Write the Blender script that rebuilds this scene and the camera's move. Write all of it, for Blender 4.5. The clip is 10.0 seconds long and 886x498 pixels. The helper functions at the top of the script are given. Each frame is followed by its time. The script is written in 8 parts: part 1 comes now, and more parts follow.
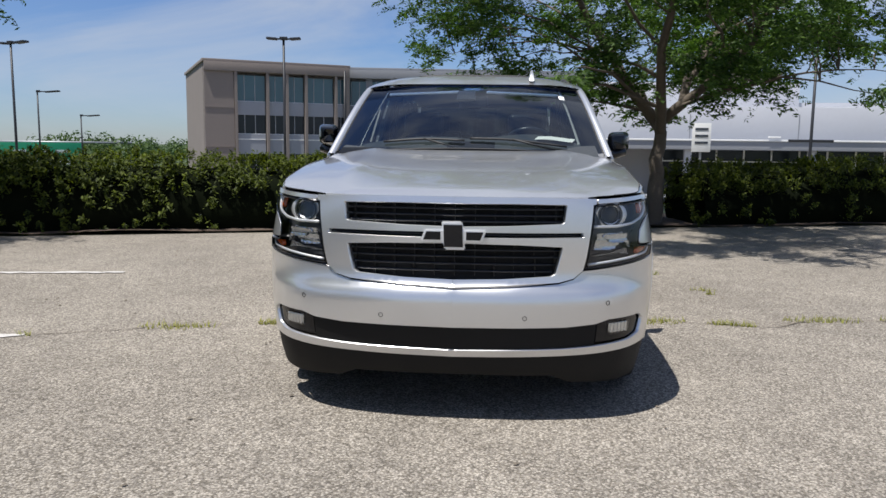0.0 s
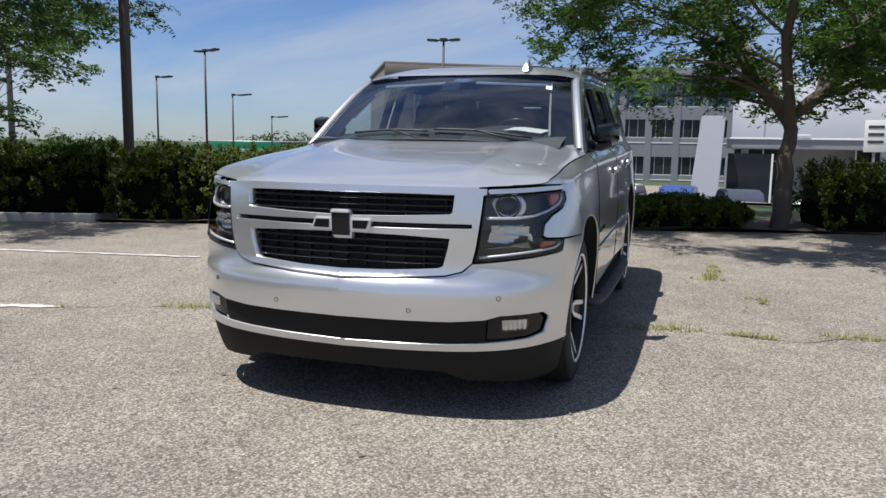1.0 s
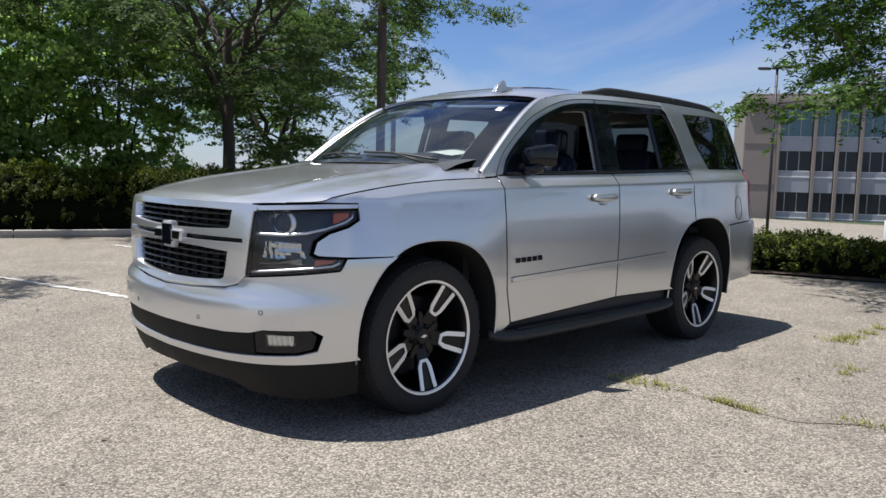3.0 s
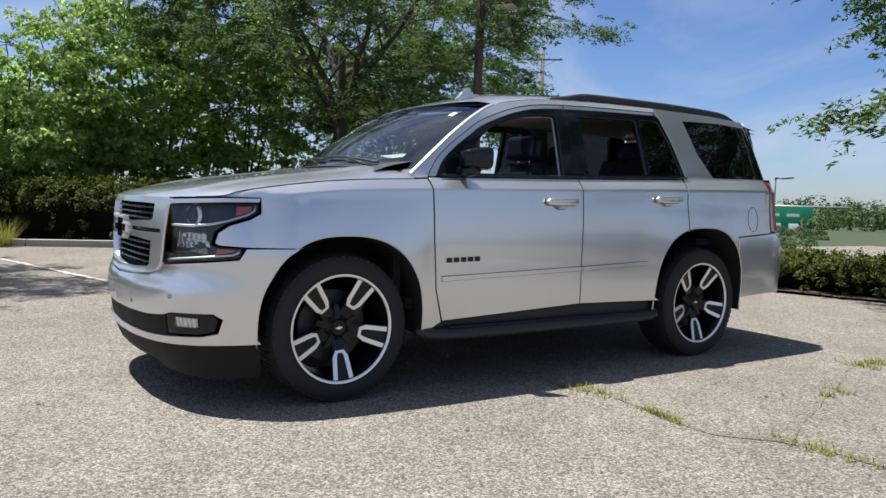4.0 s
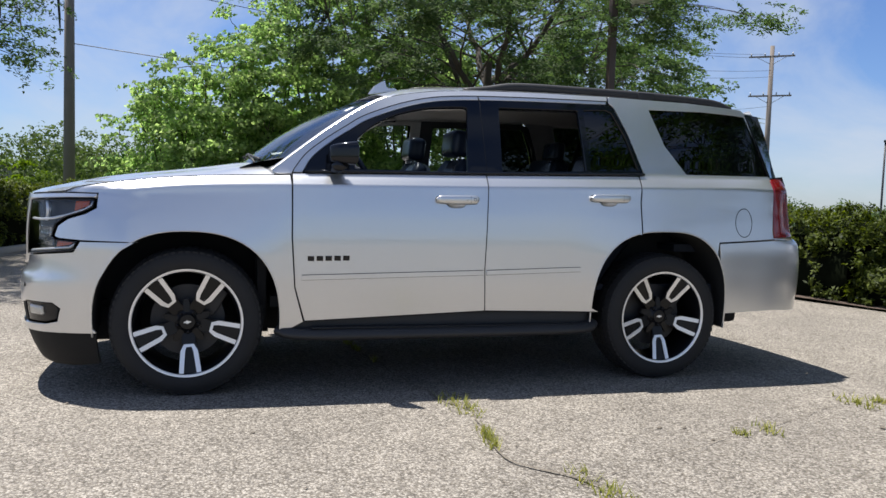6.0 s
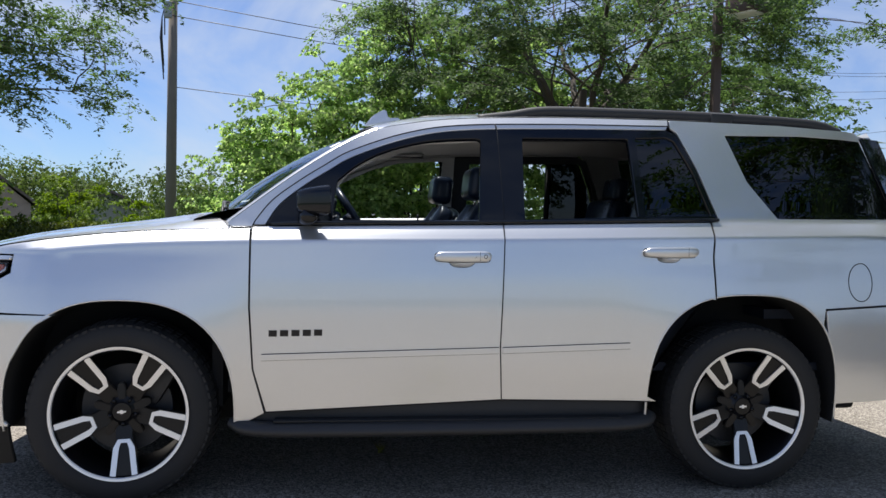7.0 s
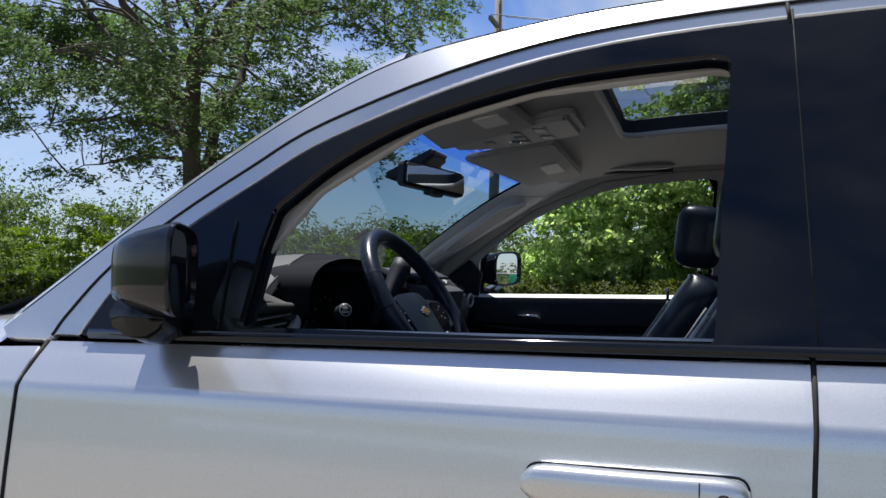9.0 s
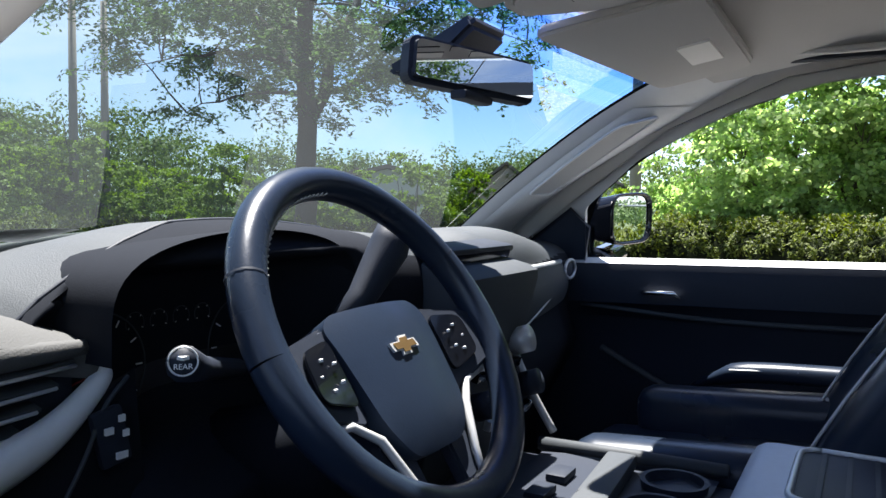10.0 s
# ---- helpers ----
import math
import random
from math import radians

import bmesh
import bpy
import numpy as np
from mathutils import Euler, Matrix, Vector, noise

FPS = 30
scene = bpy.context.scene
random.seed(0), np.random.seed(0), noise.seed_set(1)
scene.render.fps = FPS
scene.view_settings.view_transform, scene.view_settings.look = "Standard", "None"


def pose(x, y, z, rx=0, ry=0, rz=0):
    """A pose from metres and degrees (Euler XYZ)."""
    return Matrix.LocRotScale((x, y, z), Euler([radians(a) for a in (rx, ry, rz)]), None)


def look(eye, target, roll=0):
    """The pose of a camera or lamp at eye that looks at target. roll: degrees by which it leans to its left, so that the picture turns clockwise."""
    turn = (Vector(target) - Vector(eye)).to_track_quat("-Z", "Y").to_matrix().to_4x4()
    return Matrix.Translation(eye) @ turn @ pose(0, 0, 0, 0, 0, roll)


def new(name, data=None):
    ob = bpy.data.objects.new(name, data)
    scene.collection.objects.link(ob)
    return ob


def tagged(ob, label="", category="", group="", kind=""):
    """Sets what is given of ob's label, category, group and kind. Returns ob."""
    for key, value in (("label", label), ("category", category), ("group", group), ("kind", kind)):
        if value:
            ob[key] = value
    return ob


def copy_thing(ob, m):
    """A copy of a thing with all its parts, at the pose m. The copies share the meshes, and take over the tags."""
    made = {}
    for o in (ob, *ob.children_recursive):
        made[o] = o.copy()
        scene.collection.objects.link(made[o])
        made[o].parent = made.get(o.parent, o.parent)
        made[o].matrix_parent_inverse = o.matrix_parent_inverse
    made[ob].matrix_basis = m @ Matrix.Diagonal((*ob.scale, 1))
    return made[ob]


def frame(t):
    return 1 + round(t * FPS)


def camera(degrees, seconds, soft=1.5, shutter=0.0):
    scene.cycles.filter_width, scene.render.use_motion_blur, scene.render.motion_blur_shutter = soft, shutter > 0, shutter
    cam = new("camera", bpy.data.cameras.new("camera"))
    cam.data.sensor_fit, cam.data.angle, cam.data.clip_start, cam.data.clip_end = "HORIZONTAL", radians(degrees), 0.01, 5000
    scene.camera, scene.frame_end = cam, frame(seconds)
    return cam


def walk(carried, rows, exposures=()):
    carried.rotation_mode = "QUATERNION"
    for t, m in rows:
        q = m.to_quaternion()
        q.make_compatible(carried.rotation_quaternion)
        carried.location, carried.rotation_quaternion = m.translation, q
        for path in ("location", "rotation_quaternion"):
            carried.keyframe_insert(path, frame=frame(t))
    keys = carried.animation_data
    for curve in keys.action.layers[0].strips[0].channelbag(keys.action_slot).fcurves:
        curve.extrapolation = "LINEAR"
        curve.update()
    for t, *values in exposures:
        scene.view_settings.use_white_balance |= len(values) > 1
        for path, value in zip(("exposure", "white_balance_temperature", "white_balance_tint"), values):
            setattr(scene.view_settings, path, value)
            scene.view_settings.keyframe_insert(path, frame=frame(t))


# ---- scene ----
cam = camera(59.5, 10.0)
PATH = [
    (0, (0.215, -4.524, 1.33), (0.062, -2.547, 1.07), 0.7),
    (0.5, (0.875, -4.346, 1.304), (0.501, -2.399, 1.041), 0.8),
    (1, (1.54, -4.202, 1.289), (0.929, -2.316, 1.024), 0.9),
    (1.5, (2.161, -3.925, 1.283), (1.317, -2.131, 1.022), 1.3),
    (2, (2.785, -3.667, 1.268), (1.723, -1.991, 1.021), 1.3),
    (2.5, (3.317, -3.233, 1.263), (2.073, -1.683, 1.037), 1.6),
    (3.8, (4.542, -2.005, 1.179), (2.915, -0.85, 1.041), 1.5),
    (4, (4.723, -1.831, 1.148), (3.054, -0.737, 1.014), 1.8),
    (4.5, (5.068, -1.287, 1.146), (3.308, -0.346, 1.02), 2.2),
    (5, (5.382, -0.762, 1.145), (3.551, 0.033, 1.017), 2.4),
    (5.2, (5.486, -0.559, 1.127), (3.631, 0.178, 0.996), 2.5),
    (6.3, (5.203, 0.398, 1.18), (3.266, 0.883, 1.065), 1.6),
    (6.5, (5.024, 0.557, 1.215), (3.073, 0.984, 1.117), 1.5),
    (7, (4.512, 0.948, 1.274), (2.53, 1.213, 1.218), 1.3),
    (7.5, (3.878, 1.163, 1.284), (1.88, 1.251, 1.294), 1.6),
    (8, (3.236, 1.441, 1.313), (1.243, 1.278, 1.364), 2.0),
    (8.5, (2.539, 1.546, 1.338), (0.582, 1.136, 1.411), 2.3),
    (9, (1.933, 1.587, 1.39), (0.037, 0.954, 1.45), 1.6),
    (9.3, (1.573, 1.575, 1.421), (-0.279, 0.822, 1.466), 0.9),
    (9.5, (1.383, 1.544, 1.430), (-0.433, 0.707, 1.450), 1.0),
    (9.8, (1.127, 1.455, 1.430), (-0.649, 0.537, 1.370), 0.85),
    (10, (1.015, 1.424, 1.445), (-0.734, 0.461, 1.326), 0.85),
]
EXPOSURE = [(0, 0.33), (2.5, 0.43), (4, 0.55), (5, 0.60), (6.5, 0.60), (7, 0.68), (8, 0.62), (8.5, 0.52), (9.0, 0.65), (9.5, 1.66), (10, 2.22)]
walk(cam, [(t, look(eye, target, roll)) for t, eye, target, roll in PATH], EXPOSURE)

from mathutils import geometry

# ---- world and sun ----
SUN_DIR = Vector((-0.37, -0.34, 1.42)).normalized()
world = bpy.data.worlds.new("sky")
scene.world = world
world.use_nodes = True
wn, wl = world.node_tree.nodes, world.node_tree.links
wn.clear()
w_out = wn.new("ShaderNodeOutputWorld")
w_bg = wn.new("ShaderNodeBackground")
w_bg.inputs["Strength"].default_value = 0.068
w_sky = wn.new("ShaderNodeTexSky")
w_sky.sky_type = "NISHITA"
w_sky.sun_disc = False
w_sky.sun_elevation = math.asin(SUN_DIR.z)
w_sky.sun_rotation = math.atan2(SUN_DIR.x, SUN_DIR.y)
w_sky.air_density, w_sky.dust_density, w_sky.ozone_density = 1.0, 0.25, 3.0
w_tc = wn.new("ShaderNodeTexCoord")
w_map = wn.new("ShaderNodeMapping")
w_map.inputs["Scale"].default_value = (1.1, 1.9, 4.2)
w_map.inputs["Rotation"].default_value = (0.25, 0.2, 0.6)
w_noise = wn.new("ShaderNodeTexNoise")
w_noise.inputs["Scale"].default_value = 1.5
w_noise.inputs["Detail"].default_value = 9
w_noise.inputs["Roughness"].default_value = 0.58
w_noise.inputs["Distortion"].default_value = 0.7
w_ramp = wn.new("ShaderNodeValToRGB")
w_ramp.color_ramp.elements[0].position, w_ramp.color_ramp.elements[1].position = 0.38, 0.69
w_ramp.color_ramp.elements[1].color = (0.8, 0.8, 0.8, 1)
w_mix = wn.new("ShaderNodeMixRGB")
w_mix.inputs[2].default_value = (6.2, 6.8, 7.8, 1)
wl.new(w_tc.outputs["Generated"], w_map.inputs[0])
wl.new(w_map.outputs[0], w_noise.inputs["Vector"])
wl.new(w_noise.outputs["Fac"], w_ramp.inputs[0])
wl.new(w_ramp.outputs[0], w_mix.inputs[0])
w_tint = wn.new("ShaderNodeMixRGB")
w_tint.blend_type = "MULTIPLY"
w_tint.inputs[0].default_value = 1.0
w_tint.inputs[2].default_value = (0.78, 0.92, 1.24, 1)
wl.new(w_sky.outputs[0], w_tint.inputs[1])
wl.new(w_tint.outputs[0], w_mix.inputs[1])
wl.new(w_mix.outputs[0], w_bg.inputs["Color"])
wl.new(w_bg.outputs[0], w_out.inputs["Surface"])
sun = new("sun", bpy.data.lights.new("sun", "SUN"))
sun.data.energy, sun.data.angle, sun.data.color = 5.2, radians(0.55), (1.0, 0.965, 0.92)
sun.matrix_world = look(SUN_DIR * 60, (0, 0, 0))

# ---- materials ----


def node_mat(name):
    m = bpy.data.materials.new(name)
    m.use_nodes = True
    nt = m.node_tree
    return m, nt.nodes, nt.links, nt.nodes["Principled BSDF"]


def pbr(name, color, rough=0.5, metal=0.0, coat=0.0, vary=0.12, scale=6.0, fine=90.0, bump=0.0, bump_scale=200.0, spec=0.5, second=None, rvary=0.1):
    """Two-scale varied surface: base colour with broad stains and fine grain, optional relief."""
    m, n, l, b = node_mat(name)
    b.inputs["Roughness"].default_value = rough
    b.inputs["Metallic"].default_value = metal
    b.inputs["Specular IOR Level"].default_value = spec
    b.inputs["Coat Weight"].default_value = coat
    b.inputs["Coat Roughness"].default_value = 0.04
    tc = n.new("ShaderNodeTexCoord")
    big, small = n.new("ShaderNodeTexNoise"), n.new("ShaderNodeTexNoise")
    big.inputs["Scale"].default_value, small.inputs["Scale"].default_value = scale, fine
    big.inputs["Detail"].default_value, small.inputs["Detail"].default_value = 5, 3
    for t in (big, small):
        l.new(tc.outputs["Object"], t.inputs["Vector"])
    mix = n.new("ShaderNodeMixRGB")
    mix.inputs[1].default_value = (*[c * (1 - vary) for c in color], 1)
    mix.inputs[2].default_value = (*(second or [min(1, c * (1 + vary)) for c in color]), 1)
    add = n.new("ShaderNodeMath")
    add.operation = "MULTIPLY_ADD"
    add.inputs[1].default_value, add.inputs[2].default_value = 0.6, 0.0
    l.new(big.outputs["Fac"], add.inputs[0])
    add2 = n.new("ShaderNodeMath")
    add2.operation = "MULTIPLY_ADD"
    add2.inputs[1].default_value = 0.4
    l.new(small.outputs["Fac"], add2.inputs[0])
    l.new(add.outputs[0], add2.inputs[2])
    l.new(add2.outputs[0], mix.inputs[0])
    l.new(mix.outputs[0], b.inputs["Base Color"])
    if rvary:
        mr = n.new("ShaderNodeMapRange")
        mr.inputs["To Min"].default_value, mr.inputs["To Max"].default_value = max(0, rough - rvary), min(1, rough + rvary)
        l.new(big.outputs["Fac"], mr.inputs["Value"])
        l.new(mr.outputs[0], b.inputs["Roughness"])
    if bump:
        bn = n.new("ShaderNodeTexNoise")
        bn.inputs["Scale"].default_value, bn.inputs["Detail"].default_value = bump_scale, 3
        l.new(tc.outputs["Object"], bn.inputs["Vector"])
        bm_ = n.new("ShaderNodeBump")
        bm_.inputs["Strength"].default_value, bm_.inputs["Distance"].default_value = bump, 0.01
        l.new(bn.outputs["Fac"], bm_.inputs["Height"])
        l.new(bm_.outputs[0], b.inputs["Normal"])
    return m


def glass(name, tint, low=0.05, high=0.75, gloss=(1, 1, 1)):
    """Thin glass: tinted see-through, with gloss that grows towards grazing angles, the same from both sides."""
    m, n, l, b = node_mat(name)
    n.remove(b)
    tr, gl, lw, pw, mr, mx = (n.new("ShaderNode" + k) for k in ("BsdfTransparent", "BsdfGlossy", "LayerWeight", "Math", "MapRange", "MixShader"))
    tr.inputs[0].default_value = (*tint, 1)
    gl.inputs["Color"].default_value = (*gloss, 1)
    gl.inputs["Roughness"].default_value = 0.0
    lw.inputs["Blend"].default_value = 0.5
    pw.operation = "POWER"
    pw.inputs[1].default_value = 3.5
    mr.inputs["To Min"].default_value, mr.inputs["To Max"].default_value = low, high
    l.new(lw.outputs["Facing"], pw.inputs[0])
    l.new(pw.outputs[0], mr.inputs["Value"])
    l.new(mr.outputs[0], mx.inputs[0])
    l.new(tr.outputs[0], mx.inputs[1])
    l.new(gl.outputs[0], mx.inputs[2])
    l.new(mx.outputs[0], n["Material Output"].inputs[0])
    return m


def leaf_mat(name, dark, light, trans=0.35, glow=1.5):
    """Leaves: colour varies leaf by leaf, some light passes through."""
    m, n, l, b = node_mat(name)
    geo = n.new("ShaderNodeNewGeometry")
    ramp = n.new("ShaderNodeValToRGB")
    ramp.color_ramp.elements[0].color, ramp.color_ramp.elements[1].color = (*dark, 1), (*light, 1)
    l.new(geo.outputs["Random Per Island"], ramp.inputs[0])
    l.new(ramp.outputs[0], b.inputs["Base Color"])
    b.inputs["Roughness"].default_value = 0.6
    b.inputs["Specular IOR Level"].default_value = 0.22
    tl, mx = n.new("ShaderNodeBsdfTranslucent"), n.new("ShaderNodeMixShader")
    hs = n.new("ShaderNodeHueSaturation")
    hs.inputs["Value"].default_value, hs.inputs["Saturation"].default_value = glow, 1.15
    l.new(ramp.outputs[0], hs.inputs["Color"])
    l.new(hs.outputs[0], tl.inputs[0])
    mx.inputs[0].default_value = trans
    l.new(b.outputs[0], mx.inputs[1])
    l.new(tl.outputs[0], mx.inputs[2])
    l.new(mx.outputs[0], n["Material Output"].inputs[0])
    return m


def asphalt_mat():
    m, n, l, b = node_mat("worn_asphalt")
    tc = n.new("ShaderNodeTexCoord")

    def tex(kind, scale, **kw):
        t = n.new(kind)
        t.inputs["Scale"].default_value = scale
        for k, v in kw.items():
            t.inputs[k].default_value = v
        l.new(tc.outputs["Object"], t.inputs["Vector"])
        return t

    def mixc(kind, fac, a, c, f=None):
        x = n.new("ShaderNodeMixRGB")
        x.blend_type = kind
        for i, v in ((0, fac), (1, a), (2, c)):
            if isinstance(v, (int, float)):
                x.inputs[i].default_value = v
            elif isinstance(v, tuple):
                x.inputs[i].default_value = (*v, 1)
            else:
                l.new(v, x.inputs[i])
        return x.outputs[0]

    def ramp(src, p0, p1, c0=(0, 0, 0), c1=(1, 1, 1)):
        r = n.new("ShaderNodeValToRGB")
        r.color_ramp.elements[0].position, r.color_ramp.elements[1].position = p0, p1
        r.color_ramp.elements[0].color, r.color_ramp.elements[1].color = (*c0, 1), (*c1, 1)
        l.new(src, r.inputs[0])
        return r.outputs[0]
    stone = tex("ShaderNodeTexVoronoi", 94.0)
    stone2 = tex("ShaderNodeTexVoronoi", 42.0)
    grit = tex("ShaderNodeTexNoise", 160.0, Detail=4, Roughness=0.7)
    blotch = tex("ShaderNodeTexNoise", 0.55, Detail=6, Roughness=0.62)
    patch = tex("ShaderNodeTexNoise", 2.6, Detail=7, Roughness=0.65)
    chip = ramp(stone.outputs["Color"], 0.2, 0.85, (0.165, 0.151, 0.134), (0.62, 0.58, 0.515))
    chip2 = ramp(stone2.outputs["Color"], 0.2, 0.95, (0.24, 0.22, 0.195), (0.50, 0.465, 0.41))
    col = mixc("MIX", 0.25, chip, chip2)
    edge = ramp(stone.outputs["Distance"], 0.25, 0.75)
    col = mixc("MULTIPLY", edge, col, (0.55, 0.53, 0.5))
    pits = ramp(grit.outputs["Fac"], 0.36, 0.48, (0.30, 0.29, 0.28), (1, 1, 1))
    col = mixc("MULTIPLY", 0.75, col, pits)
    col = mixc("MULTIPLY", 0.8, col, ramp(blotch.outputs["Fac"], 0.3, 0.7, (0.72, 0.71, 0.70), (1.06, 1.05, 1.03)))
    col = mixc("MULTIPLY", 0.7, col, ramp(patch.outputs["Fac"], 0.32, 0.62, (0.78, 0.77, 0.76), (1.04, 1.03, 1.02)))
    l.new(col, b.inputs["Base Color"])
    b.inputs["Roughness"].default_value = 0.88
    b.inputs["Specular IOR Level"].default_value = 0.25
    bp = n.new("ShaderNodeBump")
    bp.inputs["Strength"].default_value, bp.inputs["Distance"].default_value = 0.7, 0.006
    inv = n.new("ShaderNodeMath")
    inv.operation = "MULTIPLY_ADD"
    inv.inputs[1].default_value = -1.0
    l.new(stone.outputs["Distance"], inv.inputs[0])
    l.new(grit.outputs["Fac"], inv.inputs[2])
    l.new(inv.outputs[0], bp.inputs["Height"])
    l.new(bp.outputs[0], b.inputs["Normal"])
    return m


def paint_mat():
    m, n, l, b = node_mat("silver_metallic_paint")
    tc = n.new("ShaderNodeTexCoord")
    fl = n.new("ShaderNodeTexVoronoi")
    fl.inputs["Scale"].default_value = 1400
    l.new(tc.outputs["Object"], fl.inputs["Vector"])
    dust = n.new("ShaderNodeTexNoise")
    dust.inputs["Scale"].default_value, dust.inputs["Detail"].default_value = 2.2, 6
    l.new(tc.outputs["Object"], dust.inputs["Vector"])
    r = n.new("ShaderNodeValToRGB")
    r.color_ramp.elements[0].color, r.color_ramp.elements[1].color = (0.60, 0.605, 0.61, 1), (0.76, 0.765, 0.77, 1)
    l.new(fl.outputs["Color"], r.inputs[0])
    l.new(r.outputs[0], b.inputs["Base Color"])
    mr = n.new("ShaderNodeMapRange")
    mr.inputs["To Min"].default_value, mr.inputs["To Max"].default_value = 0.26, 0.32
    l.new(dust.outputs["Fac"], mr.inputs["Value"])
    l.new(mr.outputs[0], b.inputs["Roughness"])
    b.inputs["Metallic"].default_value = 0.78
    b.inputs["Coat Weight"].default_value = 1.0
    b.inputs["Coat Roughness"].default_value = 0.03
    b.inputs["Coat IOR"].default_value = 1.6
    return m


ASPHALT = asphalt_mat()
PAINT = paint_mat()
# blue cast of the black is reflected sky, mixed into the base colour
GLOSS_BLACK = pbr("gloss_black", (0.0035, 0.0045, 0.0075), 0.06, vary=0.2, rvary=0.02, spec=0.4)
TRIM_BLACK = pbr("black_plastic", (0.022, 0.022, 0.023), 0.55, vary=0.2, bump=0.08, bump_scale=700)
LOWER_GREY = pbr("grey_plastic", (0.011, 0.0108, 0.0105), 0.65, spec=0.22, vary=0.2, bump=0.1, bump_scale=600)
RUBBER = pbr("tyre_rubber", (0.0125, 0.0125, 0.013), 0.75, vary=0.3, scale=9, bump=0.1, bump_scale=300)
WELL = pbr("wheel_well_liner", (0.012, 0.012, 0.012), 0.9, vary=0.3)
CHROME = pbr("chrome", (0.78, 0.79, 0.8), 0.1, 1.0, vary=0.03, rvary=0.04)
SATIN_METAL = pbr("machined_alloy", (0.86, 0.86, 0.86), 0.38, 0.75, vary=0.05, fine=400, rvary=0.06)
RIM_BLACK = pbr("rim_black", (0.006, 0.006, 0.007), 0.3, spec=0.3, vary=0.2)
BRAKE = pbr("brake_steel", (0.045, 0.045, 0.047), 0.5, 0.5, vary=0.25)
FRIT = pbr("black_glass_print", (0.0025, 0.003, 0.004), 0.9, spec=0.0, vary=0.1)
DARK_GLASS = glass("privacy_glass", (0.022, 0.025, 0.028))
CLEAR_GLASS = glass("windscreen_glass", (0.43, 0.50, 0.485), 0.10, 0.8)
REAR_GLASS = glass("rear_glass", (0.10, 0.11, 0.11))
SHADE_GLASS = [glass("blue_shade_band_%d" % k, c, 0.035, 0.55) for k, c in enumerate(((0.42, 0.55, 0.66), (0.30, 0.48, 0.74), (0.17, 0.36, 0.78), (0.08, 0.24, 0.78), (0.05, 0.17, 0.70)))]
LENS = glass("clear_lens", (0.88, 0.89, 0.90), 0.045, 0.4)
AMBER = pbr("amber_lens", (0.50, 0.085, 0.012), 0.18, coat=0.6, vary=0.2, fine=160)
RED = pbr("red_lens", (0.20, 0.004, 0.007), 0.15, coat=0.7, vary=0.2, fine=120)
HEAD_DARK = pbr("lamp_housing", (0.035, 0.037, 0.042), 0.35, spec=0.35, vary=0.2)
LAMP_BOWL = pbr("lamp_bowl", (0.20, 0.205, 0.215), 0.22, 0.9, vary=0.2, fine=60)
LAMP_GREY = pbr("lamp_reflector", (0.62, 0.64, 0.66), 0.16, 0.9, vary=0.12, fine=60)
MIRROR = pbr("mirror_glass", (0.9, 0.9, 0.9), 0.0, 1.0, vary=0.0, rvary=0.0)
GOLD = pbr("gold_emblem", (0.62, 0.38, 0.16), 0.3, 0.9, vary=0.1)
PAPER = pbr("white_paper", (0.82, 0.83, 0.82), 0.7, vary=0.04)
BARK = pbr("grey_brown_bark", (0.11, 0.09, 0.07), 0.9, vary=0.45, scale=3, fine=26, bump=0.9, bump_scale=24)
BARK_DARK = pbr("dark_bark", (0.07, 0.058, 0.048), 0.92, vary=0.4, scale=3, fine=24, bump=0.9, bump_scale=20)
LOCUST = leaf_mat("locust_leaves", (0.026, 0.060, 0.014), (0.10, 0.17, 0.036), 0.4)
LOCUST_FAR = leaf_mat("shaded_locust_leaves", (0.046, 0.079, 0.032), (0.112, 0.165, 0.055), 0.46, 1.9)
MAPLE = leaf_mat("maple_leaves", (0.10, 0.165, 0.055), (0.33, 0.42, 0.165), 0.6, 2.1)
YEW = leaf_mat("yew_leaves", (0.014, 0.024, 0.005), (0.12, 0.15, 0.021), 0.34, 1.7)
LIME = leaf_mat("bright_leaves", (0.085, 0.14, 0.02), (0.19, 0.26, 0.04), 0.35, 1.7)
MIDDLE = leaf_mat("far_tree_leaves", (0.06, 0.095, 0.026), (0.105, 0.145, 0.04), 0.35)
WOODS = leaf_mat("woodland_leaves", (0.034, 0.064, 0.022), (0.085, 0.13, 0.042), 0.25)
GRASS = leaf_mat("grass_blades", (0.12, 0.14, 0.03), (0.34, 0.33, 0.09), 0.3)
HEDGE_CORE = pbr("hedge_inner_shade", (0.007, 0.009, 0.005), 1.0, vary=0.4, scale=12, spec=0.0)
SOIL = pbr("mulch_soil", (0.085, 0.06, 0.045), 0.95, vary=0.4, scale=5, fine=40, bump=0.6, bump_scale=30)
LAWN = pbr("lawn", (0.045, 0.066, 0.024), 0.95, vary=0.4, scale=0.4, fine=14, bump=0.5, bump_scale=10)
CONCRETE = pbr("kerb_concrete", (0.36, 0.34, 0.31), 0.9, vary=0.25, scale=2, fine=60, bump=0.3, bump_scale=80)
ROADPAINT = pbr("worn_white_paint", (0.42, 0.40, 0.37), 0.8, vary=0.35, scale=14, fine=120, second=(0.66, 0.64, 0.61))
CRACK = pbr("crack_dirt", (0.15, 0.128, 0.10), 0.95, vary=0.4, scale=20)
POLE_BROWN = pbr("brown_painted_steel", (0.085, 0.06, 0.052), 0.6, vary=0.25, scale=3)
POLE_BLACK = pbr("black_painted_steel", (0.02, 0.021, 0.024), 0.5, vary=0.2)
POLE_WOOD = pbr("weathered_pole_wood", (0.20, 0.17, 0.145), 0.9, vary=0.3, scale=3, fine=50)
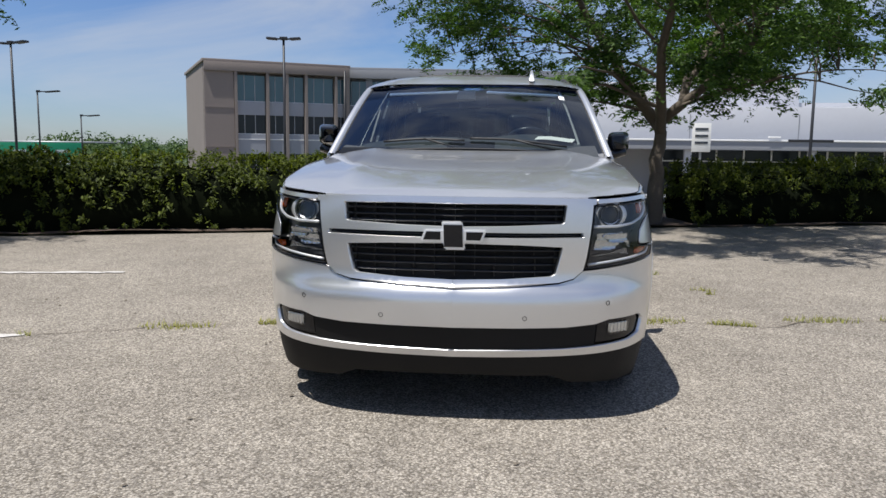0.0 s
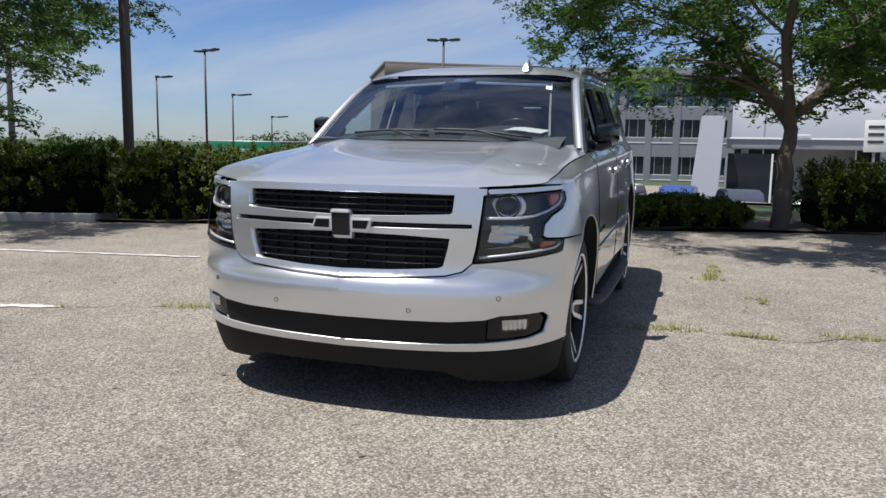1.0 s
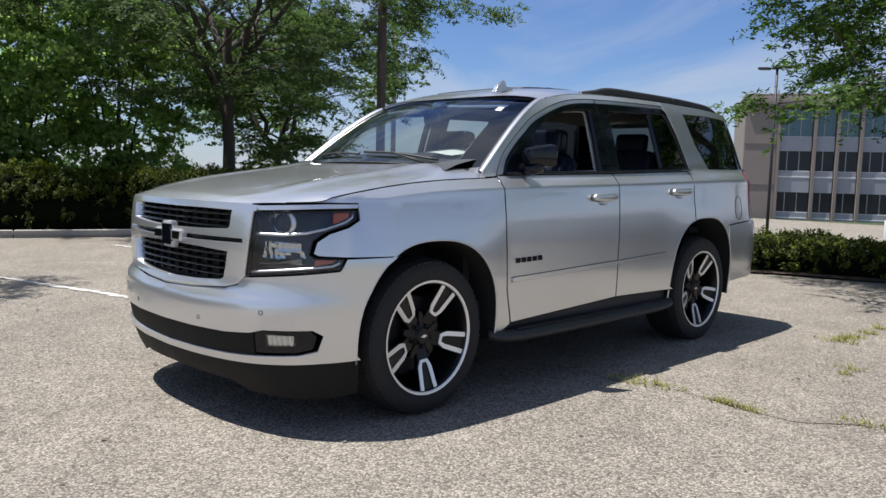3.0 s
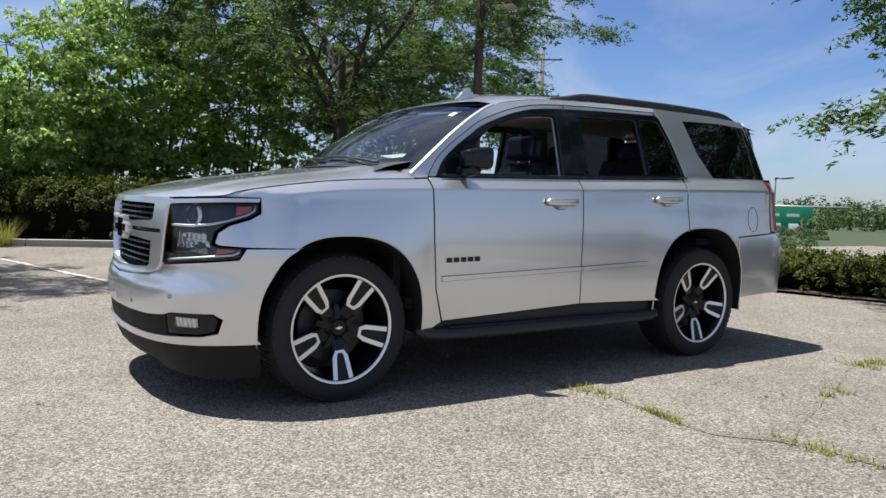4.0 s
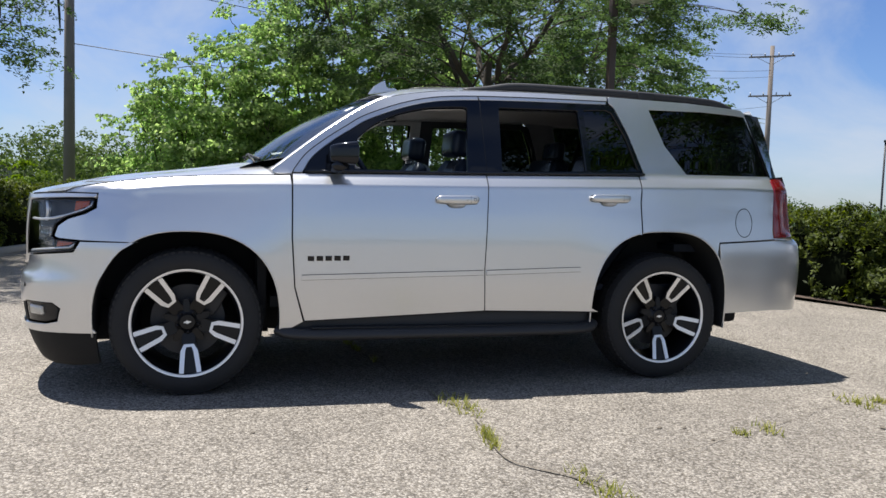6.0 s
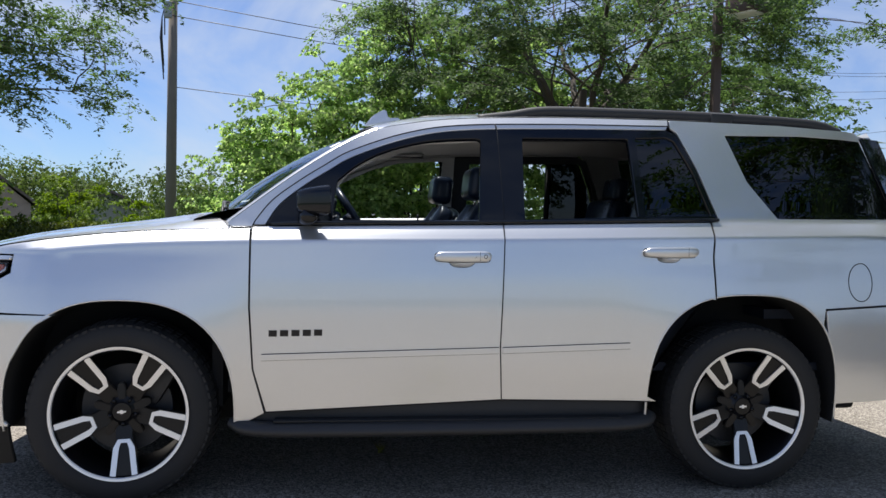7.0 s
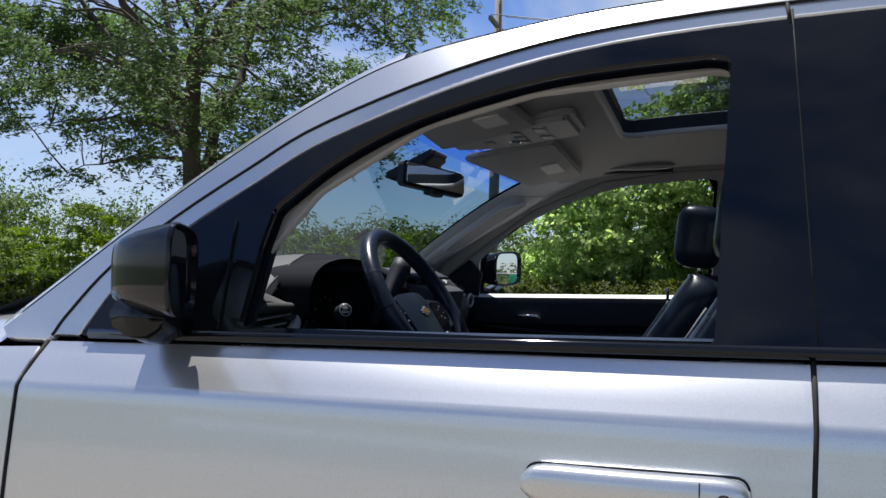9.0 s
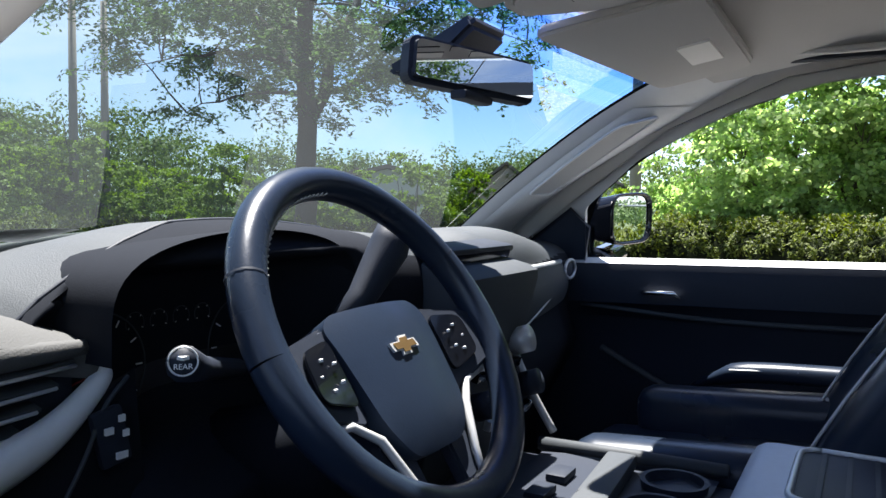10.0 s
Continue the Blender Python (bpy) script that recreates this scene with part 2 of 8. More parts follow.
GALV = pbr("galvanised_steel", (0.34, 0.35, 0.36), 0.5, 0.5, vary=0.2)
TAN_CONC = pbr("tan_precast_concrete", (0.235, 0.20, 0.18), 0.9, vary=0.14, scale=0.5, fine=6, bump=0.2, bump_scale=8)
PALE_CONC = pbr("pale_precast_concrete", (0.225, 0.235, 0.255), 0.9, vary=0.12, scale=0.5, fine=6, bump=0.2, bump_scale=8)
GREY_CONC = pbr("grey_spandrel", (0.30, 0.315, 0.35), 0.6, vary=0.12, scale=0.6)
WHITE_PANEL = pbr("white_metal_panel", (0.52, 0.53, 0.56), 0.5, vary=0.07, scale=0.4, fine=5)
FASCIA_GREY = pbr("grey_fascia", (0.27, 0.28, 0.30), 0.5, vary=0.08, scale=0.5)
OFFICE_GLASS = pbr("office_glass", (0.02, 0.026, 0.032), 0.12, vary=0.5, scale=0.3, spec=0.3, rvary=0.03)
TEAL_GLASS = pbr("teal_office_glass", (0.045, 0.11, 0.135), 0.12, vary=0.3, scale=0.3, coat=0.5, rvary=0.03)
SIGN_GREEN = pbr("sign_green", (0.012, 0.26, 0.13), 0.5, vary=0.1)
SIGN_WHITE = pbr("sign_white", (0.8, 0.8, 0.78), 0.5, vary=0.06)
ROOF_SHINGLE = pbr("roof_shingles", (0.16, 0.12, 0.105), 0.9, vary=0.25, scale=4)
HOUSE_WALL = pbr("house_wall", (0.42, 0.40, 0.37), 0.85, vary=0.15, scale=1.2)
HOUSE_BRICK = pbr("house_brick", (0.40, 0.30, 0.25), 0.9, vary=0.25, scale=2, fine=20)
CAR_WHITE = pbr("white_car_paint", (0.75, 0.76, 0.77), 0.25, coat=0.8, vary=0.03)
CAR_DARK = pbr("dark_car_paint", (0.03, 0.035, 0.05), 0.25, coat=0.8, vary=0.1)
CAR_BLUE = pbr("blue_car_paint", (0.02, 0.05, 0.20), 0.25, coat=0.8, vary=0.1)
CAR_SILVER = pbr("silver_car_paint", (0.45, 0.46, 0.48), 0.3, 0.5, coat=0.8, vary=0.05)
VAN_RED = pbr("red_graphic", (0.33, 0.06, 0.08), 0.3, coat=0.5, vary=0.5, scale=4)
VAN_BLUE = pbr("blue_graphic", (0.03, 0.05, 0.30), 0.3, coat=0.5, vary=0.3)

# ---- building helpers ----


def thing(name, label, category, group="", kind="", at=(0, 0, 0), rz=0.0):
    ob = new(name)
    ob.empty_display_size = 0.2
    ob.matrix_world = pose(*at, 0, 0, rz)
    return tagged(ob, label, category, group, kind)


def mesh_ob(name, verts, faces, material, parent=None, label="", smooth=True, normals=None):
    me = bpy.data.meshes.new(name)
    me.from_pydata([tuple(v) for v in verts], [], faces)
    me.materials.append(material)
    if smooth:
        me.polygons.foreach_set("use_smooth", [True] * len(me.polygons))
    me.update()
    if normals is not None:
        me.normals_split_custom_set_from_vertices([tuple(v) for v in normals])
    ob = new(name, me)
    if parent is not None:
        ob.parent = parent
    return tagged(ob, label) if label else ob


def part(name, bm, material, parent, label="", smooth=True):
    me = bpy.data.meshes.new(name)
    bm.to_mesh(me)
    bm.free()
    me.materials.append(material)
    if smooth:
        me.polygons.foreach_set("use_smooth", [True] * len(me.polygons))
        me.set_sharp_from_angle(angle=radians(38))
    ob = new(name, me)
    if parent is not None:
        ob.parent = parent
    return tagged(ob, label) if label else ob


def add_box(bm, c, size, bevel=0.0, rot=None, seg=2, taper=1.0):
    g = bmesh.ops.create_cube(bm, size=1.0)
    for v in g["verts"]:
        k = taper if v.co.z > 0 else 1.0
        v.co = Vector((v.co.x * size[0] * k, v.co.y * size[1] * k, v.co.z * size[2]))
    if bevel:
        es = {e for v in g["verts"] for e in v.link_edges}
        r = bmesh.ops.bevel(bm, geom=list(es), offset=bevel, segments=seg, affect="EDGES", profile=0.6)
        vs = {v for f in r["faces"] for v in f.verts}
        stack = list(vs)
        while stack:
            v = stack.pop()
            for e in v.link_edges:
                o = e.other_vert(v)
                if o not in vs:
                    vs.add(o)
                    stack.append(o)
    else:
        vs = set(g["verts"])
    m = Matrix.Translation(c) @ (Euler([radians(a) for a in rot]).to_matrix().to_4x4() if rot else Matrix())
    bmesh.ops.transform(bm, matrix=m, verts=list(vs))


def box(name, c, size, material, parent=None, bevel=0.0, rot=None, label="", seg=2, taper=1.0):
    bm = bmesh.new()
    add_box(bm, c, size, bevel, rot, seg, taper)
    return part(name, bm, material, parent, label)


def tube_data(path, radius, sides=8, cap=True, flat=1.0):
    """Verts and faces of a tube along path; radius is a number or a list; flat squashes its height."""
    P = [Vector(p) for p in path]
    n = len(P)
    R = radius if isinstance(radius, (list, tuple)) else [radius] * n
    verts, faces = [], []
    up = None
    for i, p in enumerate(P):
        t = (P[min(i + 1, n - 1)] - P[max(i - 1, 0)]).normalized()
        if up is None:
            a = Vector((0, 0, 1)) if abs(t.z) < 0.9 else Vector((1, 0, 0))
            up = (a - t * a.dot(t)).normalized()
        else:
            up = (up - t * up.dot(t))
            up = up.normalized() if up.length > 1e-6 else Vector((1, 0, 0))
        s = t.cross(up)
        for k in range(sides):
            a = 2 * math.pi * k / sides
            verts.append(p + (s * math.cos(a) + up * math.sin(a) * flat) * R[i])
    for i in range(n - 1):
        for k in range(sides):
            a, b = i * sides + k, i * sides + (k + 1) % sides
            faces.append((a, b, b + sides, a + sides))
    if cap:
        faces.append(tuple(range(sides))[::-1])
        faces.append(tuple((n - 1) * sides + k for k in range(sides)))
    return verts, faces


def tube(name, path, radius, material, parent=None, sides=8, label="", flat=1.0):
    v, f = tube_data(path, radius, sides, True, flat)
    return mesh_ob(name, v, f, material, parent, label)


def grid_data(fn, nu, nv, wrap=False):
    verts = [fn(i / (nu - 1), j / (nv - 1)) for j in range(nv) for i in range(nu)]
    faces = [(j * nu + i, j * nu + i + 1, (j + 1) * nu + i + 1, (j + 1) * nu + i) for j in range(nv - 1) for i in range(nu - 1)]
    return verts, faces


def sheet(name, fn, nu, nv, material, parent=None, label="", thick=0.0):
    v, f = grid_data(fn, nu, nv)
    if thick:
        bm = bmesh.new()
        vs = [bm.verts.new(p) for p in v]
        for q in f:
            bm.faces.new([vs[i] for i in q])
        bm.normal_update()
        geo = bmesh.ops.solidify(bm, geom=bm.faces[:], thickness=thick)
        return part(name, bm, material, parent, label)
    return mesh_ob(name, v, f, material, parent, label)


def lathe(name, prof, axis_at, material, parent=None, seg=48, label="", axis="x", flip=1):
    """Turns (radius, offset) pairs about an axis along x (or y, z) through axis_at."""
    verts, faces = [], []
    n = len(prof)
    for k in range(seg):
        a = 2 * math.pi * k / seg
        c, s = math.cos(a), math.sin(a)
        for r, o in prof:
            p = {"x": (o * flip, r * c, r * s), "y": (r * c, o * flip, r * s), "z": (r * c, r * s, o * flip)}[axis]
            verts.append(Vector(p) + Vector(axis_at))
    for k in range(seg):
        k2 = (k + 1) % seg
        for i in range(n - 1):
            faces.append((k * n + i, k * n + i + 1, k2 * n + i + 1, k2 * n + i))
    bm = bmesh.new()
    vs = [bm.verts.new(v) for v in verts]
    for f in faces:
        bm.faces.new([vs[i] for i in f])
    bmesh.ops.remove_doubles(bm, verts=bm.verts[:], dist=1e-5)
    bmesh.ops.recalc_face_normals(bm, faces=bm.faces[:])
    return part(name, bm, material, parent, label)


def extrude_poly(name, pts, fn, depth, material, parent=None, label="", bevel=0.0):
    """A flat plate from a 2D outline; fn maps (u, v, w) to space."""
    bm = bmesh.new()
    lo = [bm.verts.new(fn(u, v, 0.0)) for u, v in pts]
    hi = [bm.verts.new(fn(u, v, depth)) for u, v in pts]
    bm.faces.new(lo[::-1])
    bm.faces.new(hi)
    n = len(pts)
    for i in range(n):
        bm.faces.new((lo[i], lo[(i + 1) % n], hi[(i + 1) % n], hi[i]))
    bmesh.ops.recalc_face_normals(bm, faces=bm.faces[:])
    if bevel:
        bmesh.ops.bevel(bm, geom=bm.edges[:], offset=bevel, segments=2, affect="EDGES")
    return part(name, bm, material, parent, label)


class Curve:
    """Smooth monotone curve through (x, y) pairs."""

    def __init__(self, pts):
        self.x = np.array([p[0] for p in pts], float)
        self.y = np.array([p[1] for p in pts], float)
        h, d = np.diff(self.x), np.diff(self.y) / np.diff(self.x)
        m = np.concatenate([[d[0]], (d[:-1] + d[1:]) / 2, [d[-1]]])
        for i in range(1, len(m) - 1):
            if d[i - 1] * d[i] <= 0:
                m[i] = 0
            else:
                w1, w2 = 2 * h[i] + h[i - 1], h[i] + 2 * h[i - 1]
                m[i] = (w1 + w2) / (w1 / d[i - 1] + w2 / d[i])
        self.m = m

    def __call__(self, v):
        x, y, m = self.x, self.y, self.m
        v = min(max(v, x[0]), x[-1])
        i = min(max(int(np.searchsorted(x, v)) - 1, 0), len(x) - 2)
        h = x[i + 1] - x[i]
        t = (v - x[i]) / h
        return float((1 + 2 * t) * (1 - t) ** 2 * y[i] + t * (1 - t) ** 2 * h * m[i] + t * t * (3 - 2 * t) * y[i + 1] + t * t * (t - 1) * h * m[i + 1])


def resample(poly, step, closed=True):
    out = []
    n = len(poly)
    for i in range(n if closed else n - 1):
        a, b = Vector(poly[i]), Vector(poly[(i + 1) % n])
        k = max(1, math.ceil((b - a).length / step))
        out += [a.lerp(b, j / k) for j in range(k)]
    if not closed:
        out.append(Vector(poly[-1]))
    return out


def rounded(poly, r):
    """Rounds the corners of a 2D outline; r is a radius or one a corner."""
    out = []
    n = len(poly)
    for i in range(n):
        p = Vector(poly[i])
        a, b = Vector(poly[i - 1]) - p, Vector(poly[(i + 1) % n]) - p
        q = r[i] if isinstance(r, (list, tuple)) else r
        q = min(q, a.length * 0.45, b.length * 0.45)
        if q < 1e-4:
            out.append(p)
            continue
        s, e = p + a.normalized() * q, p + b.normalized() * q
        for k in range(6):
            t = k / 5
            out.append(s * (1 - t) ** 2 + p * 2 * t * (1 - t) + e * t * t)
    return out


def spline(pts, per=6):
    """Catmull-Rom through points of any dimension."""
    P = [Vector(p) for p in pts]
    P = [P[0] * 2 - P[1]] + P + [P[-1] * 2 - P[-2]]
    out = []
    for i in range(1, len(P) - 2):
        for k in range(per):
            t = k / per
            out.append(0.5 * (2 * P[i] + (P[i + 1] - P[i - 1]) * t + (2 * P[i - 1] - 5 * P[i] + 4 * P[i + 1] - P[i + 2]) * t * t + (3 * P[i] - P[i - 1] - 3 * P[i + 1] + P[i + 2]) * t ** 3))
    out.append(P[-2])
    return out


def area2(poly):
    return sum(poly[i - 1][0] * poly[i][1] - poly[i][0] * poly[i - 1][1] for i in range(len(poly))) / 2


def offset_poly(poly, d):
    """Moves a closed outline inwards by d (outwards if d is negative)."""
    sg = 1 if area2(poly) > 0 else -1
    out = []
    n = len(poly)
    for i in range(n):
        p = Vector(poly[i])
        a, b = (p - Vector(poly[i - 1])), (Vector(poly[(i + 1) % n]) - p)
        if a.length < 1e-7 or b.length < 1e-7:
            out.append(p)
            continue
        na, nb = Vector((-a.y, a.x)).normalized(), Vector((-b.y, b.x)).normalized()
        out.append(p + (na + nb) * (d * sg / max(1 + na.dot(nb), 0.4)))
    return out


def inside(p, poly):
    x, y = p
    c = False
    n = len(poly)
    j = n - 1
    for i in range(n):
        xi, yi, xj, yj = poly[i][0], poly[i][1], poly[j][0], poly[j][1]
        if (yi > y) != (yj > y) and x < (xj - xi) * (y - yi) / (yj - yi) + xi:
            c = not c
        j = i
    return c


def fill2d(outer, holes, step, aspect=1.0, extra=()):
    """Triangles of an outline with holes, with a regular lattice inside. Returns points and faces."""
    loops = [outer, *holes]
    pts, edges = [], []
    for lp in loops:
        s = len(pts)
        pts += [Vector((p[0], p[1])) for p in lp]
        edges += [(s + i, s + (i + 1) % len(lp)) for i in range(len(lp))]
    arr = np.array([tuple(p) for p in pts])
    for p in extra:
        if np.min(np.hypot(arr[:, 0] - p[0], arr[:, 1] - p[1])) > 0.006 and inside(p, outer) and not any(inside(p, h) for h in holes):
            pts.append(Vector(p))
    arr = np.array([tuple(p) for p in pts])
    x0, y0 = arr.min(0)
    x1, y1 = arr.max(0)
    sy = step * aspect
    for j in range(int((y1 - y0) / sy) + 1):
        for i in range(int((x1 - x0) / step) + 1):
            p = (x0 + (i + 0.5 * (j % 2)) * step, y0 + j * sy)
            if np.min(np.hypot((arr[:, 0] - p[0]) / step, (arr[:, 1] - p[1]) / sy)) < 0.45:
                continue
            if inside(p, outer) and not any(inside(p, h) for h in holes):
                pts.append(Vector(p))
    vs, _, fs, *_ = geometry.delaunay_2d_cdt(pts, edges, [], 0, 1e-6)
    keep = []
    for f in fs:
        c = (sum(vs[i][0] for i in f) / 3, sum(vs[i][1] for i in f) / 3)
        if inside(c, outer) and not any(inside(c, h) for h in holes):
            keep.append(tuple(f))
    return [tuple(v) for v in vs], keep

# ---- ground, lot, hedges ----


def lot_height(x, y):
    """Height of the land: the lot is level, the land behind its hedges falls and then rolls up to wooded hills."""
    r = math.hypot(x, y - 1)
    k = min(max((r - 14.5) / 17, 0), 1)
    z = -2.2 * k * k * (3 - 2 * k)
    if r > 60:
        k = min((r - 60) / 240, 1.6)
        z += (math.sin(x * 0.011 + 1) + math.sin(y * 0.013)) * 0.8 * k - 1.5 * k + 4.0 * max(0, k - 0.6)
    return z


ang = 96
radii = [0.0, 3, 6, 9, 11, 13, 15, 18, 22, 27, 33, 40, 50, 65, 85, 110, 150, 200, 270, 360, 480, 650, 900, 1400, 2600, 4800]
gv, gf = [(0, 1, 0)], []
for r in radii[1:]:
    for k in range(ang):
        a = 2 * math.pi * k / ang
        x, y = r * math.cos(a), 1 + r * math.sin(a)
        gv.append((x, y, lot_height(x, y) if r < 1000 else lot_height(*(700 * math.cos(a), 700 * math.sin(a)))))
for k in range(ang):
    gf.append((0, 1 + k, 1 + (k + 1) % ang))
for j in range(len(radii) - 2):
    for k in range(ang):
        a, b = 1 + j * ang + k, 1 + j * ang + (k + 1) % ang
        gf.append((a, a + ang, b + ang, b))
tagged(mesh_ob("ground", gv, gf, LAWN), "green grassy land rolling away to the horizon", "ground", kind="structure")

LOT = [(-9.3, 4.9), (-11.9, -2.2), (-6.1, -3.6), (-5.0, -8.5), (-3.5, -16), (24, -14), (22, 14.6), (8, 10.4), (3.5, 9.1), (-3.4, 6.95), (-7.4, 5.6)]
pts2, f2 = fill2d(resample(LOT, 1.0), [], 1.0)
tagged(mesh_ob("pavement", [(x, y, 0.012 + 0.006 * noise.noise((x * 0.4, y * 0.4, 0))) for x, y in pts2], f2, ASPHALT),
       "worn light-grey asphalt car park with coarse aggregate", "pavement", kind="structure")
for ob in (bpy.data.objects["pavement"],):
    for p in ob.data.polygons:
        if p.normal.z < 0:
            p.flip()
PZ = 0.012


def strip(name, pts, widths, material, z=0.019, parent=None, label="", jag=0.0):
    """A flat worn strip along a line on the ground."""
    P = resample(pts, 0.04, closed=False)
    v, f = [], []
    for i, p in enumerate(P):
        t = (P[min(i + 1, len(P) - 1)] - P[max(i - 1, 0)]).normalized()
        nn = Vector((-t.y, t.x))
        w = widths * (0.5 + jag * noise.noise((p.x * 9, p.y * 9, 3.1)))
        w2 = widths * (0.5 + jag * noise.noise((p.x * 9, p.y * 9, 8.7)))
        sh = nn * (jag * 0.03 * noise.noise((p.x * 4, p.y * 4, 1.7)))
        v += [(*(p + nn * w + sh), z), (*(p - nn * w2 + sh), z)]
    for i in range(len(P) - 1):
        f.append((2 * i + 1, 2 * i + 3, 2 * i + 2, 2 * i))
    return mesh_ob(name, v, f, material, parent, label)


pavement = bpy.data.objects["pavement"]
for a, b, w in (((-8.6, 2.2), (-3.66, 3.07), 0.09), ((-9.2, -1.2), (-3.05, 0.44), 0.09), ((5.6, 6.4), (9.5, 7.3), 0.09)):
    l_ = strip("painted_line", [a, b], w, ROADPAINT, 0.020, jag=0.55)
    tagged(l_, "worn white painted bay line on the asphalt", "road marking", "bay lines", "structure")
CRACKS = [[(-3.05, 0.44), (-2.57, 0.64), (-1.69, 0.97), (-0.6, 1.1), (0.6, 1.25), (1.25, 1.38), (1.45, 1.45), (1.75, 1.44), (2.26, 1.38), (2.58, 1.6), (2.95, 1.68), (3.25, 1.72), (4.1, 1.85), (5.6, 2.0)],
          [(2.58, 1.6), (2.2, 2.5), (2.09, 2.87), (1.85, 3.4), (1.72, 3.82), (1.78, 4.6), (1.5, 5.4)],
          [(1.75, 3.75), (2.6, 4.1), (3.4, 4.3), (4.2, 5.0)], [(-5.5, 1.2), (-4.4, 1.9), (-3.6, 2.2)],
          [(2.6, -2.2), (3.1, -1.6), (3.2, -0.9)], [(0.3, -2.6), (0.9, -2.1)], [(3.2, 5.6), (4.4, 5.9), (5.8, 6.6)]]
for k, c in enumerate(CRACKS):
    tagged(strip("pavement_crack", spline(c, 5), 0.010 if k == 0 else 0.004, CRACK, 0.0205, jag=1.1), "dark dirt-filled crack in the asphalt", "crack", "cracks in the asphalt", "structure")


def tufts(name, spots, label, blades=60, height=0.05, spread=0.1):
    v, f = [], []
    for (x, y, k) in spots:
        for _ in range(int(blades * k)):
            a, r = random.uniform(0, 6.283), spread * k * random.random() ** 0.7
            bx, by = x + r * math.cos(a) * 1.8, y + r * math.sin(a) * 0.7
            h, d = height * random.uniform(0.4, 1.1), random.uniform(0, 6.283)
            w = 0.004
            lx, ly = math.cos(d), math.sin(d)
            i = len(v)
            v += [(bx - ly * w, by + lx * w, PZ), (bx + ly * w, by - lx * w, PZ), (bx + lx * h * 0.8, by + ly * h * 0.8, PZ + h)]
            f.append((i, i + 1, i + 2))
    return tagged(mesh_ob(name, v, f, GRASS), label, "weeds", kind="stuff")


spots = []
rng = random.Random(4)
for c in CRACKS[:2]:
    P = resample(spline(c, 5), 0.05, closed=False)
    for p in P:
        q = noise.noise((p.x * 1.3, p.y * 1.3, 5.0))
        if q > 0.18 and rng.random() < 0.35:
            spots.append((p.x, p.y, 0.2 + 0.6 * q))
spots += [(1.34, 1.42, 1.3), (1.45, 1.47, 1.1), (-2.2, 0.80, 1.3), (-2.0, 0.85, 1.0), (-1.45, 1.02, 0.9), (2.6, 1.63, 1.1), (2.85, 1.67, 1.2), (2.1, 2.87, 0.7), (1.72, 3.8, 1.1)]
tufts("crack_weeds", spots, "yellow-green weeds growing in the asphalt cracks")


def debris(n, seed):
    r = random.Random(seed)
    v, f = [], []
    for _ in range(n):
        x, y = r.uniform(-9, 7), r.uniform(-4.5, 8.5)
        if not inside((x, y), LOT):
            continue
        s = r.uniform(0.006, 0.02)
        i = len(v)
        for k in range(4):
            a = k * 1.57 + r.uniform(-0.4, 0.4)
            v.append((x + s * math.cos(a), y + s * math.sin(a), PZ + 0.006))
        v.append((x, y, PZ + 0.006 + s * 0.5))
        f += [(i + k, i + (k + 1) % 4, i + 4) for k in range(4)]
    return tagged(mesh_ob("pavement_litter", v, f, CRACK, smooth=False), "small dark leaf bits and stones on the asphalt", "litter", kind="stuff")


debris(420, 3)

# kerb along the far and side borders of the lot


def kerb(pts):
    P = resample(pts, 2.4, closed=False)
    for a, b in zip(P[:-1], P[1:]):
        d = b - a
        m = (a + b) / 2
        k = box("kerb_stone", (0, 0, 0), (d.length - 0.012, 0.16, 0.20), CONCRETE, None, 0.025)
        k.matrix_world = pose(m.x, m.y, 0.04, 0, 0, math.degrees(math.atan2(d.y, d.x)))
        tagged(k, "pale concrete kerb stone at the border of the lot", "kerb", "kerb stones", "structure")


kerb([(-5.05, -8.4), (-6.15, -3.65), (-11.95, -2.25), (-9.35, 4.95), (-7.4, 5.7)])

# beds of soil under the hedges
for bed, pts in (("bed_1", [(-4.9, -8.6), (-6.05, -3.6), (-11.85, -2.15), (-9.2, 4.95), (-10.8, 6.4), (-14.2, -4.2), (-8.6, -6.6), (-7, -9)]),
                 ("bed_2", [(-9.3, 4.9), (-7.4, 5.62), (-3.4, 6.97), (3.5, 9.12), (8, 10.42), (18, 13.4), (18, 16), (7.3, 12.6), (-4, 9.2), (-10.5, 7.3)])):
    p2, ff = fill2d(resample(pts, 0.6), [], 0.6)
    o = mesh_ob(bed, [(x, y, 0.05 + 0.05 * noise.noise((x, y, 2))) for x, y in p2], ff, SOIL)
    for p in o.data.polygons:
        if p.normal.z < 0:
            p.flip()
    tagged(o, "dark mulch bed under the hedge", "planting bed", kind="structure")


def leaf_cloud(c, nrm, size, r, jitter=0.5, aspect=1.8, along=None):
    """Pointed leaves at the given places, each facing about the way given, so that a clump shades as one form."""
    n = len(c)
    o = nrm / np.maximum(np.linalg.norm(nrm, axis=1)[:, None], 1e-6) + r.normal(size=(n, 3)) * jitter
    o /= np.linalg.norm(o, axis=1)[:, None]
    d = r.normal(size=(n, 3)) if along is None else along + r.normal(size=(n, 3)) * 0.35
    d -= o * (d * o).sum(1)[:, None]
    d /= np.maximum(np.linalg.norm(d, axis=1)[:, None], 1e-6)
    s = np.cross(d, o)
    L = size * r.uniform(0.6, 1.25, n)[:, None]
    v = np.stack([c - d * L * aspect * 0.5, c + s * L * 0.42 + o * L * 0.1, c + d * L * aspect * 0.5, c - s * L * 0.42 + o * L * 0.1], 1).reshape(-1, 3)
    return v, np.arange(n * 4).reshape(n, 4)


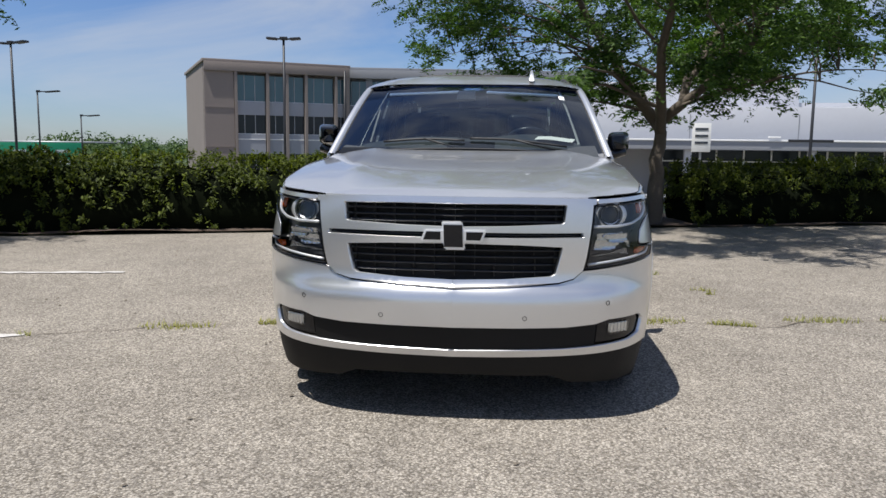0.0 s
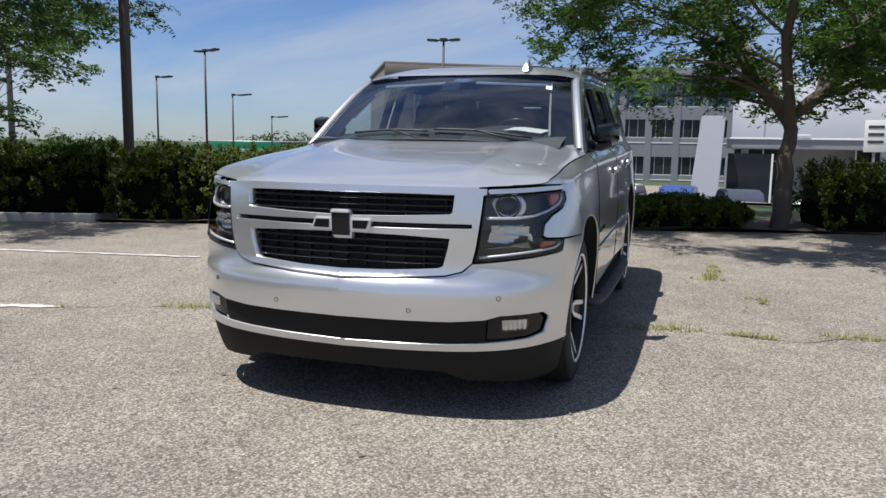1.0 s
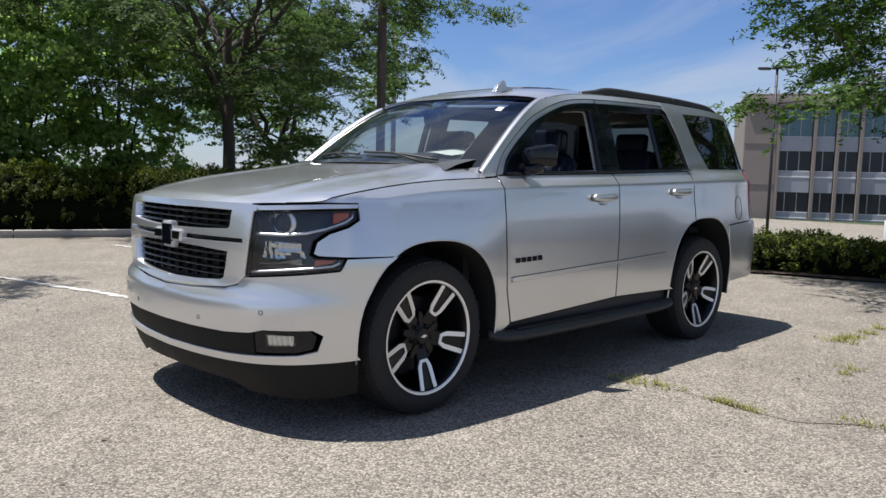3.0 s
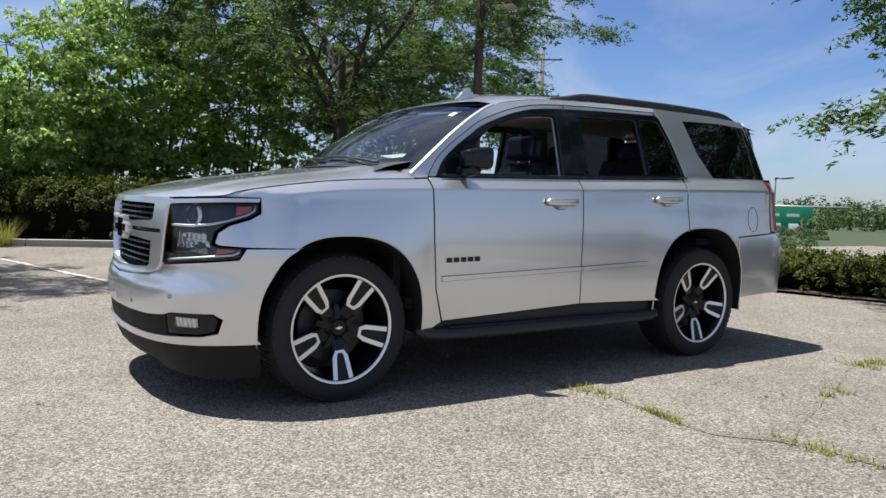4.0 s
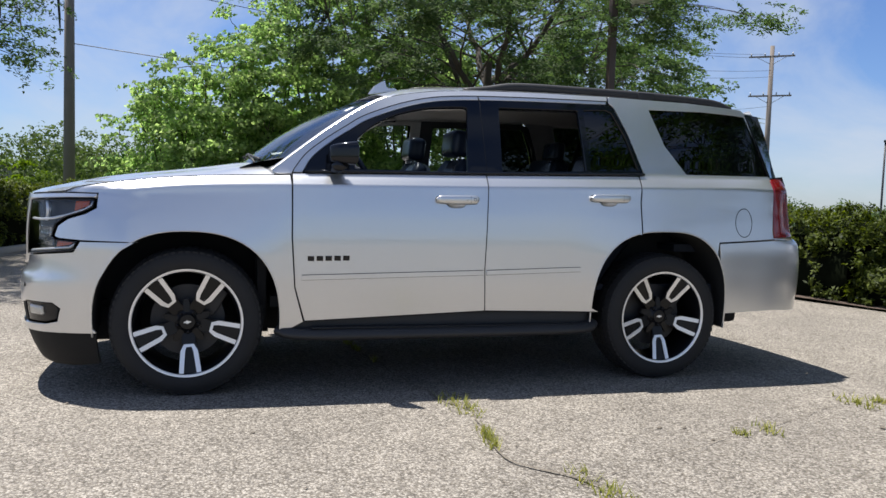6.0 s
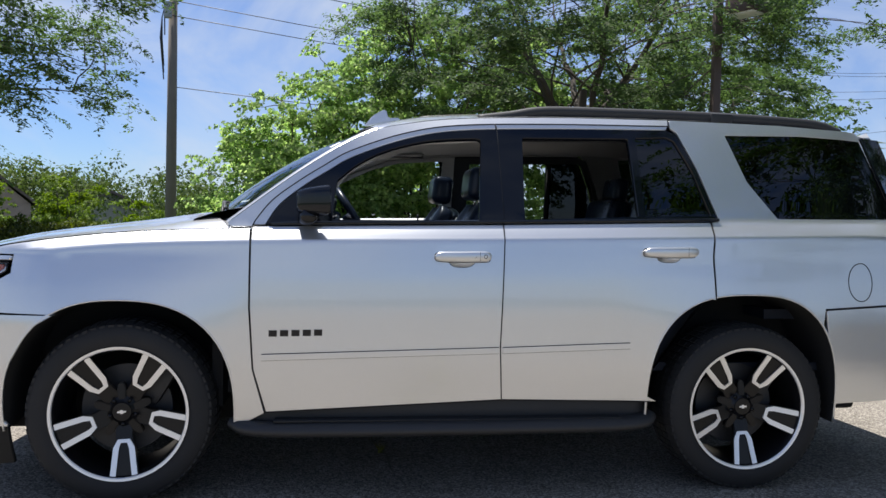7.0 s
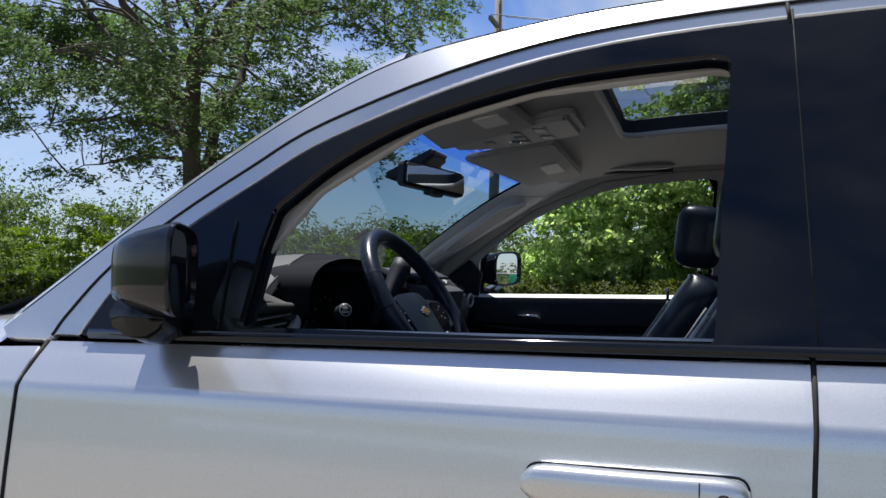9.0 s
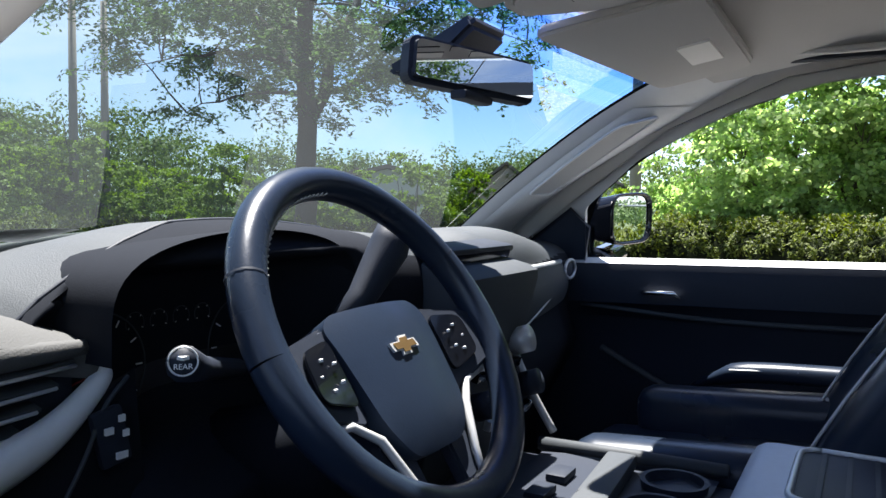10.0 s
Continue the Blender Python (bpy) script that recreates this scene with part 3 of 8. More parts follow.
def leaf_mesh(name, v, f, material, parent=None, label=""):
    me = bpy.data.meshes.new(name)
    me.vertices.add(len(v))
    me.vertices.foreach_set("co", np.asarray(v, np.float32).ravel())
    me.loops.add(f.size)
    me.loops.foreach_set("vertex_index", f.ravel().astype(np.int32))
    me.polygons.add(len(f))
    me.polygons.foreach_set("loop_start", np.arange(0, f.size, f.shape[1], dtype=np.int32))
    me.materials.append(material)
    me.update(calc_edges=True)
    ob = new(name, me)
    if parent is not None:
        ob.parent = parent
    return tagged(ob, label) if label else ob


def hedge(name, line, width, height, label, seed, density=3000, lumps=0.09):
    """A clipped but loose hedge: a near-black core for the shade among its twigs, and thousands of sprigs over its
    uneven surface.
    """
    r = np.random.default_rng(seed)
    th = thing(name, label, "hedge", "hedges round the lot")
    P = resample(spline([(*p, 0) for p in line], 8), 0.25, closed=False)
    P = [Vector((p.x, p.y)) for p in P]
    prof = [(-0.5, 0.0), (-0.57, 0.35), (-0.52, 0.64), (-0.36, 0.87), (0, 1.0), (0.36, 0.87), (0.52, 0.64), (0.57, 0.35), (0.5, 0.0)]

    def point(i, q, k=1.0):
        p = P[i]
        t = (P[min(i + 1, len(P) - 1)] - P[max(i - 1, 0)]).normalized()
        nn = Vector((-t.y, t.x))
        a = q * (len(prof) - 1)
        j = min(int(a), len(prof) - 2)
        u = prof[j][0] + (prof[j + 1][0] - prof[j][0]) * (a - j)
        h = prof[j][1] + (prof[j + 1][1] - prof[j][1]) * (a - j)
        bump = 1 + lumps * 1.5 * noise.noise((p.x * 1.1 + u, p.y * 1.1, h * 1.6 + seed)) + lumps * noise.noise((p.x * 3.2, p.y * 3.2 + u * 2, h * 3 + seed))
        return Vector((p.x + nn.x * u * width * k * bump, p.y + nn.y * u * width * k * bump, max(0.03, h * height * k * bump)))

    def sprig(a, out, cs, ns):
        """A tuft of needles that leans out and up from the hedge's face."""
        d = np.array(tuple((out + Vector((0, 0, 0.7)) + Vector(r.normal(size=3)) * 0.35).normalized()))
        k = 26
        t = r.random(k)
        cs.append(np.array(tuple(a))[None] + d[None] * (t * 0.13)[:, None] + r.normal(size=(k, 3)) * (0.042 * (1.1 - 0.7 * t))[:, None])
        ns.append(np.tile(np.array(tuple(out)) * 0.8 + np.array((0, 0, 0.5)), (k, 1)))
    n, m = len(P), 17
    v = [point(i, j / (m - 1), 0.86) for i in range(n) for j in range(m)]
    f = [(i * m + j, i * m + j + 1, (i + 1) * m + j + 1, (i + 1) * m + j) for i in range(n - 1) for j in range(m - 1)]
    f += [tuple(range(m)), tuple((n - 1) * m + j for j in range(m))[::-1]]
    # solid core: the shade deep in the hedge is put into its near-black colour
    mesh_ob("shade_core", v, f, HEDGE_CORE, th)
    length = 0.25 * (n - 1)
    cs, ns = [], []
    for _ in range(int(density * length / 26)):
        i, q = int(r.integers(0, n - 1)), r.random()
        q = q if r.random() < 0.26 else 0.5 + (q - 0.5) * 0.58
        t = r.random()
        a, b = point(i, q, r.uniform(0.88, 1.05)).lerp(point(i + 1, q, 1.0), t), point(i, q, 0.6).lerp(point(i + 1, q, 0.6), t)
        out = (a - b).normalized() if (a - b).length > 1e-4 else Vector((0, 0, 1))
        sprig(a, out, cs, ns)
    for i in (0, n - 1):
        for _ in range(int(density * 0.03)):
            a, b = point(i, r.random(), 1.0), point(i, 0.5, 0.5)
            along = (P[i] - P[1 if i == 0 else n - 2]).normalized()
            sprig(a.lerp(b, r.random() ** 1.6) + Vector((*along, 0)) * 0.08, Vector((*along, 0.3)).normalized(), cs, ns)
    v, f = leaf_cloud(np.concatenate(cs), np.concatenate(ns), 0.034, r, 0.5, 2.3, np.concatenate(ns))
    leaf_mesh("foliage", v, f, YEW, th)
    return th


hedge("hedge", [(-2.45, 8.1), (-3.55, 7.75), (-5.2, 7.2), (-6.6, 6.75), (-7.4, 6.5)], 1.25, 1.12, "dark green clipped yew hedge, sunlit on top", 11)
hedge("hedge", [(-2.3, 8.15), (-1.5, 8.4), (0.0, 8.9), (1.3, 9.3), (2.1, 9.6)], 1.1, 0.44, "lower green yew hedge with a ragged top", 12, lumps=0.2)
hedge("hedge", [(3.5, 9.95), (6.5, 10.9), (9.5, 11.8), (14, 13.1)], 1.4, 1.12, "dense dark green hedge in the tree's shade", 13)
hedge("hedge", [(-8.6, 7.3), (-9.7, 5.9), (-10.9, 3.5), (-12.0, 1.0), (-12.9, -1.6), (-12.6, -2.9)], 1.3, 1.22, "long dark green hedge along the kerb", 14)
hedge("hedge", [(-12.6, -2.9), (-9.2, -3.7), (-6.9, -4.5), (-6.15, -6.0), (-5.8, -9.5), (-5.0, -13.0)], 1.2, 1.08, "dark shaded hedge round the lot's corner", 15)


# ---- trees ----


def bezier(a, b, c, n, wob, r):
    out = []
    for i in range(n + 1):
        t = i / n
        p = a * (1 - t) ** 2 + b * 2 * t * (1 - t) + c * t * t
        out.append(p + (Vector(r.normal(size=3)) * wob if 0 < i < n else Vector()))
    return out


def tree(name, at, height, spread, label, material, bark, seed, clumps=260, sprays=13, per=36, leaf=0.05, trunk=0.17, base=1.8, low=1.7, limbs=5, plate=0.6, droop=0.3, gap=-0.12, aspect=2.2, upright=1.0, jitter=0.45, see=6.4, group="trees round the lot", leader=0.0, tilt=0.35):
    """A tree: tapered trunk, arching limbs, side limbs, thin branches to flat plates of leaf sprays with gaps between."""
    r = np.random.default_rng(seed)
    th = thing(name, label, "tree", group, at=at)
    V, F, nodes, tips = [], [], [], []

    def add(path, rad, sides, keep=True):
        vv, ff = tube_data(path, rad, sides, cap=False)
        s = len(V)
        V.extend(vv)
        F.extend(tuple(s + k for k in f) for f in ff)
        if keep:
            nodes.extend(zip(path[1:], rad[1:]))
    top_z = base + 0.5 + leader * (height - base)
    tp = [Vector((r.normal() * 0.022, r.normal() * 0.022, top_z * k / 9 - 0.2)) for k in range(10)]
    tr = [trunk * (1.4 if k == 0 else 1.08 - 0.05 * k - (0.35 * leader) * max(0, tp[k].z - base) / (height - base)) for k in range(10)]
    add(tp, tr, 12, False)
    nodes.extend((q, w) for q, w in zip(tp, tr) if q.z > base)
    for k in range(limbs):
        a = 2 * math.pi * (k + r.uniform(-0.25, 0.25)) / limbs + seed
        st = tp[-1].lerp(tp[-2], r.uniform(0, 1.0))
        if leader:
            zz = base + (top_z - 0.4 - base) * (k + r.uniform(0, 0.6)) / limbs
            st = min(tp, key=lambda q: abs(q.z - zz)).copy()
        reach = spread * r.uniform(0.35, 0.72) * upright
        top = base + (height - base) * r.uniform(0.62, 0.98)
        end = Vector((math.cos(a) * reach, math.sin(a) * reach, top))
        top = max(top, st.z + 0.5)
        ctl = Vector((math.cos(a) * reach * 0.55, math.sin(a) * reach * 0.55, st.z + (top - st.z) * 0.42))
        P = bezier(st, ctl, end, 10, 0.035 * spread / 4, r)
        R = [max(trunk * 0.62 * (1 - 0.09 * i), 0.012) for i in range(11)]
        add(P, R, 8)
        for q in range(6):
            i = 1 + q if q < 4 else int(r.integers(3, 9))
            b = a + r.choice((-1, 1)) * r.uniform(0.35, 1.5)
            ln = spread * r.uniform(0.35, 0.75) * (1.0 if q > 0 else 0.9)
            e = P[i] + Vector((math.cos(b) * ln, math.sin(b) * ln, ln * (r.uniform(0.0, 0.45) if q > 0 else r.uniform(-0.15, 0.15))))
            hx = math.hypot(e.x, e.y)
            if hx > spread * 0.92:
                e.x, e.y = e.x * spread * 0.92 / hx, e.y * spread * 0.92 / hx
            e.z = min(max(e.z, low + 0.2), height * 0.97)
            m = P[i].lerp(e, 0.5) + Vector((0, 0, 0.16 * ln))
            Q = bezier(P[i], m, e, 7, 0.03 * spread / 4, r)
            add(Q, [max(R[i] * 0.42 * (1 - 0.13 * j), 0.005) for j in range(8)], 6)
            tips.append(e)
    npos = np.array([tuple(p) for p, _ in nodes])
    # places of the leaf plates, in an uneven crown with gaps
    C = [e for e in tips if e.z < see]
    zc, rz = (low + height) / 2, (height - low) / 2
    tries = 0
    while len(C) < clumps and tries < clumps * 60:
        tries += 1
        d = Vector(r.normal(size=3)).normalized()
        k = r.uniform(0.12, 1.0) ** 0.5
        w = 1 + 0.22 * noise.noise((d.x * 1.7 + seed, d.y * 1.7, d.z * 1.7))
        p = Vector((d.x * spread * k * w, d.y * spread * k * w, zc + d.z * rz * k))
        wide = min(1.0, 0.55 + 0.9 * (p.z - low) / (height - low))
        p.x, p.y = p.x * wide, p.y * wide
        if p.z > see and r.random() > 0.35:
            continue
        if noise.noise((p.x * 0.75 + seed, p.y * 0.75, p.z * 1.1)) < gap:
            continue
        if any((p - q).length < plate * 0.55 for q in C[-60:]):
            continue
        C.append(p)
    cs, ns, al = [], [], []
    for p in C:
        a = np.array(tuple(p))
        dist = np.linalg.norm(npos - a, axis=1) + 0.8 * np.maximum(npos[:, 2] - a[2], 0)
        i = int(dist.argmin())
        q = nodes[i][0]
        ln = (p - q).length
        if ln > 0.25:
            path = bezier(q, q.lerp(p, 0.5) + Vector((0, 0, 0.12 * ln)), p, 4, 0.02, r)
            add(path, [0.014, 0.012, 0.010, 0.007, 0.005], 4, False)
        out = p - Vector((0, 0, base + (p.z - base) * 0.6))
        out.z *= 0.3
        out = out.normalized() if out.length > 0.1 else Vector((1, 0, 0))
        ns_ = int(sprays * r.uniform(0.7, 1.25))
        for _ in range(ns_):
            b = r.uniform(0, 6.283)
            d = Vector((math.cos(b), math.sin(b), 0)) * 0.8 + out * 0.6
            d.z = r.normal() * 0.22
            d.normalize()
            o = p + Vector((r.normal() * plate * 0.34, r.normal() * plate * 0.34, r.normal() * plate * 0.15))
            L = plate * r.uniform(0.5, 1.0)
            t = r.random(per)
            sd_ = np.array((-d.y, d.x, 0.0))
            lat = r.normal(size=per) * 0.11 * plate / 0.6 * (1.1 - 0.6 * t)
            pos = np.array(tuple(o))[None] + np.array(tuple(d))[None] * (t * L)[:, None] + sd_[None] * lat[:, None]
            pos[:, 2] += r.normal(size=per) * 0.03 - droop * L * t * t
            cs.append(pos)
            nn = np.tile(np.array((d.x * 0.4 + out.x * tilt, d.y * 0.4 + out.y * tilt, 1.0 - 0.35 * tilt)), (per, 1))
            ns.append(nn)
            al.append(np.tile(sd_, (per, 1)) * np.sign(lat)[:, None] + np.array(tuple(d))[None] * 0.5)
            if r.random() < 0.4:
                add([o, o + d * L * 0.6 - Vector((0, 0, droop * L * 0.36))], [0.004, 0.003], 3, False)
    mesh_ob("trunk", V, F, bark, th)
    cs = np.concatenate(cs)
    v, f = leaf_cloud(cs, np.concatenate(ns), leaf, r, jitter, aspect, np.concatenate(al))
    leaf_mesh("crown", v, f, material, th)
    return th


tree("tree", (2.9, 9.5, 0), 7.6, 6.0, "honey locust with forked grey-brown trunk and feathery green leaves", LOCUST, BARK, 21, 340, 13, 42, 0.040, 0.155, 1.55, 1.85, 5, 0.60, 0.42, aspect=2.5)
tree("tree", (-7.2, -5.2, 0), 8.2, 4.0, "honey locust with dark trunk and airy backlit leaves", LOCUST_FAR, BARK_DARK, 22, 230, 12, 38, 0.037, 0.155, 2.2, 2.1, 7, 0.55, 0.36, 0.0, 2.5, see=6.6, leader=0.35)
tree("tree", (-12.1, 6.2, 0), 8.2, 5.6, "broad honey locust with dark trunk and fine leaves", LOCUST_FAR, BARK_DARK, 23, 290, 13, 42, 0.043, 0.15, 2.3, 2.2, 6, 0.64, 0.28, -0.10, 2.5, see=7.5, leader=0.3)
tree("tree", (-17.5, 11.0, -0.5), 8.5, 4.8, "tall dark-leaved locust behind the hedge", LOCUST_FAR, BARK_DARK, 24, 120, 12, 26, 0.08, 0.16, 2.0, 1.4, 5, 0.8, 0.25, -0.2, see=9)
for k, (x, y, h, s_) in enumerate(((-14.2, -0.9, 3.4, 1.5), (-14.4, 0.0, 4.6, 2.0), (-14.8, 1.4, 6.2, 2.3), (-15.0, 2.8, 7.2, 2.3), (-14.9, 4.9, 6.6, 2.4))):
    tree("maple_shrub", (x, y, 0), h, s_, "leafy maple shrub with broad pale-edged leaves", MAPLE, BARK_DARK, 30 + k, int(26 + 19 * h), 10, 18, 0.095, 0.07, 0.4, 0.35, 6, 0.44, 0.35, -0.16, 1.15, 0.8, 0.5, 9, tilt=1.0)


def blob_woods(name, spots, leaf, material, label, seed, lumps=36, per=70):
    """Far trees: each crown is a heap of rounded leaf clumps on the rolling land, joined."""
    r = np.random.default_rng(seed)
    cs, ns = [], []
    for (x, y, z, w, h) in spots:
        for _ in range(int(lumps * r.uniform(0.75, 1.25))):
            d = r.normal(size=3)
            d[2] = d[2] * 0.8 + 0.25
            d /= np.linalg.norm(d)
            k = r.uniform(0.55, 0.95)
            c = np.array((x + d[0] * w * k, y + d[1] * w * k, z + h * 0.52 + d[2] * h * 0.45 * k))
            q = r.normal(size=(per, 3))
            q[:, 2] = np.abs(q[:, 2]) * 0.9 - 0.25
            q /= np.linalg.norm(q, axis=1)[:, None]
            rad = w * r.uniform(0.22, 0.40)
            cs.append(c[None] + q * (rad * r.uniform(0.75, 1.08, per))[:, None])
            ns.append(q + d[None] * 0.5)
    v, f = leaf_cloud(np.concatenate(cs), np.concatenate(ns), leaf, r, 0.4, 1.3)
    o = leaf_mesh(name, v, f, material)
    return tagged(o, label, "woods", kind="stuff")


rng = random.Random(8)
spots = []
for k in range(420):
    a = radians(rng.uniform(98, 250))
    d = rng.uniform(120, 330)
    x, y = d * math.cos(a), d * math.sin(a)
    if 100 < math.degrees(a) < 116 and d < 135:
        continue
    h = rng.uniform(5.5, 10)
    spots.append((x, y, lot_height(x, y) - 3.5, h * rng.uniform(0.5, 0.8), h * 1.0))
blob_woods("far_woods", spots, 0.55, WOODS, "green wooded hills in the distance", 5, 11, 32)
spots = []
for k in range(64):
    a = radians(rng.uniform(181, 246))
    d = rng.uniform(60, 112)
    x, y = d * math.cos(a), d * math.sin(a)
    h = (rng.uniform(9.5, 12.5) if a > radians(222) else rng.uniform(6.6, 9.2)) + 0.022 * d
    spots.append((x, y, lot_height(x, y) - 1, h * 0.42, h))
blob_woods("middle_trees", spots, 0.26, MIDDLE, "round green trees behind the hedge", 6, 30, 72)
spots = []
for k in range(80):
    a = radians(rng.uniform(118, 142))
    d = rng.uniform(40, 110)
    x, y = d * math.cos(a), d * math.sin(a)
    h = rng.uniform(0.9, 1.7)
    spots.append((x, y, lot_height(x, y) - 0.6, h * 0.9, h))
blob_woods("roadside_scrub", spots, 0.15, WOODS, "low green scrub by the road", 9, 18, 40)
# young trees on the grass beyond the hedge
for k, (a, d, top, s_) in enumerate(((238.5, 24, 4.3, 2.0), (231.5, 25, 4.2, 1.5), (227, 30, 3.2, 1.5), (223.5, 27, 3.6, 1.5), (219.5, 31, 3.0, 1.5), (214.3, 29, 2.9, 1.25), (210, 27, 3.3, 1.5), (206.3, 29, 2.9, 1.3), (200.5, 29, 3.1, 1.2), (196, 33, 2.3, 1.3))):
    x, y = 2 + d * math.cos(radians(a)), 1.4 + d * math.sin(radians(a))
    z = lot_height(x, y)
    tree("young_tree", (x, y, z), top - z, s_, "small bright yellow-green tree standing on the grass", LIME, BARK_DARK, 60 + k, 64, 10, 26, 0.085, 0.06, 1.0, 0.7, 5, 0.42, 0.25, -0.4, 1.4, 0.7, 0.5, 9, "young trees beyond the hedge", tilt=0.8)


lv, lf = grid_data(lambda a, b: Vector((-34 + 64 * a, 15.5 + 56 * b, lot_height(-34 + 64 * a, 15.5 + 56 * b) + 0.06)), 33, 29)
lower = mesh_ob("lower_car_park", lv, [f if (lv[f[1]] - lv[f[0]]).cross(lv[f[2]] - lv[f[0]]).z > 0 else f[::-1] for f in lf], ASPHALT)
tagged(lower, "grey asphalt of the lower car park", "pavement", kind="structure")

# ---- poles, lamps, buildings ----


def lamp_post(at, top, label, arms=((1, 0.9),), rz=0.0, mat=POLE_BLACK, r=0.07, base_z=None):
    z0 = lot_height(*at) if base_z is None else base_z
    th = thing("street_lamp", label, "street lamp", "car park lamps", at=(*at, z0), rz=rz)
    h = top - z0
    tube("pole", [(0, 0, 0), (0, 0, h * 0.5), (0, 0, h)], [r, r * 0.85, r * 0.7], mat, th, 10)
    tube("base", [(0, 0, -0.4), (0, 0, 0.25)], r * 2.6, CONCRETE, th, 14)
    for s, l in arms:
        box("arm", (s * l * 0.3, 0, h - 0.02), (l * 0.6, 0.07, 0.07), mat, th, 0.01)
        box("lamp_head", (s * l * 0.85, 0, h - 0.01), (l * 0.75, 0.34, 0.10), mat, th, 0.03, rot=(0, -4 * s, 0))
        box("collar", (s * 0.06, 0, h), (0.2, 0.2, 0.14), mat, th, 0.02)
    return th


LAMP = "slim black steel car park lamp with flat head"
lamp_post((-22.7, 30.6), 5.9, LAMP, ((1, 0.85), (-1, 0.6)), -20)
lamp_post((-9.5, 29.5), 5.95, LAMP, ((1, 0.6), (-1, 0.6)), 5)
lamp_post((-32.6, 54.0), 3.45, LAMP, ((1, 1.2),), 0)
lamp_post((-29.9, 44.1), 4.6, LAMP, ((1, 1.2),), 0)
lamp_post((-30.4, 36.6), 5.2, LAMP, ((1, 0.9),), 0)
lp_ = lamp_post((12.1, 27.0), 5.2, LAMP, ((1, 0.6), (-1, 0.6)), 0)
box("banner_arm", (0, 0, 1.75 - lot_height(12.1, 27.0)), (1.7, 0.08, 0.10), POLE_BLACK, lp_, 0.01)

# brown post with a box lamp, on a concrete footing, by the lot's corner
bp = thing("street_lamp", "brown painted lamp post with box head on a concrete footing", "street lamp", "car park lamps", at=(-8.05, 7.25, 0))
tube("footing", [(0, 0, -0.1), (0, 0, 0.62)], [0.36, 0.33], CONCRETE, bp, 20, "round concrete footing")
box("pole", (0, 0, 3.4), (0.13, 0.13, 5.6), POLE_BROWN, bp, 0.012)
box("arm", (0.16, 0.10, 5.05), (0.22, 0.08, 0.08), POLE_BROWN, bp, 0.01, rot=(0, 0, 30))
box("lamp_head", (0.46, 0.26, 5.05), (0.52, 0.42, 0.30), POLE_BROWN, bp, 0.02, rot=(0, 0, 30))
box("diffuser", (0.46, 0.26, 4.89), (0.44, 0.34, 0.03), SIGN_WHITE, bp, 0.005, rot=(0, 0, 30))
bs = thing("sign_post", "short white bollard sign beside the brown post", "sign", at=(-7.55, 6.6, 0))
box("stake", (0, 0, 0.5), (0.05, 0.03, 1.0), GALV, bs, 0.006)
box("plate", (0, -0.02, 0.95), (0.12, 0.012, 0.26), SIGN_WHITE, bs, 0.004)


def utility_pole(at, top, label, arms, rz=0, r=0.16):
    z0 = lot_height(*at)
    th = thing("utility_pole", label, "utility pole", "utility poles", at=(*at, z0), rz=rz)
    h = top - z0
    tube("mast", [(0, 0, -0.3), (0, 0, h * 0.5), (0, 0, h)], [r, r * 0.85, r * 0.65], POLE_WOOD, th, 12)
    for z, w in arms:
        box("crossarm", (0, -0.12, h - z), (w, 0.10, 0.13), POLE_WOOD, th, 0.01)
        for k in range(4):
            tube("insulator", [(w * (-0.45 + 0.3 * k), -0.12, h - z + 0.06), (w * (-0.45 + 0.3 * k), -0.12, h - z + 0.3)], [0.06, 0.04], GALV, th, 8)
        tube("brace", [(-w * 0.35, -0.14, h - z), (0, -0.14, h - z - 0.7)], 0.025, GALV, th, 5)
        tube("brace", [(w * 0.35, -0.14, h - z), (0, -0.14, h - z - 0.7)], 0.025, GALV, th, 5)
    return th, z0 + h


UPOLE = "weathered wooden utility pole with crossarms and insulators"
utility_pole((-51, 45), 14.9, UPOLE, ((0.9, 3.6), (4.2, 3.4)), 50, 0.26)
tp_ = utility_pole((-19.2, -4.0), 9.2, "grey weathered utility pole with cable loops", (), 0, 0.17)[0]
for k in range(3):
    tube("cable_loop", [(0.2, -0.2, 6.3 - 0.2 * k), (0.45 + 0.12 * k, -0.2, 7.0), (0.5, -0.2, 7.6), (0.2, -0.2, 8.0), (0.12, -0.2, 7.2)], 0.018, POLE_BLACK, tp_, 5)
box("junction_box", (0.22, -0.1, 7.9), (0.22, 0.2, 0.45), GALV, tp_, 0.02)
box("crossarm", (0, 0, 8.9), (1.8, 0.1, 0.12), POLE_WOOD, tp_, 0.01)
for x, y in ((-13.6, -18.9), (-15.2, -19.6)):
    utility_pole((x, y), 7.5, "plain wooden pole beyond the hedge", (), 0, 0.15)


def cable(a, b, sag, r=0.013):
    a, b = Vector(a), Vector(b)
    c = tube("overhead_cable", [a.lerp(b, k / 14) - Vector((0, 0, sag * 4 * (k / 14) * (1 - k / 14))) for k in range(15)], r, POLE_BLACK, None, 5)
    tagged(c, "thin dark overhead cable between utility poles", "cable", "overhead cables")


for dz, off in ((8.95, -0.8), (8.5, 0.8), (7.7, 0.1), (7.25, 0.15), (5.2, 0.1)):
    for tgt in ((-51, 45),):
        cable((-19.2 + off, -4.0, dz), (tgt[0] + off, tgt[1], (dz - 9) * 1.2 + (14.4 if tgt[1] > 0 else 9.5)), 1.1)

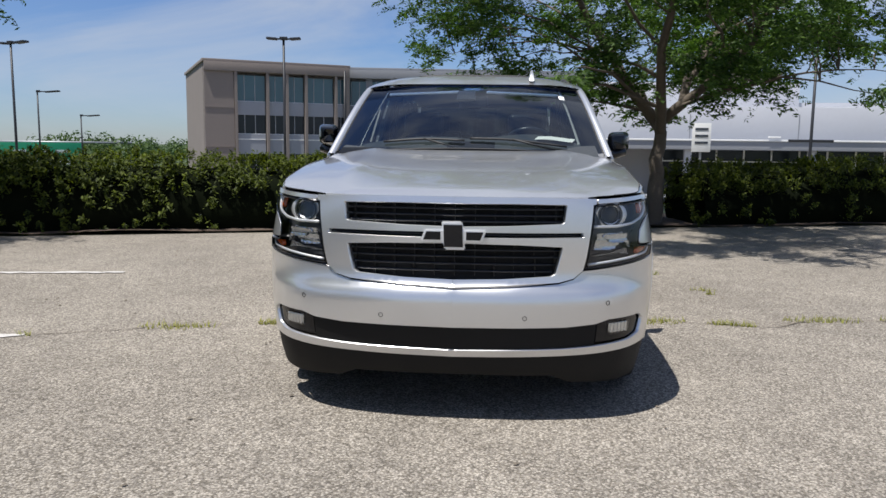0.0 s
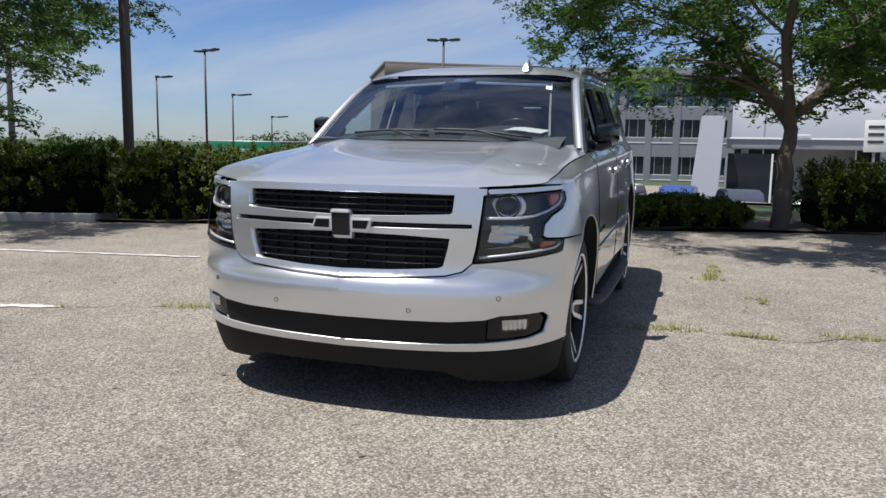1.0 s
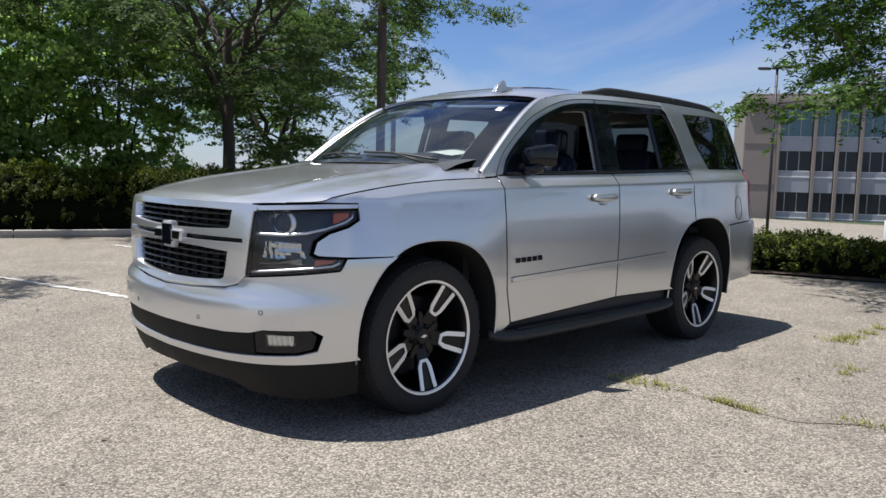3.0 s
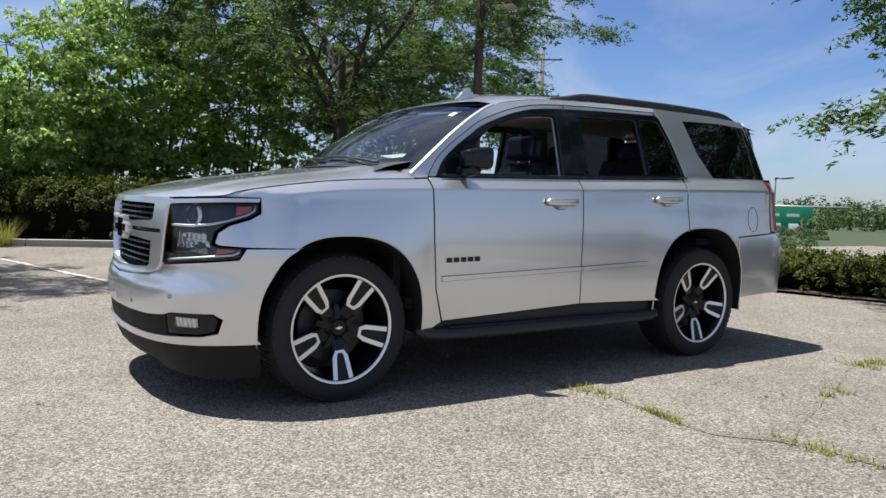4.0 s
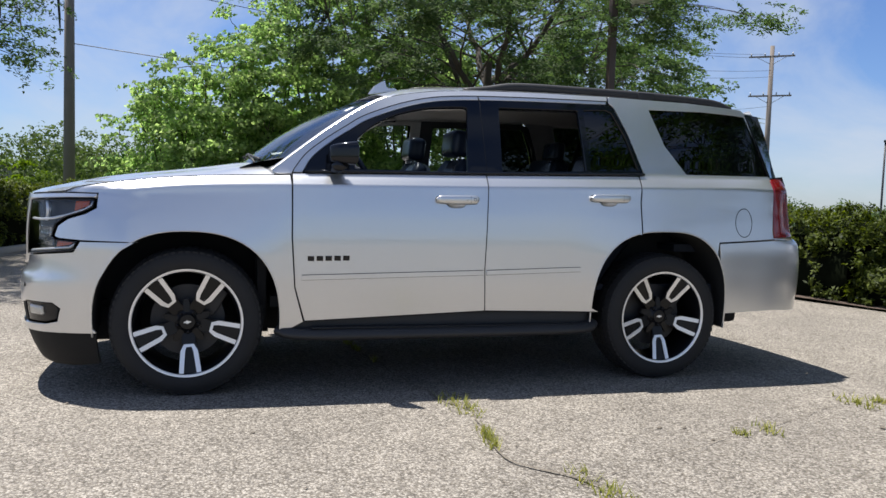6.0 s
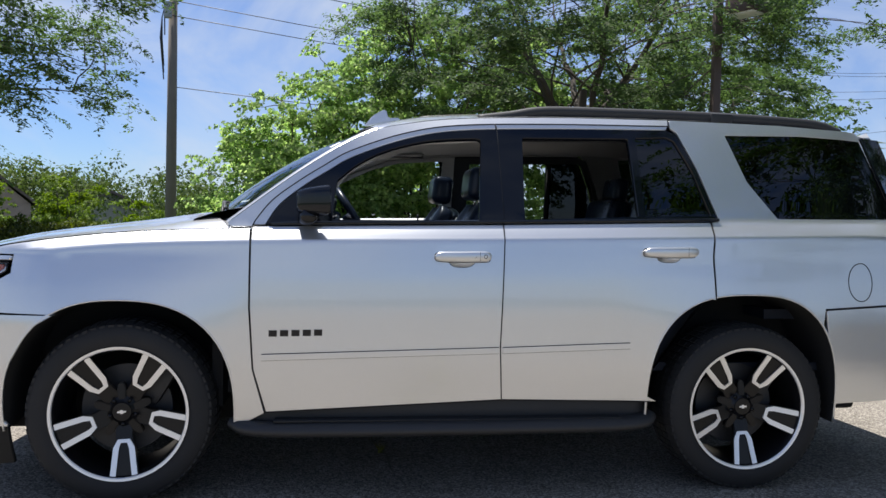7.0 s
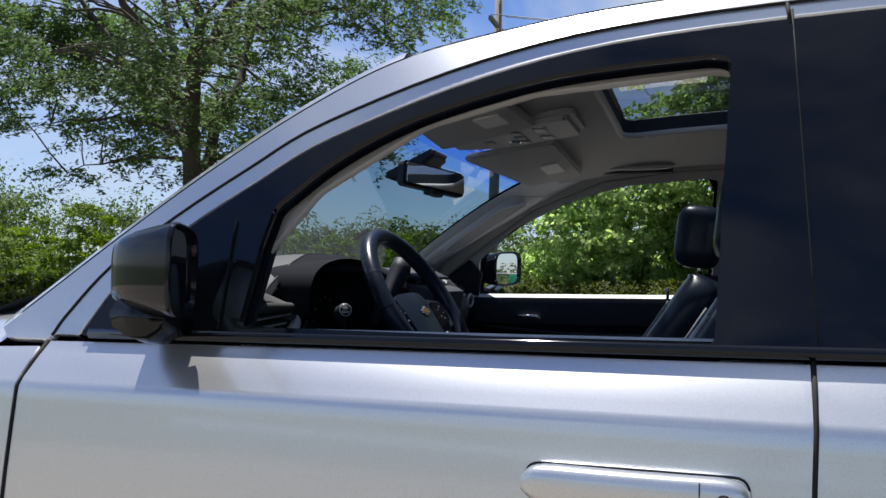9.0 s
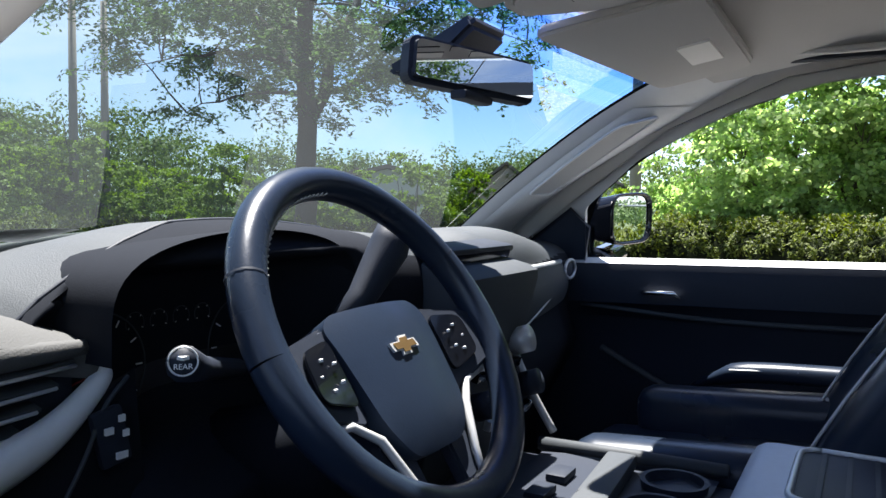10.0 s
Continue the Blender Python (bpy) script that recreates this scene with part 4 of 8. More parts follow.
def facade_building(name, label, at, rz, length, depth, z0, floors, fl_h, bays, wall, spandrel, top_glass, blank=0.0, fin=0.28, flush=False):
    """An office block: precast piers, recessed glass and spandrels bay by bay on its front, plain other sides."""
    th = thing(name, label, "office building", at=at, rz=rz)
    H = floors * fl_h + 0.9
    box("core_wall", (length / 2, depth / 2 + 0.45, z0 + H / 2), (length - 0.02, depth - 0.9, H), wall, th)
    box("roof_parapet", (length / 2, depth / 2, z0 + H + 0.12), (length + 0.3, depth + 0.3, 0.30), wall, th, 0.03)
    if blank:
        box("blank_wall", (blank / 2, 0.22, z0 + H / 2), (blank, 0.46, H), wall, th)
        for k in range(1, floors):
            box("string_course", (blank / 2, -0.03, z0 + k * fl_h + 0.4), (blank, 0.08, 0.10), wall, th)
    x = blank
    i = 0
    while x < length - 0.5:
        w = bays[i % len(bays)]
        i += 1
        w = min(w, length - x)
        box("pier", (x + 0.18, 0.30 if flush else 0.15, z0 + H / 2), (fin, 0.34 if flush else 0.62, H), wall, th)
        for k in range(floors):
            zb = z0 + k * fl_h
            gm = top_glass if k == floors - 1 else OFFICE_GLASS
            lo = 1.05 if k == floors - 1 else 1.72
            gh = fl_h - 0.30 - lo
            g = box("window", (x + w / 2, 0.40, zb + lo + gh / 2), (w - 0.1, 0.06, gh), gm, th)
            box("frame", (x + w / 2, 0.36, zb + lo - 0.02), (w - 0.1, 0.16, 0.10), SIGN_WHITE, g)
            for q in range(1, 3 if w > 2.4 else 2):
                box("mullion", (x + w * q / (3 if w > 2.4 else 2), 0.36, zb + lo + gh / 2), (0.07, 0.10, gh), GALV, g)
            box("spandrel", (x + w / 2, 0.30, zb - 0.32 + (lo + 0.3) / 2), (w - 0.1, 0.24, lo + 0.3), spandrel, th)
            if k < floors - 1:
                box("sill_band", (x + w / 2, 0.17, zb + lo - 0.55), (w - 0.1, 0.05, 0.10), SIGN_WHITE, th)
        x += w
    box("pier", (length - 0.15, 0.15, z0 + H / 2), (0.4, 0.62, H), wall, th)
    box("cornice", (length / 2, 0.1, z0 + H - 0.45), (length, 0.7, 0.9), wall, th, 0.02)
    return th


# office block: a front wing and a set-back wing beside it
facade_building("office_building", "three-storey tan precast office block with recessed windows", (-29.7, 71.8, 0), 28, 14.9, 18, -3.2, 3, 3.95, (3.2, 2.0, 2.0, 3.2, 1.9, 1.9, 1.9), TAN_CONC, GREY_CONC, TEAL_GLASS, 2.9)
facade_building("office_building", "long grey three-storey office wing with ribbon windows", (-20.4, 79.94, 0), 8, 31.0, 16, -3.2, 3, 3.95, (2.9, 2.7, 2.8), PALE_CONC, PALE_CONC, TEAL_GLASS, 0.0, 0.7, True)
dp = tube("downpipe", [(-16.9, 78.4, -3.2), (-16.9, 78.4, 9.2)], 0.12, POLE_BLACK, None, 8)
tagged(dp, "black downpipe on the office front", "downpipe")

# car showroom: white fascia over a band of glass
sh = thing("showroom", "low white car showroom with tall glass front and grey canopy", "showroom building", at=(3.2, 45.5, 0), rz=-3)
zb = -1.9
box("back_wall", (24, 12, zb + 3.2), (47, 18, 6.3), WHITE_PANEL, sh)
box("fascia", (10.5, 1.4, zb + 4.9), (20.6, 3.0, 2.0), WHITE_PANEL, sh, 0.02)
box("fascia", (34.5, 1.9, zb + 4.7), (26.8, 3.0, 1.6), WHITE_PANEL, sh, 0.02)
for k in range(7):
    box("panel_joint", (2.0 + 6.4 * k, -0.115 if k < 3 else 0.385, zb + 4.7), (0.05, 0.03, 1.5), FASCIA_GREY, sh)
box("canopy", (24, 0.2, zb + 3.55), (48, 3.6, 0.55), FASCIA_GREY, sh, 0.04)
box("canopy_edge", (24, -1.62, zb + 3.86), (48.2, 0.12, 0.10), SIGN_WHITE, sh, 0.01)
box("upper_fascia", (8.5, 4.5, zb + 6.7), (14, 4.0, 1.8), WHITE_PANEL, sh, 0.03)
box("roof_house", (12.5, 9.0, zb + 7.4), (6.0, 5.0, 2.4), TAN_CONC, sh, 0.03)
box("plinth", (24, 1.8, zb + 0.2), (47, 0.5, 0.5), CONCRETE, sh)
for k in range(28):
    if k in (2, 3):
        continue
    g = box("glass_pane", (1.2 + 1.68 * k, 1.75, zb + 1.85), (1.6, 0.05, 2.8), OFFICE_GLASS, sh)
    box("mullion", (0.36 + 1.68 * k, 1.68, zb + 1.85), (0.09, 0.14, 2.9), SIGN_WHITE, g)
    box("transom", (1.2 + 1.68 * k, 1.68, zb + 2.55), (1.6, 0.10, 0.07), SIGN_WHITE, g)
for k in range(7):
    box("column", (1.0 + 7.2 * k, -0.9, zb + 1.65), (0.42, 0.42, 3.3), WHITE_PANEL, sh, 0.02)
for k in range(5):
    box("wall_lamp", (4.0 + 9 * k, -1.68, zb + 4.05), (0.7, 0.16, 0.10), SIGN_WHITE, sh, 0.02)
pyl = thing("entrance_pylon", "tall white leaning slab at the showroom entrance", "pylon", at=(2.0, 43.0, -1.9))
extrude_poly("slab", [(-0.85, 0), (0.75, 0), (0.95, 5.1), (-0.35, 5.1)], lambda u, v, w: (u, w, v), 0.7, WHITE_PANEL, pyl, bevel=0.03)
box("glazed_door", (2.4, 0.9, 1.5), (2.4, 0.06, 3.0), OFFICE_GLASS, pyl)
box("door_frame", (1.15, 0.86, 1.5), (0.10, 0.14, 3.0), SIGN_WHITE, pyl)
box("door_frame", (3.6, 0.86, 1.5), (0.10, 0.14, 3.0), SIGN_WHITE, pyl)


def lot_car(at, rz, paint, label, van=False, z=None):
    """A parked car, seen from afar: body with bonnet and cabin, glass band, wheels."""
    z0 = lot_height(*at) if z is None else z
    th = thing("parked_car", label, "car", "parked cars", at=(*at, z0), rz=rz)
    L, W, H = (5.2, 1.95, 2.25) if van else (4.6, 1.8, 1.5)
    prof = ([(-.5, .2), (.5, .2), (.5, .48), (.37, .58), (.30, .76), (.20, .94), (.14, 1.0), (-.48, 1.0), (-.5, .94)] if van else [(-.5, .25), (.5, .25), (.5, .52), (.28, .60), (.12, 1.0), (-.30, 1.0), (-.46, .64), (-.5, .6)])
    extrude_poly("body", [(u * L, v * H) for u, v in prof], lambda u, v, w: (u, w - W / 2, v), W, paint, th, bevel=0.09)
    gp = ([(.13, .58), (.32, .58), (.25, .74), (.19, .84), (.13, .84)] if van else [(-.42, .66), (.22, .66), (.10, .94), (-.29, .94)])
    extrude_poly("side_glass", [(u * L, v * H) for u, v in gp], lambda u, v, w: (u, w - W / 2 - 0.012, v), W + 0.024, OFFICE_GLASS, th)
    f0, f1 = ((.352, .205) if van else (.265, .125))
    v0, v1 = (.61, .93) if van else (.63, .96)
    extrude_poly("windscreen", [(-W * .42, 0), (W * .42, 0), (W * .37, 1), (-W * .37, 1)], lambda u, v, w: ((f0 + (f1 - f0) * v) * L + 0.03 + w, u, (v0 + (v1 - v0) * v) * H + 0.02), 0.02, OFFICE_GLASS, th)
    for sx in (-.31, .31):
        for sy in (-1, 1):
            lathe("wheel", [(0.0, -0.1), (0.2, -0.11), (0.22, -0.09), (0.32, -0.09), (0.34, 0), (0.32, 0.09), (0.0, 0.1)], (sx * L, sy * (W / 2 - 0.08), 0.34), RUBBER, th, 20, axis="y")
    for sy in (-.36, .36):
        box("headlamp", (L / 2 - 0.02, sy * W, H * 0.47), (0.08, 0.3, 0.13), LAMP_GREY, th, 0.03)
        box("tail_lamp", (-L / 2 + 0.02, sy * W * 1.1, H * 0.55), (0.08, 0.16, 0.3), RED, th, 0.03)
    return th


lot_car((7.4, 31.5), 15, CAR_WHITE, "white hatchback parked before the showroom")
lot_car((3.6, 38.5), 100, CAR_DARK, "dark saloon parked by the showroom")
lot_car((-2.2, 41.0), 80, CAR_WHITE, "white car parked below the office")
lot_car((-5.5, 42.0), 95, CAR_SILVER, "silver car parked below the office")
lot_car((12.0, 41.0), 95, CAR_SILVER, "silver car parked at the glass front")
lot_car((15.5, 41.0), 88, CAR_WHITE, "white car parked at the glass front")
lot_car((19.0, 41.0), 92, CAR_DARK, "dark car parked at the glass front")
lot_car((-18.6, 24.0), 35, CAR_WHITE, "white car in the lower car park")
lot_car((-15.6, 26.0), 30, CAR_DARK, "dark car in the lower car park")
lot_car((0.7, 41.0), 84, CAR_BLUE, "blue car parked below the office")
van = lot_car((-4.16, 35.0), -4, CAR_WHITE, "white van with red and blue graphics behind the hedge", True)
van.scale = (0.86, 0.94, 0.94)
# printed sides: a red foot, a pale picture of dark blocks, a blue wedge behind the door
rv = random.Random(4)
for side in (-1, 1):
    def on_side(u, v, w, side=side):
        return Vector((u, side * (0.985 + w), v))
    extrude_poly("graphic", [(-2.40, 0.75), (0.66, 0.75), (0.66, 1.66), (-0.2, 1.74), (-1.4, 1.60), (-2.40, 1.76)], on_side, 0.004, VAN_RED, van, "red printed graphic")
    extrude_poly("graphic", [(-2.15, 1.62), (0.62, 1.62), (0.62, 2.04), (-2.05, 2.04)], on_side, 0.002, FASCIA_GREY, van, "pale grey printed picture")
    extrude_poly("graphic", [(0.70, 1.30), (0.70, 2.08), (0.95, 2.05), (1.25, 1.80), (1.05, 1.92), (0.72, 1.92)], on_side, 0.008, VAN_BLUE, van, "blue printed graphic")
    for k in range(16):
        u, v, a, b = rv.uniform(-2.1, 0.3), rv.uniform(1.60, 1.90), rv.uniform(0.08, 0.34), rv.uniform(0.05, 0.16)
        extrude_poly("graphic_block", [(u, v), (u + a, v + 0.04), (u + a - 0.03, v + b), (u + 0.02, v + b - 0.02)], on_side, 0.007, (CAR_DARK, VAN_RED, SIGN_WHITE, CAR_DARK)[k % 4], van)
    box("tail_pillar", (-2.50, side * 0.975, 1.6), (0.14, 0.05, 1.0), SIGN_WHITE, van, 0.01)
ds = thing("lot_sign", "white lot sign on a post with a dark panel", "sign", at=(6.05, 19.4, lot_height(6.05, 19.4)))
box("post", (0, 0, 1.0), (0.06, 0.06, 2.0), GALV, ds)
box("plate", (0, -0.05, 2.15), (0.55, 0.04, 0.85), SIGN_WHITE, ds, 0.01)
for k in range(3):
    box("text_bar", (0, -0.075, 2.40 - 0.2 * k), (0.38, 0.012, 0.07), CAR_DARK, ds)

# green motorway sign on a gantry
hs = thing("motorway_sign", "green motorway sign with white panels on steel legs", "road sign", at=(-76, 119, -7.5), rz=32)
box("board", (0, 0, 6.5), (12.0, 0.2, 4.6), SIGN_GREEN, hs, 0.05)
for k in range(3):
    box("exit_panel", (-3.6 + 3.6 * k, -0.13, 5.3), (2.4, 0.06, 1.3), SIGN_WHITE, hs, 0.02)
    box("text_bar", (-3.2 + 3.1 * k, -0.13, 7.4), (2.0, 0.06, 0.5), SIGN_WHITE, hs)
for s in (-5, 5):
    tube("leg", [(s, 0.3, -1), (s, 0.3, 8.6)], 0.22, GALV, hs, 8)
tube("gantry_beam", [(-7, 0.3, 8.9), (14, 0.3, 8.9)], 0.2, GALV, hs, 8)


def house(at, rz, w, d, h, rh, wall, label):
    th = thing("house", label, "house", "houses beyond the hedge", at=(*at, lot_height(*at)), rz=rz)
    box("wall", (0, 0, h / 2), (w, d, h), wall, th)
    extrude_poly("gable", [(-w / 2, h - .05), (w / 2, h - .05), (0, h + rh)], lambda u, v, q: (u, q - d / 2, v), d, wall, th)
    extrude_poly("roof", [(-w / 2 - .4, h - .1), (0, h + rh + .05), (w / 2 + .4, h - .1), (w / 2 + .4, h + .12), (0, h + rh + .3), (-w / 2 - .4, h + .12)], lambda u, v, q: (u, q - d / 2 - .4, v), d + .8, ROOF_SHINGLE, th)
    for k in range(3):
        wn_ = box("window", (-w * .3 + w * .3 * k, -d / 2 - .02, h * .55), (w * .14, .08, h * .3), OFFICE_GLASS, th)
        box("window_frame", (-w * .3 + w * .3 * k, -d / 2 - .04, h * .72), (w * .16, .08, .12), SIGN_WHITE, wn_)
    return th


house((-61, -26.5), 113.5, 5.2, 10, 4.6, 2.2, HOUSE_BRICK, "tan brick house with a gabled brown roof")
house((-43, -27), 120.7, 4.6, 7, 5.2, 0.5, HOUSE_WALL, "pale two-storey house with dark windows")
house((-70, -20), 108, 10, 9, 3.4, 2.4, HOUSE_WALL, "pale house with a gabled roof among trees")
house((-52, -36), 125, 9, 9, 3.6, 2.4, HOUSE_WALL, "beige house with a low gabled roof")
tufts("kerb_weed", [(-11.35, -0.9, 1.4), (-11.30, -0.75, 0.8)], "tall pale green weed at the kerb", 150, 0.55, 0.13)

# ---- the silver sport utility vehicle: outer skin ----
suv = thing("suv", "silver full-size sport utility vehicle with black trim and two-tone alloy wheels", "car", at=(-0.015, 0, 0))
BELT = Curve([(-1.0, 1.12), (-0.7, 1.135), (-0.45, 1.178), (0.05, 1.238), (0.55, 1.262), (1.7, 1.296), (2.8, 1.332), (3.85, 1.362), (4.3, 1.37)])
WIDTH = Curve([(0.05, 0.89), (0.2, 0.94), (0.35, 0.968), (0.5, 0.983), (0.7, 0.993), (0.85, 0.993), (1.0, 0.987), (1.1, 0.978), (1.16, 0.971), (1.188, 0.9675), (1.195, 0.965), (1.203, 0.9585), (1.235, 0.930), (1.262, 0.905), (1.30, 0.893), (1.5, 0.834), (1.7, 0.770), (1.8, 0.732), (1.9, 0.69)])
BARREL = Curve([(-1, 0.955), (-0.3, 0.987), (0.5, 1.0), (1.5, 1.0), (2.5, 0.996), (3.3, 0.984), (3.7, 0.966), (4.3, 0.94)])
FLARE = Curve([(-1, 0.040), (-0.3, 0.040), (0.1, 0.032), (0.45, 0.012), (0.6, 0.0), (2.2, 0.0), (2.5, 0.01), (2.95, 0.022), (3.4, 0.018), (3.7, 0.015), (4.3, 0.015)])
NOSE = Curve([(0.1, -0.80), (0.2, -0.875), (0.3, -0.925), (0.4, -0.952), (0.5, -0.967), (0.6, -0.970), (0.66, -0.958), (0.70, -0.930), (0.76, -0.922), (0.9, -0.925), (1.05, -0.918), (1.12, -0.905), (1.2, -0.89)])
TAIL = Curve([(0.1, 4.0), (0.3, 4.10), (0.45, 4.17), (0.7, 4.19), (0.9, 4.17), (0.96, 4.10), (1.0, 4.08), (1.3, 4.05), (1.6, 3.96), (1.8, 3.86), (1.9, 3.8)])
YC, YR = -0.30, 3.55
CORNER = spline([(0, 1), (.3, .98), (.55, .91), (.7, .83), (.82, .70), (.90, .545), (.955, .37), (.985, .17), (1.0, 0)], 12)
REAR = spline([(1.0, 0), (.985, .35), (.95, .62), (.88, .82), (.75, .93), (.5, .98), (0, 1)], 12)


def cumlen(P, sx, sy):
    L = [0.0]
    for a, b in zip(P[:-1], P[1:]):
        L.append(L[-1] + math.hypot((b[0] - a[0]) * sx, (b[1] - a[1]) * sy))
    return np.array(L)


LF = cumlen(CORNER, 0.98, 0.65)
LR = cumlen(REAR, 0.95, 0.62)
CXS, CYS = np.array([p[0] for p in CORNER]), np.array([p[1] for p in CORNER])
RXS, RYS = np.array([p[0] for p in REAR]), np.array([p[1] for p in REAR])
SF, SR = LF[-1], LF[-1] + (YR - YC)


def half_width(y, z):
    b = BELT(y)
    zz = z if z < 0.7 else (0.7 + (z - 0.7) * (0.562 / (b - 0.7)) if z < b else 1.262 + z - b)
    return 1.015 * WIDTH(zz) * BARREL(y) * (1 + FLARE(y) * min(1.0, max(0.0, (1.12 - z) / 0.3)))


def skin(s, z):
    """A point of the outer skin: s runs along the skin from the middle of the nose round to the tail, z is height."""
    if s < SF:
        cx, cy = float(np.interp(s, LF, CXS)), float(np.interp(s, LF, CYS))
        return Vector((cx * half_width(YC, z), YC - cy * (YC - NOSE(z)), z))
    if s <= SR:
        y = YC + s - SF
        return Vector((half_width(y, z), y, z))
    q = s - SR
    cx, cy = float(np.interp(q, LR, RXS)), float(np.interp(q, LR, RYS))
    return Vector((cx * half_width(YR, z), YR + cy * (TAIL(z) - YR), z))


def skin_n(s, z):
    e = 0.012
    a = skin(s + e, z) - skin(max(s - e, 0), z)
    b = skin(s, z + 0.003) - skin(s, z - 0.003)
    return a.cross(b).normalized()


def sx(x):
    return float(np.interp(abs(x) / 1.025, CXS, LF))


def sb(x):
    return sx(x * 1.06)


def sy(y):
    if y >= YC:
        return SF + (y - YC) if y <= YR else SR + float(np.interp((y - YR) / 0.62, RYS, LR))
    return float(np.interp((YC - y) / 0.635, CYS[::-1], LF[::-1]))


def crease_z(s, k):
    """Height on the skin of the shoulder profile's height k, which follows the belt line."""
    b = BELT(YC + s - SF if s > SF else skin(s, 1.1).y)
    return 0.7 + (k - 0.7) * (b - 0.7) / 0.562


def panel(name, poly, material, parent, side=1, holes=(), off=0.0, depth=0.018, step=0.055, label="", gap=0.003, fine=0.022, fn=None, fnn=None, crease=False):
    """A panel of the skin from an outline in (s, z). side 1, -1, or 0 for both halves joined across the middle."""
    fn, fnn = fn or skin, fnn or skin_n
    outer = resample(offset_poly(poly, gap) if gap and side else poly, fine)
    hs = [resample(h, fine) for h in holes]
    rows = [(s_, crease_z(s_, k)) for k in (1.170, 1.186, 1.1935, 1.2005, 1.212, 1.24) for s_ in np.arange(min(q[0] for q in outer), max(q[0] for q in outer), 0.022)] if crease else ()
    p2, tri = fill2d(outer, hs, step, 0.8, rows)
    V, N, F = [], [], []
    for u, w in p2:
        nn = fnn(u, w)
        V.append(fn(u, w) + nn * off)
        N.append(nn)
    fa = []
    for a, b, c in tri:
        nn = (V[b] - V[a]).cross(V[c] - V[a])
        fa.append((a, b, c) if nn.dot(N[a]) > 0 else (a, c, b))
    F += fa
    for lp, sg in [(outer, 1)] + [(h, -1) for h in hs]:
        o = 1 if area2(lp) * sg > 0 else -1
        base = len(V)
        n = len(lp)
        for k in range(n):
            p = lp[k]
            nn = fnn(*p)
            q = fn(*p)
            t = fn(*lp[(k + 1) % n]) - fn(*lp[k - 1])
            side_n = t.cross(nn) * o
            side_n = side_n.normalized() if side_n.length > 1e-9 else nn
            V += [q + nn * off, q + nn * (off - depth)]
            N += [(side_n + nn).normalized(), side_n]
        for k in range(n):
            if side == 0 and sg == 1 and abs(lp[k][0]) < 1e-4 and abs(lp[(k + 1) % n][0]) < 1e-4:
                continue
            a, b = base + 2 * k, base + 2 * ((k + 1) % n)
            F.append((a, a + 1, b + 1, b) if o > 0 else (b, b + 1, a + 1, a))
    if side <= 0:
        MV = [Vector((-p.x, p.y, p.z)) for p in V]
        MN = [Vector((-p.x, p.y, p.z)) for p in N]
        MF = [tuple(reversed(f)) for f in F]
        if side < 0:
            V, N, F = MV, MN, MF
        else:
            k = len(V)
            F = F + [tuple(i + k for i in f) for f in MF]
            V, N = V + MV, N + MN
    return mesh_ob(name, V, F, material, parent, label, True, N)


def rail_n(s, z):
    k = min(1, max(0, (skin(s, z).y - 0.9) / 0.6))
    return (skin_n(s, z) + Vector((0, 0, 0.45 * k))).normalized()


def frame_n(s, z):
    k = min(1, max(0, (skin(s, z).y - 0.9) / 0.6))
    return (skin_n(s, z) + Vector((0, 0, 0.30 * k))).normalized()


def arch(yc, zc, back, front, up, n=3.0, a0=-6, a1=186, k=40):
    """Wheel arch outline from rear foot over the top to front foot, as (y, z)."""
    out = []
    for i in range(k + 1):
        a = radians(a0 + (a1 - a0) * i / k)
        c, s = math.cos(a), math.sin(a)
        r = (abs(c) ** n + abs(s) ** n) ** (-1 / n)
        out.append((yc + r * c * (back if c > 0 else front), zc + r * s * up))
    return out


ARCH_F = arch(0.0, 0.405, 0.498, 0.475, 0.522, 2.45)
ARCH_R = arch(2.946, 0.405, 0.458, 0.528, 0.575, 2.7)
LINE_A = [(0.553, 1.258), (0.554, 1.19), (0.556, 0.9), (0.575, 0.62), (0.632, 0.425)]
LINE_B = [(1.717, 1.296), (1.713, 1.22), (1.698, 0.72), (1.711, 0.475)]
LINE_C = [(2.760, 1.330), (2.742, 1.16), (2.752, 0.95)]
BLACK = [(0.612, 1.268), (0.67, 1.359), (0.772, 1.447), (0.891, 1.528), (1.013, 1.602), (1.264, 1.697), (1.522, 1.748), (1.973, 1.773), (2.575, 1.790)]
BLACK = [tuple(p) for p in spline(BLACK, 5)]
BLACK_C = [(2.625, 1.768), (2.711, 1.592), (2.800, 1.336)]


def S(pts):
    return [(sy(y), z) for y, z in pts]


def belt_line(y0, y1, dz=0.0, n=14):
    return [(y0 + (y1 - y0) * k / n, BELT(y0 + (y1 - y0) * k / n) + dz) for k in range(n + 1)]


hood_side = [(-0.66, 1.118)] + [(y, BELT(y) - 0.012) for y in (-0.58, -0.48, -0.3, -0.1, 0.1, 0.3, 0.45)]
BROW = [(sx(0.70), 1.096), (sy(-0.62), 1.109), (sy(-0.462), 1.110), (sy(-0.470), 1.088), (sy(-0.62), 1.084), (sx(0.70), 1.070)]
HEAD = [(sx(0.682), 1.068), (sy(-0.62), 1.080), (sy(-0.472), 1.084), (sy(-0.478), 1.038), (sy(-0.53), 1.010), (sy(-0.625), 0.978), (sy(-0.675), 0.938), (sy(-0.690), 0.878), (sy(-0.67), 0.864), (sy(-0.555), 0.860), (sy(-0.575), 0.806), (sx(0.80), 0.782), (sx(0.610), 0.762)]
